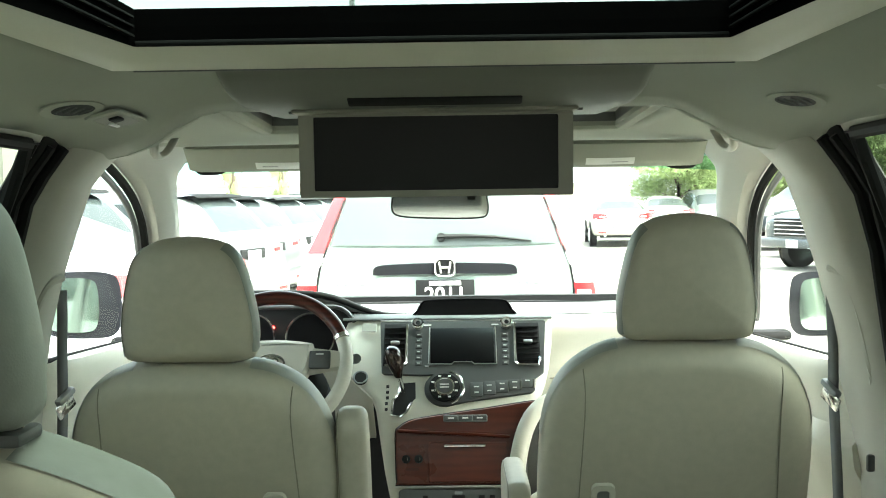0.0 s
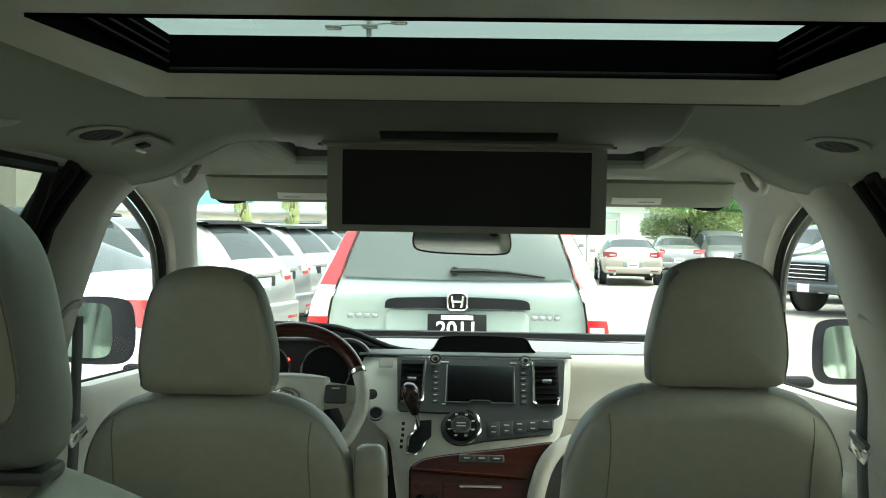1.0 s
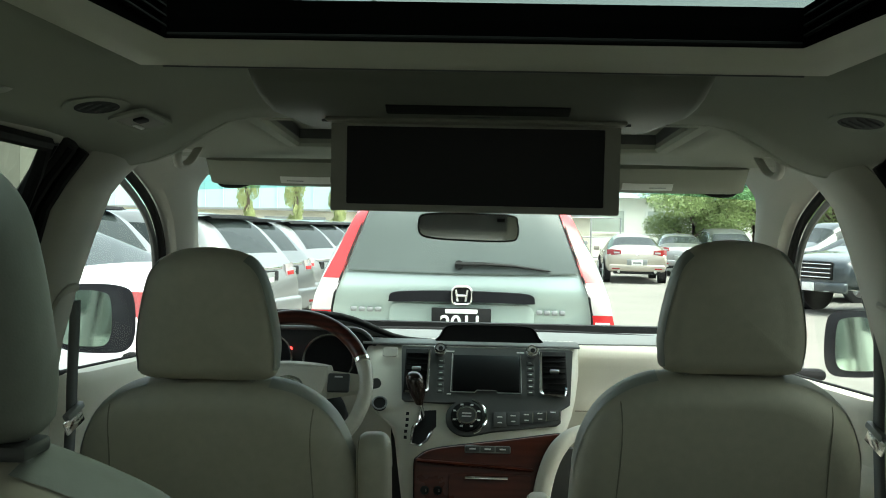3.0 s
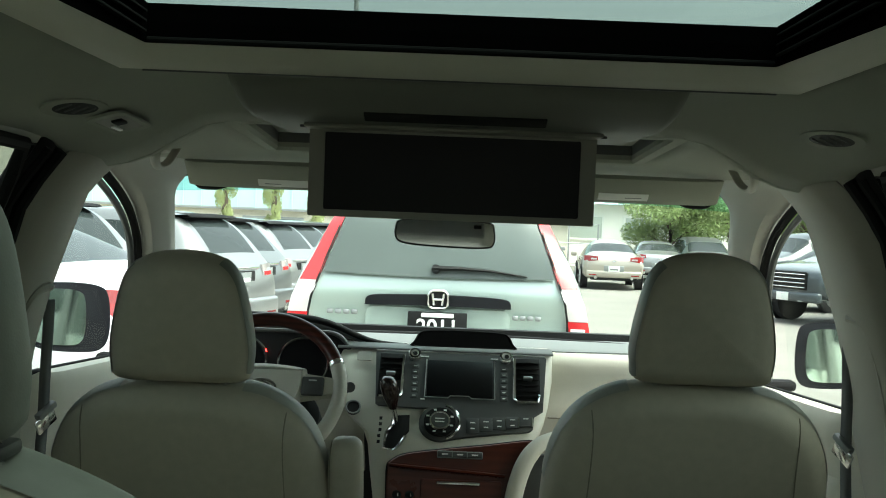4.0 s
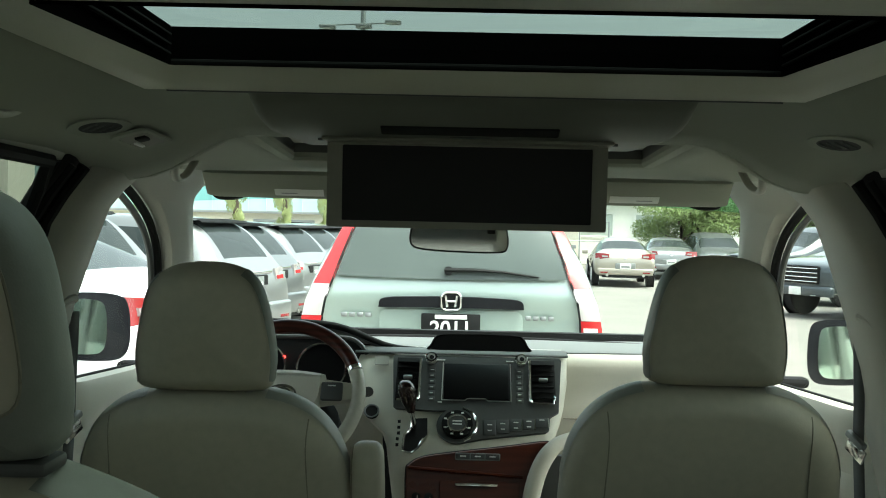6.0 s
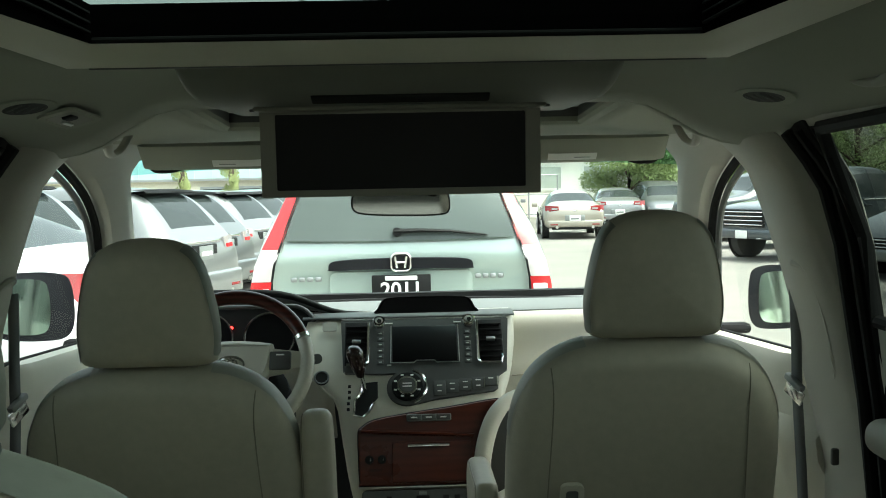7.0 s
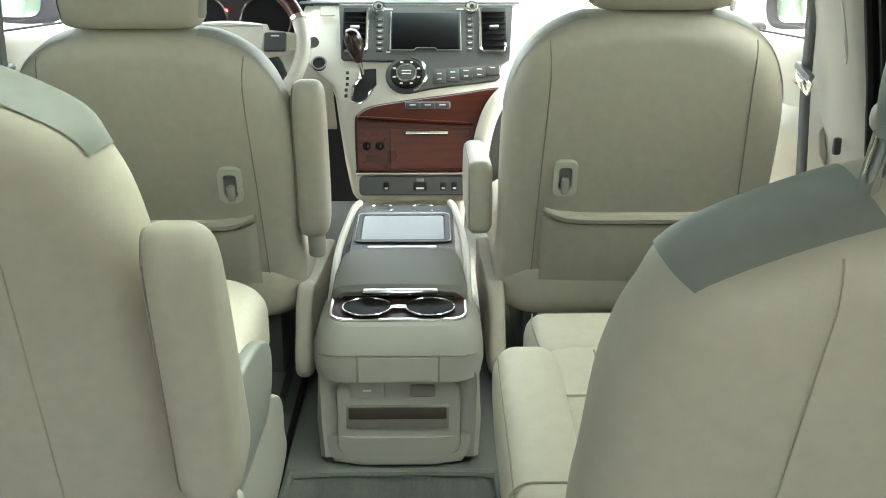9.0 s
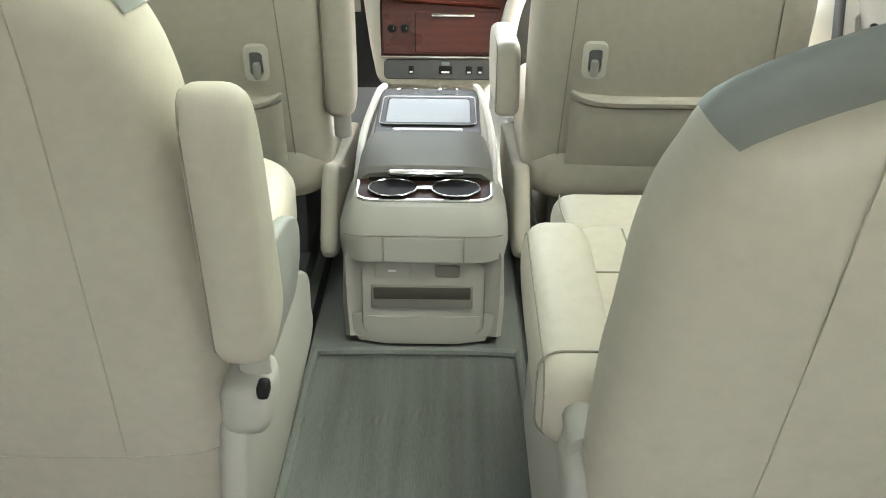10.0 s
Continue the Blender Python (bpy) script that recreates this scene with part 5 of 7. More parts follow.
for k in range(5):
    part("gear_mark", slab((0.007, 0.008, 0.001), on1(-0.147 - 0.002 * (k > 2), -0.174 - 0.0155 * k, 0.0035), 0, turn1()), MATTE_BLACK, gate)
lever = thing("gear_selector", "dark wood gear knob on a chrome lever", "gear lever", on1(-0.108, -0.19, 0.0))
part("lever", tube([on1(-0.108, -0.195, 0.0), (-0.116, 2.44, 0.765)], 0.006, 10), CHROME, lever, "chrome lever")
krings = []
for s, r in ((0, 0.009), (0.012, 0.013), (0.03, 0.0185), (0.05, 0.021), (0.066, 0.0195), (0.076, 0.013), (0.079, 0.005)):
    c = Vector((-0.117 - 0.16 * s, 2.44 - 0.35 * s, 0.757 + 0.93 * s))
    krings.append([c + Vector((r * math.cos(a), r * math.sin(a) * 0.9, r * math.sin(a) * 0.35)) for a in (2 * math.pi * k / 16 for k in range(16))])
part("knob", loft(krings), KNOBWOOD, lever, "glossy dark wood gear knob")

# wood panel with drawer, button bar, sockets
wo = [(p.x, p.y) for p in spline([(-0.124, -0.040, 0), (-0.118, -0.026, 0), (-0.086, -0.008, 0), (-0.008, 0.005, 0), (0.096, 0.019, 0), (0.19, 0.033, 0), (0.204, 0.030, 0), (0.185, 0.008, 0), (0.158, -0.030, 0), (0.147, -0.075, 0), (0.139, -0.150, 0), (0.130, -0.158, 0), (0.01, -0.159, 0), (-0.112, -0.158, 0), (-0.120, -0.150, 0), (-0.123, -0.09, 0)], 80, True)][::-1]
wood = part("wood_panel", plate(wo, 0.009, S2, 0.0025), WOOD, dash, "glossy red-brown wood trim panel", smooth=False)
part("panel_gap", tube([S2 @ Vector((x, y, 0.002)) for x, y in wo], 0.003, 6, True), MATTE_BLACK, wood)
part("ledge", tube(spline([on2(-0.118, -0.034, 0.010), on2(-0.05, -0.039, 0.014), on2(0.06, -0.045, 0.014), on2(0.143, -0.050, 0.010)], 20), 0.006, 8, flat=0.7), WOOD, wood, "rounded wood ledge")
part("drawer", plate([(x + 0.045, y - 0.108) for x, y in rounded(0.183, 0.092, 0.004, 3)], 0.0125, S2, 0.0015), WOOD, wood, "wood-faced drawer", smooth=False)
part("drawer_handle", slab((0.098, 0.008, 0.008), on2(0.038, -0.071, 0.016), 0.003, turn1(S2)), CHROME, wood, "thin chrome drawer handle")
bar = part("button_bar", slab((0.104, 0.017, 0.006), on2(0.040, -0.006, 0.010), 0.003, turn1(S2)), GREYP, dash, "silver-edged switch bar")
for k in range(3):
    b = part("switch", slab((0.032, 0.012, 0.004), on2(0.006 + 0.034 * k, -0.006, 0.0125), 0.001, turn1(S2)), DARK, bar)
    part("switch_mark", slab((0.014, 0.003, 0.001), on2(0.006 + 0.034 * k, -0.006, 0.0148), 0, turn1(S2)), WHITEMARK, bar)
nrm2 = S2.to_3x3() @ Vector((0, 0, 1))
for x in (-0.099, -0.070):
    s = part("socket", disc(on2(x, -0.100, 0.010), nrm2, 0.010, 0.005, 20, 0.001), MATTE_BLACK, wood, "round black socket")
    # a highlight on the socket, modelled as a satin sliver
    part("socket_glint", slab((0.002, 0.007, 0.001), on2(x + 0.003, -0.100, 0.0128), 0.0004, turn1(S2)), SATIN, wood)
part("socket_mark", slab((0.030, 0.006, 0.0012), on2(-0.085, -0.124, 0.0095), 0, turn1(S2)), DARKWOOD, wood)
# lower control strip
part("strip_line", slab((0.262, 0.004, 0.008), on2(0.006, -0.163, 0.006), 0.001, turn1(S2)), SATIN, dash, "silver divider line")
ctrl = part("lower_switch_strip", plate([(x + 0.006, y - 0.190) for x, y in rounded(0.245, 0.044, 0.010, 4)], 0.006, S2, 0.0015), DARK, dash, "dark lower switch strip")
for x, w in ((-0.055, 0.012), (0.022, 0.030), (0.075, 0.014), (0.100, 0.012)):
    part("strip_switch", slab((w, 0.018, 0.004), on2(x, -0.192, 0.0075), 0.0015, turn1(S2)), MATTE_BLACK, ctrl)
    part("strip_mark", slab((w * 0.6, 0.004, 0.001), on2(x, -0.197, 0.0098), 0, turn1(S2)), WHITEMARK, ctrl)
# paler grey block drawn as a highlight on the switch strip
part("strip_glint", slab((0.018, 0.008, 0.002), on2(0.022, -0.178, 0.008), 0.001, turn1(S2)), GREYP, ctrl)
# curved knee trim on the passenger side with a dark pocket
kp = spline([(0.275, 2.47, 0.705), (0.225, 2.44, 0.690), (0.190, 2.415, 0.655), (0.168, 2.395, 0.60), (0.156, 2.378, 0.53), (0.150, 2.372, 0.455)], 24)
part("knee_trim", tube(kp, [0.012 + 0.008 * min(1, k / 8) for k in range(25)], 10), CREAM, dash, "curved cream knee trim")
part("knee_pocket", slab((0.12, 0.02, 0.20), (0.245, 2.47, 0.56), 0.01), DARK, dash, "dark open side pocket")
# start button and small covers
st = part("start_button", disc(on1(-0.214, -0.150, 0.004), nrm1, 0.0165, 0.010, 28, 0.002), MATTE_BLACK, dash, "round start button with silver ring")
part("start_ring", ring(on1(-0.214, -0.150, 0.009), nrm1, 0.0165, 0.0022, 28), GREYP, st)
part("blank_cover", plate([(x - 0.199, y - 0.002) for x, y in rounded(0.036, 0.026, 0.005, 4)], 0.003, S1 @ Matrix.Translation((0, 0, 0.0)), 0.0008), TRIM, dash)
part("stalk_end", disc((-0.222, 2.47, 0.795), (0.3, -1, 0.2), 0.012, 0.04, 16, 0.003), DARK, dash, "black wiper stalk end")

# ---------------------------------------------------------------- steering wheel
wheel = thing("steering_wheel", "leather and wood steering wheel with silver badge", "steering wheel", (-0.408, 2.40, 0.790))
WM = frame_at(2.405, 0.797, 0.62) @ Matrix.Translation((-0.408, 0, 0))
WR = 0.172


def rim_arc(a0, a1, r, n):
    return [WM @ Vector((WR * math.cos(radians(a0 + (a1 - a0) * k / n)), WR * math.sin(radians(a0 + (a1 - a0) * k / n)), 0)) for k in range(n + 1)]


part("wood_rim", tube(rim_arc(22, 158, 0.016, 40), 0.0165, 12), DARKWOOD, wheel, "polished dark red wood upper rim")
part("leather_rim", tube(rim_arc(160, 380, 0.016, 60), 0.0165, 12), leather("pale_grey_leather", (0.48, 0.46, 0.39)), wheel, "pale grey leather lower rim")
for a in (21, 159):
    p = WM @ Vector((WR * math.cos(radians(a)), WR * math.sin(radians(a)), 0))
    q = WM @ Vector((WR * math.cos(radians(a + 3)), WR * math.sin(radians(a + 3)), 0))
    part("rim_joint", tube([p, q], 0.0178, 12), CHROME, wheel, "chrome rim joint")
hub_o = [(p.x, p.y) for p in spline([(0.095, 0.035, 0), (0.08, 0.048, 0), (0.0, 0.055, 0), (-0.08, 0.048, 0), (-0.095, 0.035, 0), (-0.085, -0.03, 0), (-0.05, -0.07, 0), (0, -0.08, 0), (0.05, -0.07, 0), (0.085, -0.03, 0)], 48, True)]
part("airbag_cover", plate(hub_o, 0.03, WM @ Matrix.Translation((0, 0, -0.01)), 0.01), CREAM, wheel, "pale airbag cover")
for s in (-1, 1):
    part("spoke", loft([[WM @ Vector((s * 0.075, y, z)) for y, z in ((0.035, 0.012), (-0.025, 0.012), (-0.03, -0.008), (0.04, -0.008))], [WM @ Vector((s * 0.165, y, z)) for y, z in ((0.025, 0.008), (-0.012, 0.008), (-0.014, -0.006), (0.028, -0.006))]]), CREAM, wheel, "pale spoke")
    part("switch_pad", slab((0.05, 0.045, 0.012), WM @ Vector((s * 0.112, 0.002, 0.014)), 0.005, WM.to_3x3().to_4x4()), DARK, wheel, "dark spoke switch pad")
    part("switch_mark", slab((0.018, 0.003, 0.001), WM @ Vector((s * 0.112, 0.014, 0.0207)), 0, WM.to_3x3().to_4x4()), WHITEMARK, wheel)
    part("lower_spoke", tube([WM @ Vector((s * 0.03, -0.06, 0.004)), WM @ Vector((s * 0.07, -0.165, 0))], 0.011, 8), TRIM, wheel)
nw = WM.to_3x3() @ Vector((0, 0, 1))
em = part("badge", ring(WM @ Vector((0, -0.010, 0.022)), nw, 0.021, 0.0038, 32, sx=1.5), CHROME, wheel, "chrome oval badge")
part("badge_bar", ring(WM @ Vector((0, -0.004, 0.0225)), nw, 0.008, 0.0032, 24, sx=2.0), CHROME, em)
part("badge_bar", ring(WM @ Vector((0, -0.012, 0.0225)), nw, 0.014, 0.0032, 24, sx=0.55), CHROME, em)
part("column", loft([[WM @ Vector((rx * math.cos(a), cy + ry * math.sin(a), z)) for a in (2 * math.pi * k / 24 for k in range(24))] for z, rx, ry, cy in ((-0.02, 0.105, 0.07, -0.045), (-0.035, 0.128, 0.088, -0.05), (-0.12, 0.135, 0.092, -0.06), (-0.25, 0.125, 0.085, -0.08))]), MATTE_BLACK, wheel, "dark steering column shroud")

# ---------------------------------------------------------------- overhead console with drop-down screen
video = thing("overhead_console", "grey overhead console with a lowered wide video screen", "overhead console", (0, 1.6, 1.36))
hrings = []
for y, z, w in ((1.385, 1.364, 0.298), (1.39, 1.357, 0.299), (1.42, 1.347, 0.300), (1.46, 1.334, 0.300), (1.50, 1.3255, 0.298), (1.54, 1.3205, 0.296), (1.60, 1.321, 0.292), (1.80, 1.322, 0.284), (1.84, 1.330, 0.280)):
    side = [(w + 0.006, 1.378), (w, z + 0.013), (w - 0.0025, z + 0.006), (w - 0.008, z + 0.0015), (w - 0.016, z), (w * 0.4, z - 0.001)]
    hrings.append([(x, y, q) for x, q in side] + [(-x, y, q) for x, q in side[::-1]])
part("housing", loft(hrings), HOUSING, video, "grey moulded housing")
part("base_plate", slab((0.438, 0.25, 0.006), (-0.004, 1.705, 1.3175), 0.0025), BEZEL, video, "taupe base plate of the console")
part("disc_slot", slab((0.252, 0.028, 0.011), (-0.002, 1.497, 1.3265), 0.003, Matrix.Rotation(radians(-18), 4, "X")), MATTE_BLACK, video, "black control slot")
part("print_bar", slab((0.06, 0.006, 0.001), (0.0, 1.55, 1.3190), 0, Matrix.Rotation(radians(-6), 4, "X")), DARK, video)
for s in (-1, 1):
    part("hinge", slab((0.034, 0.020, 0.005), (s * 0.214 - 0.004, 1.640, 1.3195), 0.0015), DARK, video, "dark screen hinge")
vm = Matrix.Translation((-0.004, 1.632, 1.2535)) @ Matrix.Rotation(radians(90 + 2), 4, "X")
scr = part("screen_frame", frame_ring(rounded(0.430, 0.137, 0.003, 3), rounded(0.384, 0.116, 0.002, 3), 0.012, vm @ Matrix.Translation((0, 0, -0.006))), BEZEL, video, "flat grey screen frame")
part("screen_back", plate(rounded(0.428, 0.135, 0.003, 3), 0.010, vm @ Matrix.Translation((0, 0, -0.016))), DARK, scr)
part("display", plate(rounded(0.386, 0.118, 0.002, 3), 0.006, vm @ Matrix.Translation((0, 0, -0.004))), SCREEN, scr, "blank black widescreen display")

# ---------------------------------------------------------------- visors, mirror, grab handles, roof vents
for s in (-1, 1):
    visor = thing("sun_visor", "light grey fabric sun visor folded up with warning label", "sun visor", (s * 0.35, 2.46, 1.28), "sun visors")
    rr = []
    for t, y, z in ((0, 2.45, 1.250), (0.15, 2.444, 1.252), (0.5, 2.425, 1.270), (0.85, 2.40, 1.292), (1.0, 2.39, 1.300)):
        th = 0.006 + 0.010 * math.sin(math.pi * t)
        rr.append([(s * x, y + dy, z + dz + 0.0) for x, dy, dz in ((0.095, -0.0, -0.002), (0.10, -th * 0.6, -th * 0.5), (0.35, -th, -th * 0.8), (0.57, -th * 0.9, -th * 0.7), (0.592, -th * 0.5, -th * 0.4), (0.60, 0, 0), (0.592, th * 0.5, th * 0.4), (0.35, th, th * 0.8), (0.10, th * 0.6, th * 0.5))])
    vb = loft(rr)

    def visor_sheet(x0, x1, y0, y1, out):
        """A thin sheet laid on the visor's lower face."""
        rows = [on_skin(vb, [(s * x0, y, 1.2), (s * (x0 + x1) / 2, y, 1.2), (s * x1, y, 1.2)], 12, (0, 0.5, 0.86), out) for y in (y0, y0 * 0.67 + y1 * 0.33, y0 * 0.33 + y1 * 0.67, y1)]
        m = min(len(r) for r in rows)
        return loft([r[:m] for r in rows], False, False)

    label_bm, bar_bm = visor_sheet(0.325, 0.437, 2.366, 2.393, 0.0012), visor_sheet(0.385, 0.422, 2.377, 2.381, 0.0020)
    part("visor_panel", vb, LINER, visor, "fabric-covered visor panel")
    part("visor_label", label_bm, WHITEMARK, visor, "white printed warning label")
    part("label_bar", bar_bm, GREYP, visor)
    part("visor_pivot", tube(spline([(s * 0.520, 2.462, 1.2465), (s * 0.545, 2.455, 1.2435), (s * 0.575, 2.455, 1.2445), (s * 0.592, 2.46, 1.256)], 10), [0.003, 0.004, 0.0055, 0.006, 0.006, 0.006, 0.006, 0.006, 0.006, 0.005, 0.004], 8), MATTE_BLACK, visor, "dark visor pivot")

mirror = thing("rear_view_mirror", "dark framed interior rear-view mirror", "mirror", (-0.012, 2.5, 1.16))
mo = [(p.x, p.y) for p in spline([(0.116, 0.012, 0), (0.10, 0.031, 0), (0.0, 0.034, 0), (-0.10, 0.031, 0), (-0.117, 0.010, 0), (-0.112, -0.018, 0), (-0.08, -0.028, 0), (0.0, -0.032, 0), (0.09, -0.032, 0), (0.115, -0.022, 0)], 60, True)]
MM = Matrix.Translation((-0.014, 2.50, 1.158)) @ Matrix.Rotation(radians(90 - 1.5), 4, "X") @ Matrix.Rotation(radians(3.5), 4, "Y")
part("mirror_housing", plate(mo, 0.03, MM @ Matrix.Translation((0, 0, -0.03)), 0.003), MATTE_BLACK, mirror, "black mirror housing")
part("mirror_glass", plate(offset_outline(mo, 0.004), 0.002, MM), MIRROR, mirror, "mirror glass", smooth=False)
part("mirror_stem", tube([(-0.010, 2.53, 1.18), (-0.005, 2.60, 1.23), (0, 2.66, 1.25)], 0.011, 8), MATTE_BLACK, mirror)
part("mirror_sensor", slab((0.018, 0.003, 0.009), MM @ Vector((0.075, 0.018, 0.003)), 0.001), MATTE_BLACK, mirror)


def grab_handle(s, y0, y1, x, z, label, out=0.045):
    h = thing("grab_handle", label, "grab handle", (s * x, (y0 + y1) / 2, z), "grab handles")
    pts = spline([(s * (x - 0.022), y0 - 0.012, z + 0.022), (s * (x - 0.020), y0, z + 0.004), (s * (x - 0.010), y0 + 0.03, z - 0.026), (s * (x - 0.004), (y0 + y1) / 2, z - 0.036), (s * (x - 0.010), y1 - 0.03, z - 0.026), (s * (x - 0.020), y1, z + 0.004), (s * (x - 0.022), y1 + 0.012, z + 0.022)], 28)
    part("grip", tube(pts, 0.0095, 10, flat=0.8), TRIM, h, "light grey grip")
    for y in (y0, y1):
        part("mount", slab((0.026, 0.026, 0.012), (s * (x - 0.018), y, z + 0.022), 0.005, Matrix.Rotation(radians(s * 25), 4, "Y")), BEZEL, h, "handle mount")
    return h


for s in (-1, 1):
    grab_handle(s, 2.11, 2.26, 0.604, 1.310, "light grey front grab handle")
    grab_handle(s, 1.12, 1.29, 0.555, 1.346, "light grey second-row grab handle")
    vent = thing("roof_vent", "oval roof air vent with dark louvres", "air vent", (s * 0.52, 1.48, 1.31), "roof vents")
    vm = Matrix.Translation((s * 0.515, 1.465 if s < 0 else 1.495, 1.3170)) @ Matrix.Rotation(radians(s * 22), 4, "Y") @ Matrix.Rotation(radians(180), 4, "X") @ Matrix.Rotation(radians(-s * 6), 4, "Z")
    ov = [(0.030 * math.cos(a), 0.085 * math.sin(a)) for a in (2 * math.pi * k / 40 for k in range(40))]
    iv = [(0.020 * math.cos(a), 0.058 * math.sin(a)) for a in (2 * math.pi * k / 40 for k in range(40))]
    part("bezel", frame_ring(ov, iv, 0.0022, vm), LINER, vent, "light grey oval bezel")
    part("throat", plate(iv, 0.002, vm), MATTE_BLACK, vent)
    for k in range(4):
        part("louvre", slab((0.024, 0.0025, 0.003), vm @ Vector((0, -0.036 + 0.024 * k, 0.0025)), 0.001, vm.to_3x3().to_4x4() @ Matrix.Rotation(radians(30), 4, "X")), DARK, vent)
panel = thing("roof_switch_panel", "grey overhead switch panel with small lamp", "switch panel", (-0.50, 1.69, 1.30))
pm = Matrix.Translation((-0.503, 1.618, 1.3135)) @ Matrix.Rotation(radians(-15), 4, "Y") @ Matrix.Rotation(radians(180 - 3), 4, "X")
part("bezel", frame_ring(rounded(0.058, 0.150, 0.016, 4), rounded(0.044, 0.110, 0.010, 4), 0.004, pm), LINER, panel, "light grey bezel")
part("lamp_lens", plate(rounded(0.044, 0.110, 0.010, 4), 0.004, pm, 0.001), BEZEL, panel, "grey lamp lens")
part("switch", slab((0.016, 0.030, 0.006), pm @ Vector((0.006, 0.022, 0.005)), 0.002, pm.to_3x3().to_4x4()), MATTE_BLACK, panel, "black switch")
part("lens_bar", slab((0.006, 0.040, 0.003), pm @ Vector((-0.012, -0.02, 0.005)), 0.001, pm.to_3x3().to_4x4()), SATIN, panel)

# ---------------------------------------------------------------- seat belts
for s in (-1, 1):
    belt = thing("seat_belt", "grey front seat belt hanging beside the pillar", "seat belt", (s * 0.79, 2.09, FLOOR), "front seat belts")
    path = spline([(s * 0.768, 2.065, 1.005), (s * 0.772, 2.075, 0.96), (s * 0.781, 2.09, 0.86), (s * 0.785, 2.095, 0.76), (s * 0.79, 2.085, 0.60), (s * 0.795, 2.075, 0.40), (s * 0.80, 2.07, 0.22)], 40)
    bm = bmesh.new()
    vs = []
    for p in path:
        vs.append((bm.verts.new(p + Vector((s * 0.006, -0.013, 0))), bm.verts.new(p + Vector((-s * 0.006, 0.010, 0)))))
    for a, b in zip(vs, vs[1:]):
        bm.faces.new((a[0], a[1], b[1], b[0]))
    st = part("strap", bm, WEBBING, belt, "grey woven strap")
    st.modifiers.new("thickness", "SOLIDIFY").thickness = 0.0022
    part("anchor", slab((0.022, 0.055, 0.085), (s * 0.782, 2.055, 1.02), 0.009), DARK, belt, "dark belt anchor loop")
    part("latch_plate", slab((0.006, 0.055, 0.030), (s * 0.776, 2.088, 0.765), 0.003, Matrix.Rotation(radians(s * 20), 4, "Z") @ Matrix.Rotation(radians(28), 4, "X")), CHROME, belt, "chrome latch plate")
    part("latch_cover", slab((0.016, 0.052, 0.014), (s * 0.778, 2.092, 0.785), 0.004, Matrix.Rotation(radians(s * 20), 4, "Z") @ Matrix.Rotation(radians(28), 4, "X")), GREYP, belt, "grey latch cover")
    # pillar details: height slide and a pin
    slide = spline([(s * 0.744, 2.005, 1.035), (s * 0.752, 1.965, 1.028), (s * 0.762, 1.938, 1.000), (s * 0.777, 1.925, 0.94), (s * 0.790, 1.922, 0.87), (s * 0.798, 1.925, 0.835), (s * 0.803, 1.94, 0.822)], 24)
    solid("trim_slide", tube(slide, 0.0085, 8), TRIM, "raised grey rib round the belt slot on the pillar", "trim")
    solid("trim_pin", slab((0.016, 0.012, 0.034), (s * 0.812, 1.972, 0.662), 0.005), DARK, "dark oblong button on the pillar", "button")

# ---------------------------------------------------------------- outside mirrors
for s in (-1, 1):
    om = thing("door_mirror", "dark grey exterior door mirror", "door mirror", (s * 1.02, 2.97, 0.86), "door mirrors")
    MO = Matrix.Translation((s * 1.03, 2.94, 0.882 if s < 0 else 0.860)) @ Matrix.Rotation(radians(90 - 4), 4, "X") @ Matrix.Rotation(radians(-s * 16), 4, "Y")
    o = [(p.x * (1.12 if p.x > 0 else (1.0 if s < 0 else 0.70)) * s, p.y * (1.04 if s < 0 else 0.98)) for p in spline([(-0.085, 0.055, 0), (-0.06, 0.082, 0), (0.02, 0.088, 0), (0.085, 0.078, 0), (0.10, 0.04, 0), (0.095, -0.05, 0), (0.07, -0.078, 0), (-0.02, -0.085, 0), (-0.075, -0.075, 0), (-0.092, -0.03, 0)], 60, True)]
    if s < 0:
        o = o[::-1]
    part("shell", plate(o, 0.10, MO @ Matrix.Translation((0, 0, -0.10)), 0.006), MIRROR_SHELL, om, "dark grey mirror shell")
    part("mirror_glass", plate([(x * (0.70 if s < 0 else 0.84) + s * (0.030 if s < 0 else 0.012), y * 0.86) for x, y in o], 0.003, MO), DOORMIRROR, om, "mirror glass", smooth=False)
    part("stalk", slab((0.12, 0.05, 0.03), (s * 0.91, 2.97, 0.772), 0.012), MATTE_BLACK, om, "black mirror foot")

# ---------------------------------------------------------------- outside: the car park


def lot(y):
    """The car park falls gently away ahead."""
    return GROUND - 0.26 * (1 - math.exp(-max(0, y - 9) / 5))


ground = grid(lambda x, y: (x, y, lot(y)), [-2500, -60, -8, 0, 8, 60, 2500], [-2500, -60, 0, 9, 10, 11, 12, 14, 16, 18, 20, 24, 30, 40, 60, 120, 2500])
solid("ground", ground, ASPHALT, "pale worn asphalt of the car park", "ground")


def smooth_cage(bm, level=2):
    """Rounds a cage by subdivision; returns a mesh with the cage's material numbers."""
    bmesh.ops.recalc_face_normals(bm, faces=bm.faces)
    me = bpy.data.meshes.new("cage")
    bm.to_mesh(me)
    bm.free()
    ob = bpy.data.objects.new("cage", me)
    scene.collection.objects.link(ob)
    s = ob.modifiers.new("s", "SUBSURF")
    s.levels = level
    dg = bpy.context.evaluated_depsgraph_get()
    dg.update()
    out = bpy.data.meshes.new_from_object(ob.evaluated_get(dg))
    bpy.data.objects.remove(ob)
    return out


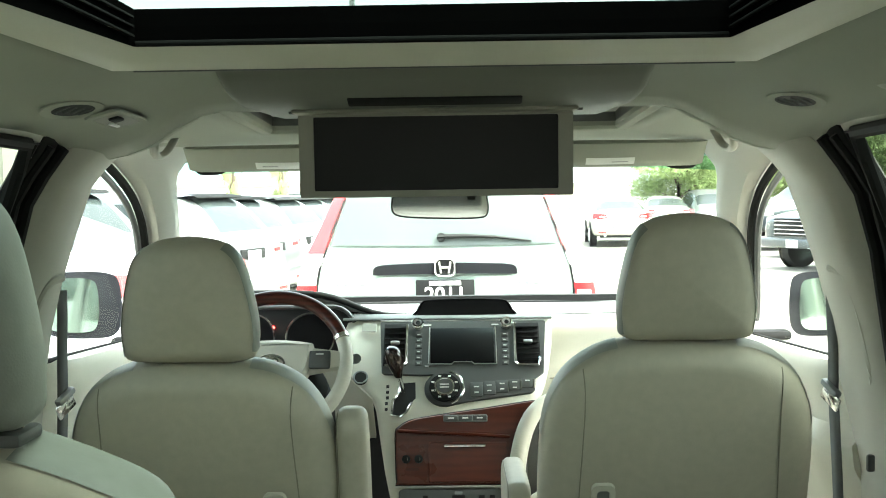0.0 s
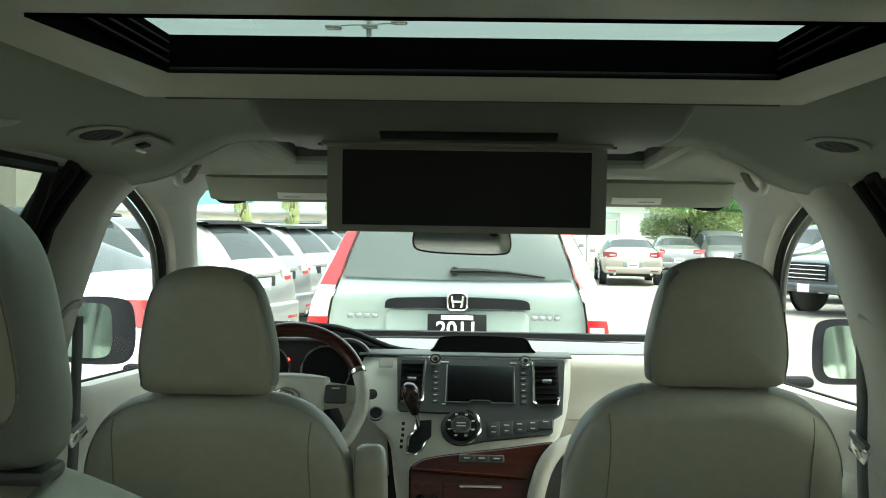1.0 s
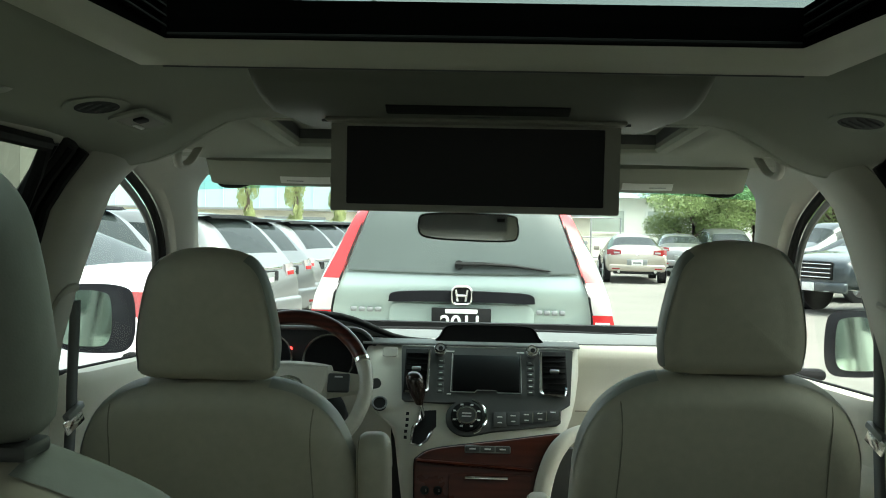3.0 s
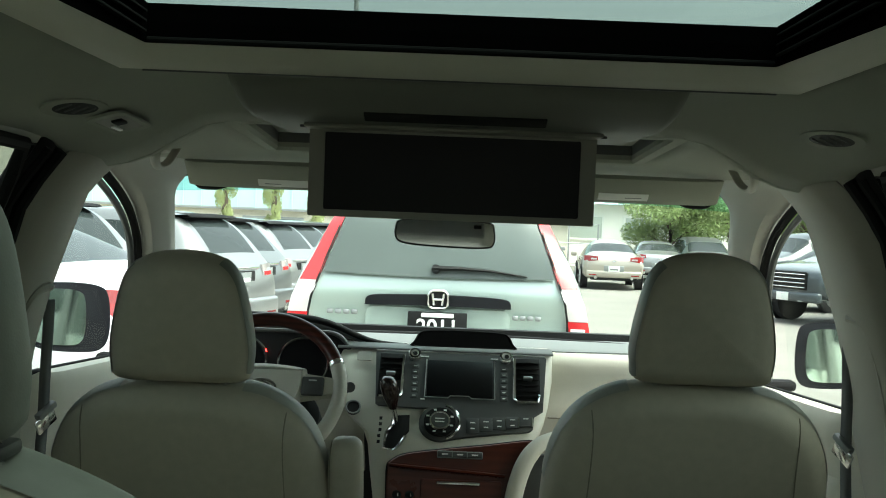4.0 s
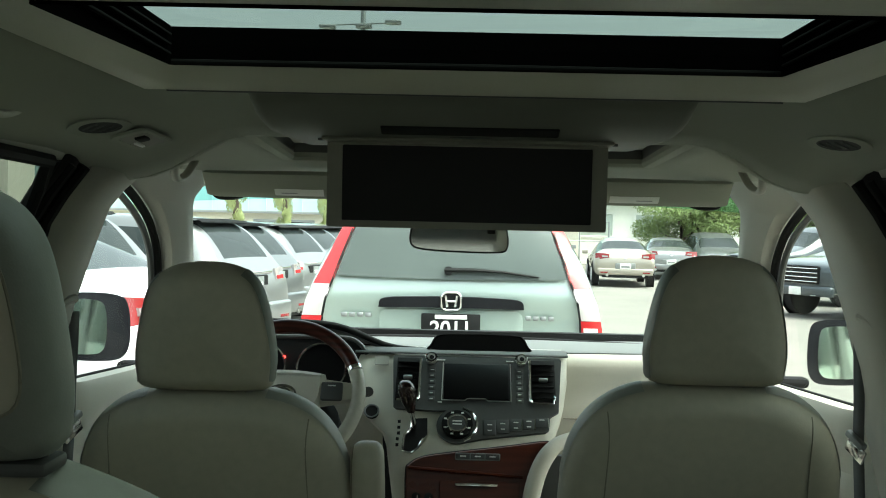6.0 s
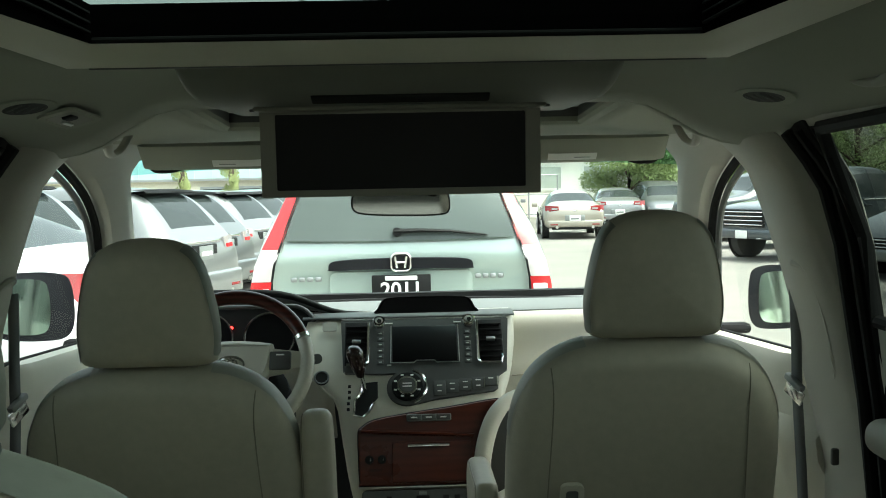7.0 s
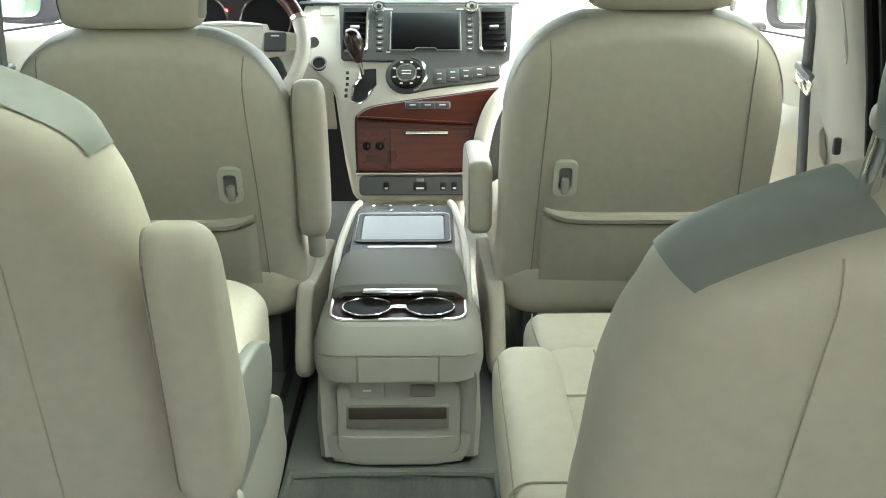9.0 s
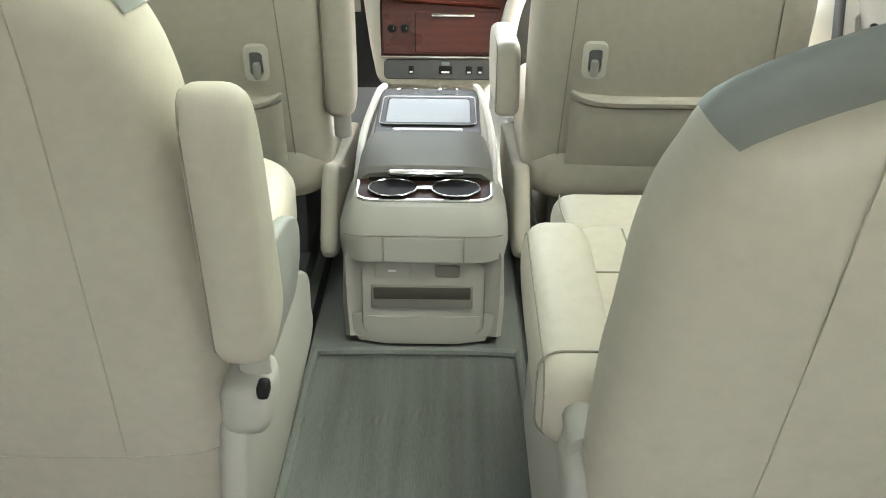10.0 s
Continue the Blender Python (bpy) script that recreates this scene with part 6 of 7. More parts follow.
def split(me, index):
    """The faces of one material number, as a bmesh."""
    bm = bmesh.new()
    bm.from_mesh(me)
    bmesh.ops.delete(bm, geom=[f for f in bm.faces if f.material_index != index], context="FACES")
    for f in bm.faces:
        f.material_index = 0
    return bm


def wheel_parts(car, x, y, r, s):
    w = part("wheel", tube([(x - s * 0.11, y, r), (x - s * 0.105, y, r), (x + s * 0.09, y, r), (x + s * 0.10, y, r)], [r * 0.8, r, r, r * 0.86], 28), TYRE, car, "black tyre on an alloy rim")
    part("rim", disc((x + s * 0.10, y, r), (s, 0, 0), r * 0.66, 0.02, 28, 0.004), ALLOY, w, "alloy rim")
    for k in range(5):
        a = 2 * math.pi * k / 5 + 0.3
        part("spoke", tube([(x + s * 0.115, y, r), (x + s * 0.112, y + r * 0.6 * math.cos(a), r + r * 0.6 * math.sin(a))], r * 0.07, 6), ALLOY, w)
    part("hub", disc((x + s * 0.118, y, r), (s, 0, 0), r * 0.14, 0.015, 16), SATIN, w)


KINDS = {
    # stations from tail to nose: y, z bottom, z belt, z roof, half width, half roof width; then glass stations
    "suv": dict(st=[(-2.35, 0.42, 0.72, 0.80, 0.80, 0.70), (-2.30, 0.34, 0.88, 0.98, 0.89, 0.72), (-2.22, 0.32, 1.02, 1.13, 0.92, 0.68), (-1.95, 0.30, 1.06, 1.46, 0.93, 0.62), (-1.72, 0.28, 1.05, 1.60, 0.93, 0.61), (-1.0, 0.26, 1.03, 1.66, 0.93, 0.62), (0.1, 0.25, 1.0, 1.65, 0.93, 0.61), (0.75, 0.26, 0.98, 1.50, 0.92, 0.58), (1.45, 0.27, 0.97, 1.08, 0.91, 0.70), (2.0, 0.30, 0.86, 0.95, 0.88, 0.66), (2.3, 0.34, 0.70, 0.78, 0.78, 0.60), (2.38, 0.40, 0.58, 0.64, 0.68, 0.55)],
                rear=(2, 4), side=(4, 7), front=(7, 8), wheels=(-1.38, 1.38), r=0.37, lamp=(0.84, 1.02, -2.27)),
    "sedan": dict(st=[(-2.38, 0.42, 0.66, 0.74, 0.72, 0.62), (-2.32, 0.34, 0.84, 0.94, 0.84, 0.70), (-2.15, 0.30, 0.93, 1.02, 0.89, 0.68), (-1.75, 0.28, 0.94, 1.07, 0.90, 0.66), (-1.05, 0.26, 0.93, 1.38, 0.91, 0.55), (-0.5, 0.25, 0.92, 1.44, 0.91, 0.56), (0.25, 0.25, 0.91, 1.42, 0.91, 0.56), (0.75, 0.26, 0.90, 1.28, 0.90, 0.56), (1.25, 0.27, 0.90, 1.00, 0.89, 0.66), (1.95, 0.30, 0.78, 0.86, 0.86, 0.64), (2.30, 0.36, 0.62, 0.70, 0.76, 0.58), (2.36, 0.42, 0.54, 0.60, 0.68, 0.52)],
                  rear=(3, 4), side=(4, 7), front=(7, 8), wheels=(-1.38, 1.38), r=0.33, lamp=(0.82, 0.97, -2.30)),
    "pickup": dict(st=[(-2.9, 0.55, 0.90, 0.95, 0.85, 0.80), (-2.85, 0.50, 1.05, 1.10, 0.95, 0.90), (-1.0, 0.45, 1.10, 1.15, 0.98, 0.92), (-0.85, 0.45, 1.20, 1.70, 0.98, 0.68), (-0.4, 0.42, 1.20, 1.88, 0.98, 0.68), (0.5, 0.42, 1.20, 1.90, 0.98, 0.68), (0.85, 0.42, 1.18, 1.78, 0.98, 0.68), (1.45, 0.44, 1.17, 1.27, 0.98, 0.80), (2.3, 0.48, 1.12, 1.20, 0.98, 0.80), (2.78, 0.52, 1.02, 1.10, 0.96, 0.80), (2.88, 0.56, 0.95, 1.0, 0.90, 0.78)],
                   rear=(3, 4), side=(3, 6), front=(6, 7), wheels=(-1.75, 1.9), r=0.42, lamp=(0.85, 1.05, -2.88)),
}


def car(kind, label, body_paint, at, turn, group="parked cars", plate_on=True, detail=True):
    """A parked car: smooth body, glass, wheels, lamps, bumper, mirrors. Its nose points along +y before it is turned."""
    k = KINDS[kind]
    c = thing("car" if kind != "pickup" else "pickup_truck", label, "car" if kind != "pickup" else "pickup truck", (0, 0, 0), group)
    bm = bmesh.new()
    rows = []
    for y, zb, zl, zr, w, wr in k["st"]:
        half = [(0.0, zb), (w * 0.82, zb), (w * 0.97, zb + 0.10), (w, zl - (zl - zb) * 0.40), (w * 0.965, zl), (wr + (w * 0.965 - wr) * 0.06, zr - (zr - zl) * 0.10), (wr * (0.88 if kind == "suv" else 0.72), zr), (0.0, zr + 0.012)]
        rows.append([bm.verts.new((x, y, z)) for x, z in half] + [bm.verts.new((-x, y, z)) for x, z in half[-2:0:-1]])
    n = len(rows[0])
    s0, s1 = k["side"]
    for i, (a, b) in enumerate(zip(rows, rows[1:])):
        for j in range(n):
            f = bm.faces.new((a[j], a[(j + 1) % n], b[(j + 1) % n], b[j]))
            upper = j in (4, 9)
            top = j in (5, 6, 7, 8)
            if upper and s0 <= i < s1:
                f.material_index = 1
            elif (top if kind != "suv" else j in (6, 7)) and k["rear"][0] <= i < k["rear"][1]:
                f.material_index = 2
            elif top and k["front"][0] <= i < k["front"][1]:
                f.material_index = 3
            elif upper and (k["rear"][0] <= i < k["rear"][1]) and kind == "sedan":
                f.material_index = 1
    bm.faces.new(rows[0][::-1])
    bm.faces.new(rows[-1])
    me = smooth_cage(bm, 2)
    part("body", split(me, 0), body_paint, c, "painted body")
    part("side_glass", split(me, 1), CARGLASS, c, "dark side windows")
    part("rear_window", split(me, 2), CARGLASS, c, "dark rear window")
    part("windscreen", split(me, 3), CARGLASS, c, "dark windscreen")
    bpy.data.meshes.remove(me)
    st = k["st"]
    tail, nose = st[0][0], st[-1][0]
    wt = st[1][4]
    for s in (-1, 1):
        for y in k["wheels"]:
            wheel_parts(c, s * (st[5][4] - 0.10), y, k["r"], s)
            part("wheel_arch", ring((s * (st[5][4] - 0.015), y, k["r"] * 1.02), (s, 0, 0), k["r"] * 1.10, 0.035, 32, 0.5), MATTE_BLACK, c, "black wheel arch edge")
        z0, z1, _ = k["lamp"]
        part("tail_lamp", loft([[(s * (wt * 0.55), tail + 0.02, z0 + 0.04), (s * (wt * 0.55), tail + 0.04, z1), (s * (wt * 0.55), tail + 0.14, z1), (s * (wt * 0.55), tail + 0.14, z0 + 0.04)],
                                [(s * (wt * 0.86), tail + 0.045, z0), (s * (wt * 0.86), tail + 0.085, z1 + 0.02), (s * (wt * 0.86), tail + 0.2, z1 + 0.02), (s * (wt * 0.86), tail + 0.2, z0)],
                                [(s * (wt + 0.015), tail + 0.16, z0 + 0.02), (s * (wt + 0.015), tail + 0.20, z1 + 0.02), (s * (wt + 0.01), tail + 0.30, z1), (s * (wt + 0.01), tail + 0.27, z0 + 0.05)]]), TAIL_DEEP if kind != "suv" else CLEARLENS, c, "red tail lamp" if kind != "suv" else "clear and red tail lamp")
        part("lamp_lens", loft([[(s * (wt * 0.60), tail + 0.012, z0 + 0.055), (s * (wt * 0.60), tail + 0.016, z0 + 0.10), (s * (wt * 0.80), tail + 0.04, z0 + 0.105), (s * (wt * 0.80), tail + 0.036, z0 + 0.055)],
                                [(s * (wt * 0.60), tail + 0.05, z0 + 0.055), (s * (wt * 0.60), tail + 0.05, z0 + 0.10), (s * (wt * 0.80), tail + 0.07, z0 + 0.105), (s * (wt * 0.80), tail + 0.07, z0 + 0.055)]]), CLEARLENS if kind != "suv" else TAIL, c)
        wn = st[-2][4]
        zn = st[-2][2]
        part("head_lamp", loft([[(s * wn * 0.62, nose - 0.06, zn - 0.10), (s * wn * 0.62, nose - 0.10, zn + 0.02), (s * wn * 0.62, nose - 0.25, zn + 0.02), (s * wn * 0.62, nose - 0.25, zn - 0.10)],
                                [(s * (wn + 0.02), nose - 0.16, zn - 0.08), (s * (wn + 0.02), nose - 0.18, zn + 0.05), (s * (wn + 0.03), nose - 0.40, zn + 0.06), (s * (wn + 0.03), nose - 0.36, zn - 0.06)]]), CLEARLENS, c, "clear head lamp")
        ym = st[k["front"][0]][0] + 0.15
        part("door_mirror", slab((0.18, 0.09, 0.13), (s * (st[5][4] + 0.10), ym, st[6][2] + 0.04), 0.03), body_paint, c, "painted door mirror")
        part("sill", slab((0.05, k["wheels"][1] - k["wheels"][0] - 2 * k["r"] - 0.1, 0.10), (s * (st[5][4] * 0.95), 0, st[5][1] + 0.02), 0.02), MATTE_BLACK, c)
        for yd in (st[5][0] + 0.1, st[6][0] + 0.55):
            part("door_gap", tube([(s * (st[5][4] * 0.985), yd, st[5][1] + 0.16), (s * (st[5][4] + 0.004), yd, 0.65), (s * (st[5][4] * 0.972), yd, st[5][2] - 0.01)], 0.006, 5), MATTE_BLACK, c)
            part("door_handle", slab((0.03, 0.17, 0.03), (s * (st[5][4] * 0.99), yd - 0.2, st[5][2] - 0.12), 0.01), body_paint if kind != "suv" else SATIN, c)
        part("belt_trim", tube([(s * (st[5][4] * 0.965), st[s0][0] + 0.1, st[s0 + 1][2] + 0.0), (s * (st[5][4] * 0.967), st[s1 - 1][0], st[s1 - 1][2] + 0.0)], 0.012, 6), SATIN, c, "bright belt moulding")
        part("exhaust", disc((s * wt * 0.62, tail + 0.02, st[0][1] - 0.06), (0, -1, 0), 0.04, 0.10, 16), SATIN, c)
    part("rear_bumper", slab((wt * 1.9, 0.10, 0.20 if kind == "sedan" else 0.30), (0, tail + 0.02, st[0][1] + (0.04 if kind == "sedan" else 0.06)), 0.045, seg=3), body_paint if kind != "pickup" else DARK, c, "rear bumper")
    part("bumper_valance", slab((wt * 1.6, 0.06, 0.10), (0, tail + 0.03, st[0][1] - 0.08), 0.02), MATTE_BLACK, c)
    for s in (-1, 1):
        part("reflector", slab((0.22, 0.012, 0.035), (s * wt * 0.72, tail - 0.028, st[0][1] + 0.02), 0.004), TAIL_DEEP, c)
    zp = st[0][2] - 0.04 if kind != "suv" else 0.86
    yp = tail if kind != "suv" else tail + 0.035
    part("plate_recess", slab((0.58, 0.05, 0.19), (0, yp + 0.005, zp), 0.02), GREYP if kind != "suv" else MATTE_BLACK, c)
    plate_o = part("number_plate", slab((0.32, 0.012, 0.16), (0, yp - 0.026, zp), 0.006), WHITEMARK if kind != "suv" else GREYP, c, "plain pale plate" if kind != "suv" else "dark dealer plate")
    part("plate_bar", slab((0.24, 0.004, 0.05), (0, yp - 0.034, zp - 0.01)), GREYP if kind != "suv" else WHITEMARK, plate_o)
    if kind == "suv":
        part("tail_garnish", slab((0.80, 0.03, 0.035), (0, yp + 0.01, zp + 0.125), 0.01), CHROME, c, "chrome tailgate bar")
        part("rear_wiper", tube([(0.02, tail + 0.20, 1.085), (0.30, tail + 0.17, 1.10), (0.50, tail + 0.20, 1.13)], [0.020, 0.014, 0.008], 6), MATTE_BLACK, c, "black rear wiper")
    part("tail_badge", slab((0.10, 0.014, 0.05), (0, tail + 0.03, st[1][2] + 0.0), 0.02), CHROME, c)
    # front end
    part("grille", slab((0.9 if kind != "pickup" else 1.15, 0.05, 0.22 if kind != "pickup" else 0.36), (0, nose - 0.02, st[-1][2] - 0.02 - (0.06 if kind == "pickup" else 0)), 0.04), MATTE_BLACK, c, "dark grille")
    for q in range(4):
        part("grille_bar", slab((0.84 if kind != "pickup" else 1.08, 0.03, 0.022), (0, nose + 0.015, st[-1][2] + (0.06 if kind != "pickup" else 0.05) - (0.055 if kind != "pickup" else 0.085) * q), 0.008), CHROME, c, "chrome grille bar")
    part("front_bumper", slab((wt * 1.95, 0.14, 0.20), (0, nose - 0.02, st[-1][1] + 0.0), 0.05, seg=3), body_paint, c, "front bumper")
    if kind == "suv":
        sp = k["st"][4]
        part("spoiler", loft([[(s * x, sp[0] - 0.02 - d, sp[3] - 0.01 + dz) for s, x in ((-1, 0.54), (-1, 0.3), (1, 0.3), (1, 0.54))] for d, dz in ((-0.16, 0.025), (0.13, 0.005), (0.17, -0.02), (0.10, -0.030), (-0.16, -0.02))], True, True), MATTE_BLACK, c, "dark roof spoiler")
    if kind == "pickup":
        part("tow_loop", ring((-0.5, nose + 0.06, 0.48), (0, 0, 1), 0.05, 0.012, 16), STEEL, c)
        part("plate_front", slab((0.32, 0.02, 0.16), (0, nose + 0.06, 0.55), 0.005), WHITEMARK, c)
    c.location = (at[0], at[1], lot(at[1]))
    c.rotation_euler = (0, 0, radians(turn))
    return c


def rebuilt(ob, at, turn, label=""):
    d = copy_thing(ob, pose(at[0], at[1], lot(at[1]), 0, 0, turn))
    if label:
        tagged(d, label)
    return d


# row of cars whose tails face the aisle
ROW = 72
white_sedan = car("sedan", "white sedan parked at an angle with its tail to the aisle", PAINT_WHITE, (-3.92, 7.6), ROW)
grey_suv = car("suv", "silver grey sport utility car with a roof spoiler", PAINT_SILVER, (-5.5, 10.8), ROW)
dark_suv = car("suv", "pale grey sport utility car with a roof spoiler", PAINT_PALE, (-4.75, 15.5), ROW)
silver_sedan = car("sedan", "silver sedan with dark glass parked beside the van", PAINT_SILVER, (8.3, 6.6), 100)
for k, y in enumerate((13.2, 18.3, 21.1, 23.9, 26.7)):
    rebuilt(dark_suv if k in (2, 4) else grey_suv, (-4.62 + 0.03 * k, y), ROW)
rebuilt(white_sedan, (-4.6, 29.8), ROW, "white sedan parked far down the row")
# far side of the aisle
car("sedan", "champagne sedan standing in the far aisle", PAINT_GOLD, (4.95, 33.0), -4)
rebuilt(silver_sedan, (7.35, 38.0), -6, "silver sedan parked before the fence")
rebuilt(dark_suv, (9.2, 38.6), 176, "pale grey sport utility car parked before the trees")
rebuilt(grey_suv, (3.0, 38.0), 176, "silver sport utility car parked by the fence")
# row facing the aisle on the other side
truck = car("pickup", "dark blue-grey pickup truck with a chrome grille", PAINT_BLUE, (9.3, 22.4), 116)
rebuilt(dark_suv, (9.9, 26.0), 112, "pale grey sport utility car facing the aisle")
rebuilt(truck, (10.3, 29.6), 110)
rebuilt(grey_suv, (9.6, 17.2), 106, "silver sport utility car facing the aisle")
rebuilt(truck, (9.5, 13.8), 104)
rebuilt(dark_suv, (8.9, 10.2), 102, "pale grey sport utility car facing the aisle")
rebuilt(dark_suv, (7.6, 3.0), 100, "pale grey sport utility car parked beside the van")

# ---------------------------------------------------------------- the green crossover straight ahead
CX, CY = -0.055, 6.30
cross = thing("crossover_car", "pale green crossover parked tail-on with red tail lamps", "car", (0, 0, 0))
st = [(0.06, 0.46, 0.80, 0.90, 0.80, 0.74), (0.0, 0.40, 0.92, 1.00, 0.885, 0.80), (0.02, 0.36, 1.08, 1.13, 0.90, 0.74), (0.20, 0.32, 1.12, 1.52, 0.905, 0.635), (0.38, 0.30, 1.10, 1.64, 0.905, 0.62), (1.2, 0.28, 1.08, 1.69, 0.905, 0.63), (2.3, 0.28, 1.05, 1.68, 0.905, 0.62), (3.0, 0.28, 1.02, 1.50, 0.90, 0.60), (3.6, 0.3, 1.0, 1.10, 0.88, 0.68), (4.3, 0.34, 0.86, 0.94, 0.84, 0.64), (4.5, 0.42, 0.66, 0.72, 0.70, 0.55)]
bm = bmesh.new()
rows = []
for y, zb, zl, zr, w, wr in st:
    half = [(0.0, zb), (w * 0.85, zb), (w * 0.98, zb + 0.10), (w, zl - (zl - zb) * 0.35), (w * 0.97, zl), (wr + (w * 0.97 - wr) * 0.06, zr - (zr - zl) * 0.08), (wr * 0.75, zr), (0.0, zr + 0.01)]
    rows.append([bm.verts.new((x, y, z)) for x, z in half] + [bm.verts.new((-x, y, z)) for x, z in half[-2:0:-1]])
n = len(rows[0])
for i, (a, b) in enumerate(zip(rows, rows[1:])):
    for j in range(n):
        f = bm.faces.new((a[j], a[(j + 1) % n], b[(j + 1) % n], b[j]))
        if j in (4, 9) and 3 <= i < 7:
            f.material_index = 1
        elif j in (5, 6, 7, 8) and 2 <= i < 3:
            f.material_index = 2
        elif j in (5, 6, 7, 8) and 7 <= i < 8:
            f.material_index = 1
bm.faces.new(rows[0][::-1])
bm.faces.new(rows[-1])
me = smooth_cage(bm, 3)
from mathutils.bvhtree import BVHTree
hull = bmesh.new()
hull.from_mesh(me)
hull_tree = BVHTree.FromBMesh(hull)
hull.free()
part("body", join(split(me, 0), split(me, 2)), PAINT_GREEN, cross, "pale green painted body")
part("side_glass", split(me, 1), CARGLASS, cross, "dark side windows")
bpy.data.meshes.remove(me)


def tail_y(x, z):
    """The tail's depth at a place."""
    for shrink in (1.0, 0.97, 0.93, 0.88, 0.8):
        hit = hull_tree.ray_cast(Vector((x * shrink, -2, z)), Vector((0, 1, 0)))
        if hit[0] is not None and hit[0].y < 0.8:
            return hit[0].y
    return 0.3


def tp(x, z, out=0.0):
    return (x, tail_y(x, z) - out, z)


def tail_panel(outline, out, thick):
    """A panel laid on the tail, over an outline in x and z."""
    o = [Vector((x, z, 0)) for x, z in outline]
    bmx = bmesh.new()
    front = [bmx.verts.new(tp(p.x, p.y, out + thick)) for p in o]
    rear = [bmx.verts.new(tp(p.x, p.y, out - 0.02)) for p in o]
    m = len(o)
    for i in range(m):
        bmx.faces.new((front[i], front[(i + 1) % m], rear[(i + 1) % m], rear[i]))
    bmx.faces.new(front)
    bmx.faces.new(rear[::-1])
    bmesh.ops.triangulate(bmx, faces=[f for f in bmx.faces if len(f.verts) > 4])
    return bmx


part("rear_window", grid(lambda u, z: tp(u * lerp([(1.10, 0.70), (1.25, 0.655), (1.47, 0.58), (1.56, 0.55)], z), z - 0.012 * (1 - u * u) * (z < 1.2), 0.032), [-1 + k / 10 for k in range(21)], [1.145, 1.18, 1.24, 1.30, 1.38, 1.46, 1.53, 1.56]), REARPANE, cross, "opaque tailgate glass greyed for the light through it")
lid_w = lambda z: lerp([(0.70, 0.775), (0.95, 0.765), (1.10, 0.715), (1.25, 0.665), (1.47, 0.59), (1.60, 0.555)], z)
out_w = lambda z: lerp([(0.70, 0.905), (0.85, 0.90), (1.0, 0.87), (1.10, 0.825), (1.25, 0.755), (1.47, 0.665), (1.60, 0.62)], z)
for s in (-1, 1):
    def column(z0, z1, nz, out):
        return loft([[(s * lid_w(z), tp(lid_w(z), z, out)[1], z), (s * (lid_w(z) + out_w(z)) / 2, tp((lid_w(z) + out_w(z)) / 2, z, out)[1], z), (s * out_w(z), tp(out_w(z) * 0.97, z, out)[1] + 0.01, z), (s * (out_w(z) + 0.012), tp(out_w(z) * 0.97, z, out)[1] + 0.2, z), (s * (lid_w(z)), tp(lid_w(z), z, out)[1] + 0.15, z)]
                     for z in (z0 + (z1 - z0) * k / nz for k in range(nz + 1))])
    part("tail_lamp", column(1.095, 1.60, 10, 0.035), TAIL, cross, "tall red tail lamp")
    part("lamp_lens", column(0.905, 1.093, 4, 0.034), BRIGHTLENS, cross, "clear lamp section")
    part("tail_lamp", column(0.76, 0.903, 3, 0.036), TAIL, cross, "red lower lamp")
    rv_lens = [(s * (lid_w(z) + (out_w(z) - lid_w(z)) * f), tp(lid_w(z) + (out_w(z) - lid_w(z)) * f, z, 0.040)[1], z) for z, f in ((0.805, 0.16), (0.805, 0.80), (0.862, 0.80), (0.862, 0.16))]
    part("lamp_lens", loft([rv_lens, [(x, y + 0.02, z) for x, y, z in rv_lens]]), WHITEMARK, cross, "white reversing lamp")
    part("tailgate_gap", tube([(s * (lid_w(z) + 0.004), tp(lid_w(z), z, 0.030)[1], z) for z in (0.62, 0.75, 0.9, 1.0, 1.1, 1.25, 1.4, 1.55)], 0.008, 6), MATTE_BLACK, cross)
    for y in (0.85, 3.55):
        wheel_parts(cross, s * 0.80, y, 0.36, s)
    part("door_mirror", slab((0.2, 0.10, 0.15), (s * 1.0, 3.0, 1.08), 0.03), PAINT_GREEN, cross)
garnish = [(p.x, p.y) for p in spline([(-0.43, 0.975, 0), (-0.40, 1.018, 0), (-0.2, 1.030, 0), (0, 1.033, 0), (0.2, 1.030, 0), (0.40, 1.018, 0), (0.43, 0.975, 0), (0.41, 0.962, 0), (0.2, 0.966, 0), (-0.2, 0.966, 0), (-0.41, 0.962, 0)], 60, True)]
part("handle_garnish", tail_panel(garnish, 0.02, 0.03), MIRROR_SHELL, cross, "grey tailgate handle garnish")
bz = [(p[0] * 0.058, 1.008 + p[1] * 0.056) for p in rounded(2, 1.9, 0.6, 5)]
badge = part("tail_badge", tail_panel(bz, 0.055, 0.012), MATTE_BLACK, cross, "dark badge plate")
ring_pts = [Vector(tp(x, z, 0.072)) for x, z in bz]
part("badge_rim", tube(ring_pts, 0.007, 6, True), CHROME, badge, "chrome badge rim")
for s in (-1, 1):
    part("badge_bar", tube([tp(s * 0.034, 1.044, 0.072), tp(s * 0.022, 0.974, 0.072)], 0.0075, 6), CHROME, badge)
part("plate_recess", tail_panel([(x, z + 0.80) for x, z in rounded(0.86, 0.30, 0.05, 5)], 0.012, 0.004), PAINT_GREEN, cross, "recessed plate surround")
part("badge_bar", tube([tp(-0.026, 1.008, 0.072), tp(0.026, 1.008, 0.072)], 0.0065, 6), CHROME, badge)
placard = part("dealer_placard", slab((0.35, 0.014, 0.165), (0, -0.055, 0.852), 0.006), MATTE_BLACK, cross, "black placard with white year digits and bar")
part("placard_bar", slab((0.19, 0.006, 0.026), (0.0, -0.064, 0.915), 0.004), WHITEMARK, placard)
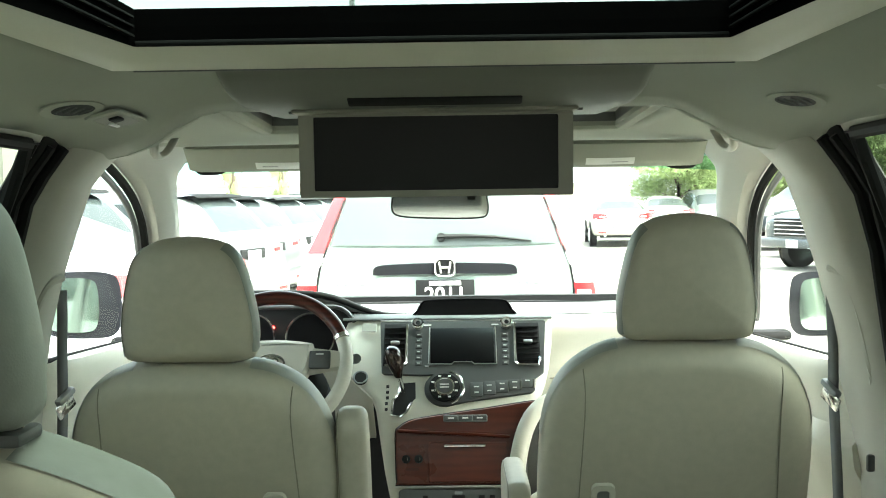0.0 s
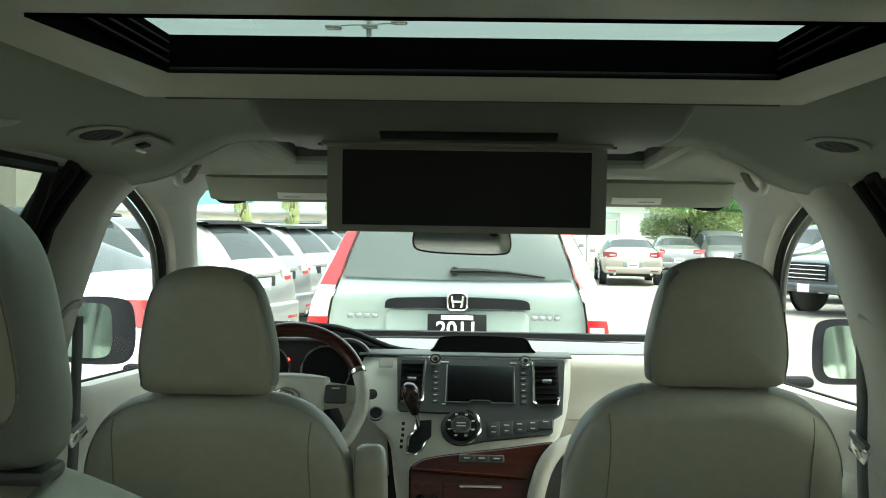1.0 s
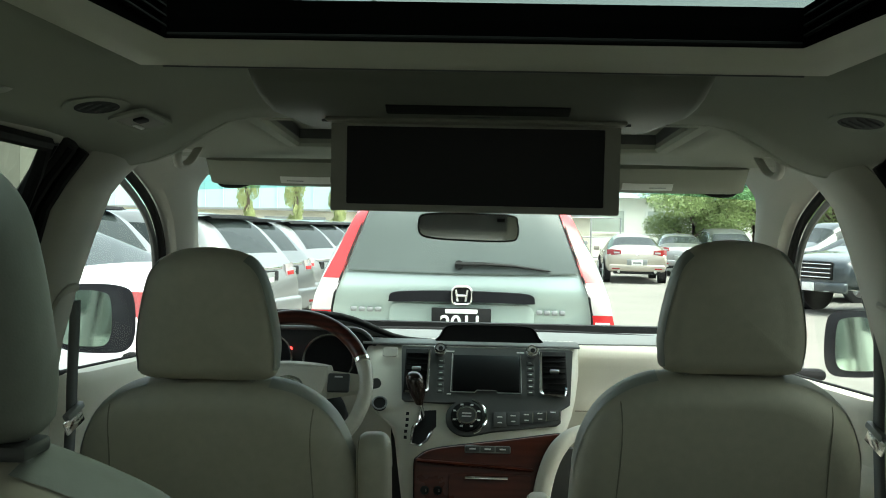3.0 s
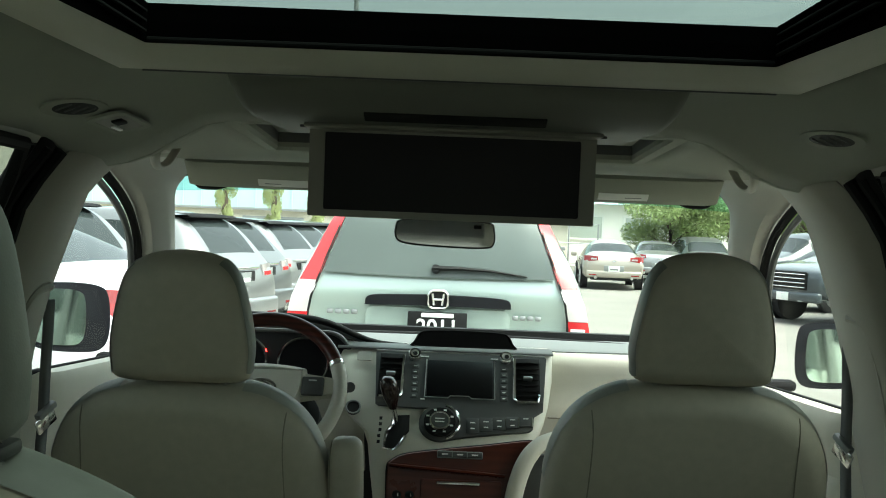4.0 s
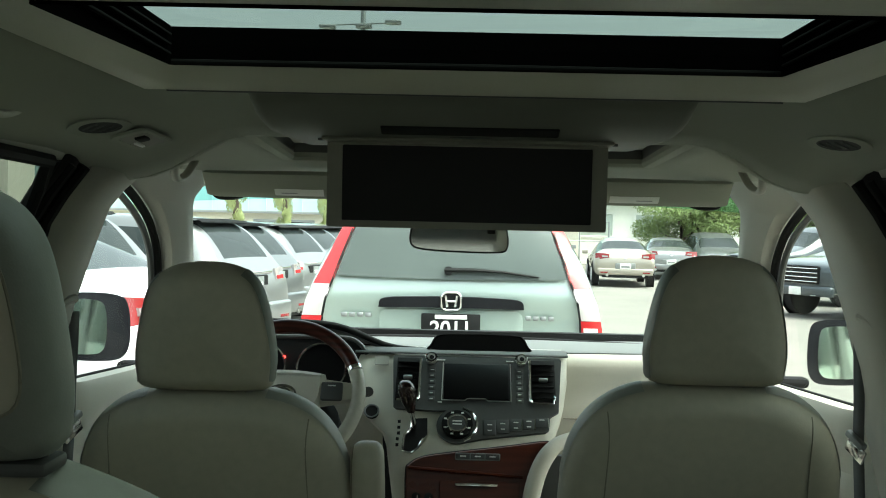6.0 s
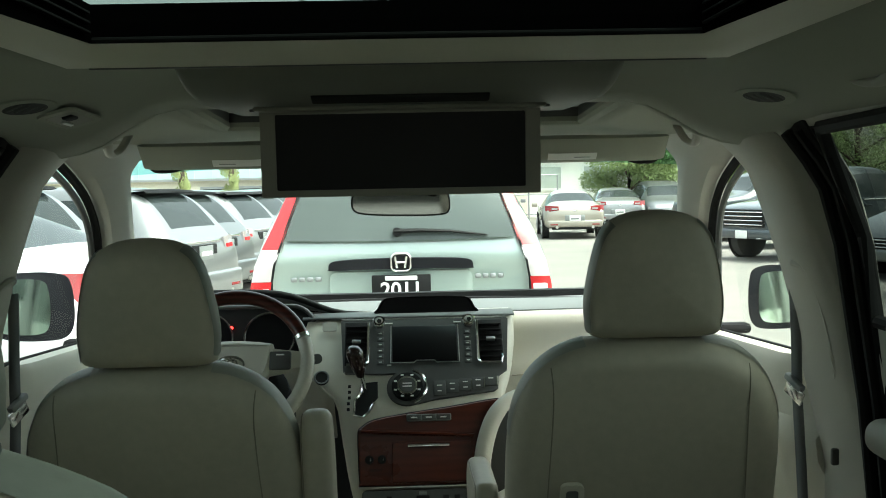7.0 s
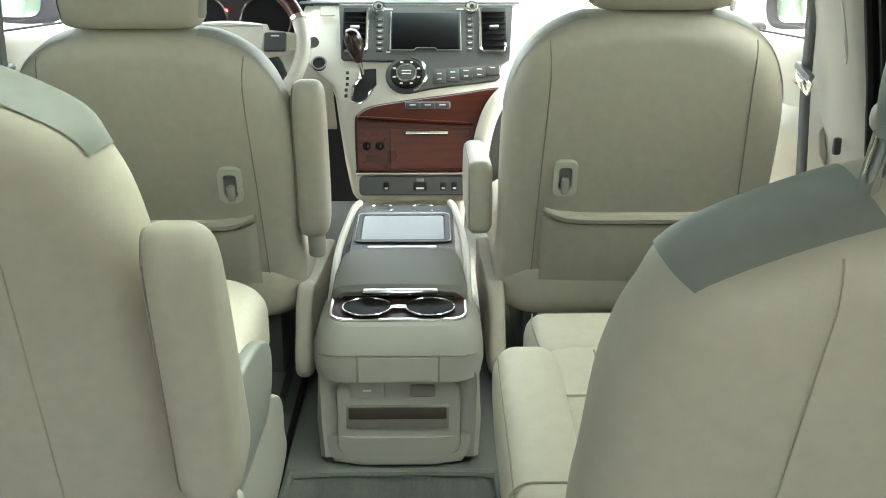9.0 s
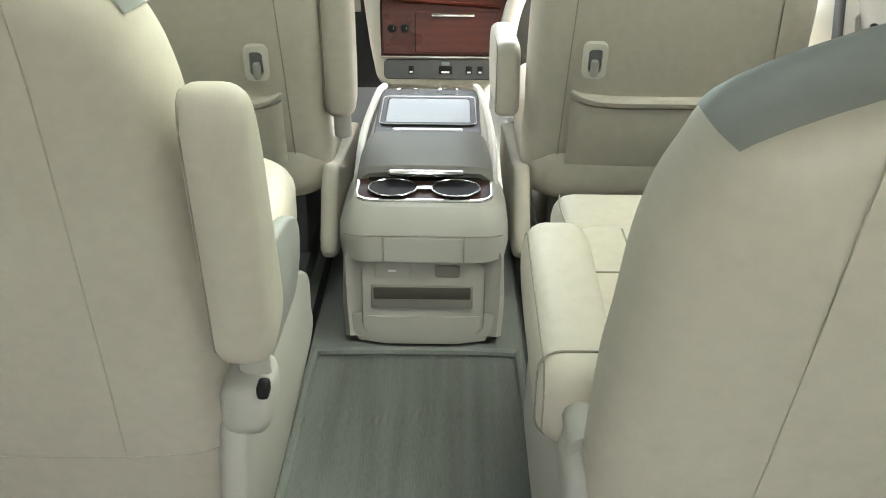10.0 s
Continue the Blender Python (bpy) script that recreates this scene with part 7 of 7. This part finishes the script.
txt = bpy.data.curves.new("year", "FONT")
txt.body, txt.size, txt.align_x, txt.align_y, txt.extrude, txt.offset = "2011", 0.125, "CENTER", "CENTER", 0.003, 0.0022
txt_ob = bpy.data.objects.new("year", txt)
scene.collection.objects.link(txt_ob)
bpy.context.view_layer.update()
txt_me = bpy.data.meshes.new_from_object(txt_ob.evaluated_get(bpy.context.evaluated_depsgraph_get()))
bpy.data.objects.remove(txt_ob)
tb = bmesh.new()
tb.from_mesh(txt_me)
bmesh.ops.transform(tb, verts=tb.verts, matrix=Matrix.Translation((0, -0.064, 0.842)) @ Matrix.Rotation(radians(90), 4, "X"))
part("year_digits", tb, WHITEMARK, placard, "white printed year", smooth=False)
for x0, w, cnt in ((-0.64, 0.045, 4), (0.46, 0.042, 4)):
    for k in range(cnt):
        part("script_bar", slab((w * 0.86, 0.012, 0.030), tp(x0 + w * 1.08 * k, 0.912, 0.030), 0.008), STEEL, cross, "grey script bar")
wp = part("rear_wiper", tube([tp(-0.04, 1.190, 0.05), tp(0.12, 1.193, 0.06), tp(0.30, 1.185, 0.055), tp(0.52, 1.158, 0.045)], [0.030, 0.024, 0.018, 0.010], 8, flat=0.5), MATTE_BLACK, cross, "black rear wiper")
part("wiper_pivot", disc(tp(-0.02, 1.185, 0.05), (0, -1, 0.2), 0.026, 0.04, 20, 0.006), MATTE_BLACK, wp)
part("rear_bumper", slab((1.72, 0.16, 0.32), (0, 0.0, 0.52), 0.06, seg=3), PAINT_GREEN, cross, "pale green bumper")
part("bumper_base", slab((1.55, 0.10, 0.16), (0, 0.03, 0.38), 0.03), MATTE_BLACK, cross)
for s in (-1, 1):
    part("reflector", slab((0.2, 0.015, 0.05), (s * 0.68, -0.08, 0.55), 0.008), TAIL, cross)
cross.location = (CX, CY, GROUND)

# ---------------------------------------------------------------- buildings, fence, lamp post
hall = thing("industrial_hall", "long low hall with teal metal cladding", "building", (-14, 46, GROUND - 0.26))
part("wall", slab((46, 10, 2.3), (-18, 50, GROUND + 0.7)), STUCCO, hall, "cream base wall", smooth=False)
part("cladding", slab((46.4, 10.4, 3.7), (-18, 50, GROUND + 3.62)), TEAL, hall, "teal metal upper cladding", smooth=False)
for k in range(60):
    part("rib", slab((0.05, 0.05, 3.6), (-40.6 + 0.77 * k, 44.78, GROUND + 3.62)), TEAL, hall)
part("coping", slab((46.8, 10.8, 0.25), (-18, 50, GROUND + 5.7)), STEEL, hall, "grey roof coping", smooth=False)
part("fascia_band", slab((46.6, 10.6, 0.10), (-18, 50, GROUND + 1.80)), STEEL, hall, smooth=False)
for k in range(6):
    wdw = part("window", slab((2.4, 0.1, 1.0), (-35 + 5.5 * k, 44.97, GROUND + 0.9), 0.02), CARGLASS, hall, "dark strip window")
    part("frame", frame_ring(rounded(2.6, 1.2, 0.02, 2), rounded(2.4, 1.0, 0.02, 2), 0.12, Matrix.Translation((-35 + 5.5 * k, 44.99, GROUND + 0.9)) @ Matrix.Rotation(radians(90), 4, "X")), STEEL, wdw)

house = thing("low_house", "white low building with a pale blue roof", "building", (9, 52, GROUND - 0.26))
part("wall", slab((14, 8, 2.96), (6.5, 54, GROUND + 1.22)), WHITEWALL, house, "white rendered wall", smooth=False)
part("roof", loft([[(-1.1, 49.4, GROUND + 2.7), (14.1, 49.4, GROUND + 2.7), (14.1, 58.6, GROUND + 2.7), (-1.1, 58.6, GROUND + 2.7)], [(-1.1, 49.5, GROUND + 2.95), (14.1, 49.5, GROUND + 2.95), (14.1, 58.5, GROUND + 2.95), (-1.1, 58.5, GROUND + 2.95)], [(0.8, 53.6, GROUND + 4.3), (12.2, 53.6, GROUND + 4.3), (12.2, 54.4, GROUND + 4.3), (0.8, 54.4, GROUND + 4.3)]]), TEALROOF, house, "pale blue hipped roof", smooth=False)
for k in range(5):
    w = part("window", slab((1.5, 0.1, 1.0), (1.2 + 2.6 * k, 49.98, GROUND + 1.6), 0.02), WASHED_PANE, house, "window pane with its washed-out glare painted pale")
    part("frame", frame_ring(rounded(1.7, 1.2, 0.02, 2), rounded(1.5, 1.0, 0.02, 2), 0.1, Matrix.Translation((1.2 + 2.6 * k, 50.0, GROUND + 1.6)) @ Matrix.Rotation(radians(90), 4, "X")), WHITEMARK, w)

side_house = thing("dealer_building", "pale dealership building with small square windows", "building", (-30, 42, GROUND - 0.26))
part("wall", slab((25, 2.6, 6.4), (-30.2, 42.4, GROUND + 2.8)), STUCCO, side_house, "pale rendered wall", smooth=False)
part("coping", slab((25.4, 3.0, 0.3), (-30.2, 42.4, GROUND + 6.1)), CONCRETE, side_house, smooth=False)
for k in range(10):
    w = part("window", slab((0.75, 0.1, 0.75), (-20.3 - 1.75 * k, 41.07, 3.55), 0.02), CARGLASS, side_house, "square dark window")
    part("frame", frame_ring(rounded(0.87, 0.87, 0.02, 2), rounded(0.75, 0.75, 0.02, 2), 0.08, Matrix.Translation((-20.3 - 1.75 * k, 41.1, 3.55)) @ Matrix.Rotation(radians(90), 4, "X")), CONCRETE, w)
    part("sill", slab((0.95, 0.2, 0.07), (-20.3 - 1.75 * k, 41.02, 3.10)), CONCRETE, w)

fence = thing("fence", "tall grey wire fence with thin posts", "fence", (5, 40, GROUND - 0.26))
for k in range(7):
    part("post", tube([(-1 + 1.1 * k, 40, GROUND - 0.27), (-1 + 1.1 * k, 40, GROUND + 1.7)], 0.03, 8), STEEL, fence)
for z in (0.2, 0.95, 1.68):
    part("rail", tube([(-1, 40, GROUND + z), (5.6, 40, GROUND + z)], 0.022, 6), STEEL, fence)

lamp = thing("street_lamp", "tall car park lamp post with three flood heads", "lamp post", (-2.85, 30, GROUND - 0.26))
part("pole", tube([(-2.88, 30, GROUND - 0.27), (-2.88, 30, 7.6)], [0.11, 0.07], 12), STEEL, lamp, "grey steel pole")
part("cross_arm", tube([(-3.9, 30, 6.74), (-2.0, 30, 6.84)], 0.022, 8), STEEL, lamp)
for x, z in ((-3.87, 6.68), (-2.85, 6.72), (-2.02, 6.84)):
    hd = part("lamp_head", slab((0.46, 0.36, 0.09), (x, 29.9, z), 0.035), STEEL, lamp, "flat flood lamp head")
    part("lens", slab((0.40, 0.30, 0.02), (x, 29.9, z - 0.05), 0.005), WHITEMARK, hd)

# ---------------------------------------------------------------- trees


def leaf_cloud(clumps, count, size, rng, upright=False):
    """Many small bent leaves scattered through clumps."""
    wide = 0.28 if upright else 0.5
    bm = bmesh.new()
    for cx, cy, cz, rx, rz in clumps:
        for _ in range(count):
            d = Vector((rng.gauss(0, 1), rng.gauss(0, 1), rng.gauss(0, 1)))
            d = d.normalized() * (rng.random() ** 0.45)
            p = Vector((cx + d.x * rx, cy + d.y * rx, cz + d.z * rz))
            a = Vector((rng.gauss(0, 1), rng.gauss(0, 1), rng.gauss(0, 1))).normalized()
            if upright:
                a = Vector((rng.gauss(0, 0.35), rng.gauss(0, 0.35), 1)).normalized()
            b = a.orthogonal().normalized()
            s = size * (0.6 + 0.8 * rng.random())
            v = [bm.verts.new(q) for q in (p - a * s, p + b * s * wide, p + a * s, p - b * s * wide)]
            bm.faces.new(v)
    return bm


def tree(label, x, y, h, spread, narrow, material, seed, group):
    rng = random.Random(seed)
    t = thing("tree", label, "tree", (x, y, lot(y)), group)
    top = GROUND + h
    part("trunk", tube([(x, y, lot(y) - 0.02), (x + 0.05, y, GROUND + h * 0.35), (x - 0.04, y, GROUND + h * 0.7), (x, y, top * 0.95)], [0.028 * h, 0.02 * h, 0.012 * h, 0.004 * h], 10), BARK, t, "tapered grey-brown trunk")
    clumps = []
    for k in range(14 if not narrow else 11):
        f = 0.22 + 0.74 * k / 13 if not narrow else 0.15 + 0.8 * k / 10
        a = 2.4 * k + rng.random()
        w = spread * (1 - abs(f - 0.55) * (1.1 if not narrow else 0.7))
        cx, cy, cz = x + math.cos(a) * w * 0.6, y + math.sin(a) * w * 0.6, GROUND + h * f
        part("limb", tube([(x, y, GROUND + h * max(0.12, f - 0.15)), ((x + cx) / 2, (y + cy) / 2, GROUND + h * (f - 0.05)), (cx, cy, cz)], [0.010 * h, 0.006 * h, 0.003 * h], 6), BARK, t)
        clumps.append((cx, cy, cz, w * (0.5 + 0.2 * rng.random()), h * (0.11 if not narrow else 0.10)))
    part("crown", leaf_cloud(clumps, 2600 if not narrow else 620, 0.055 if not narrow else 0.05, rng, narrow), material, t, "ragged crown of small leaves", smooth=False)
    return t


for k, (x, y, h) in enumerate(((-8.2, 38.5, 4.6), (-6.45, 38.6, 4.8), (-4.85, 38.5, 4.5), (-3.3, 38.7, 3.8), (-11.5, 38.5, 4.4))):
    tree("slim young tree with sparse yellow-green leaves", x, y, h, 0.38, True, FOLIAGE, 10 + k, "slim trees along the hall")
for k, (x, y, h, w) in enumerate(((8.6, 41.5, 5.2, 2.6), (11.2, 42.5, 5.8, 3.0), (14.2, 42.0, 5.6, 2.9), (17.5, 41, 6.2, 3.2), (13.5, 24.0, 5.8, 2.8), (15.5, 18.5, 6.0, 3.0), (14.5, 12.0, 6.2, 3.0), (14.8, 6.0, 6.0, 2.9))):
    tree("broad leafy tree with a full green crown", x, y, h, w, False, FOLIAGE2, 40 + k, "broad trees beyond the cars")
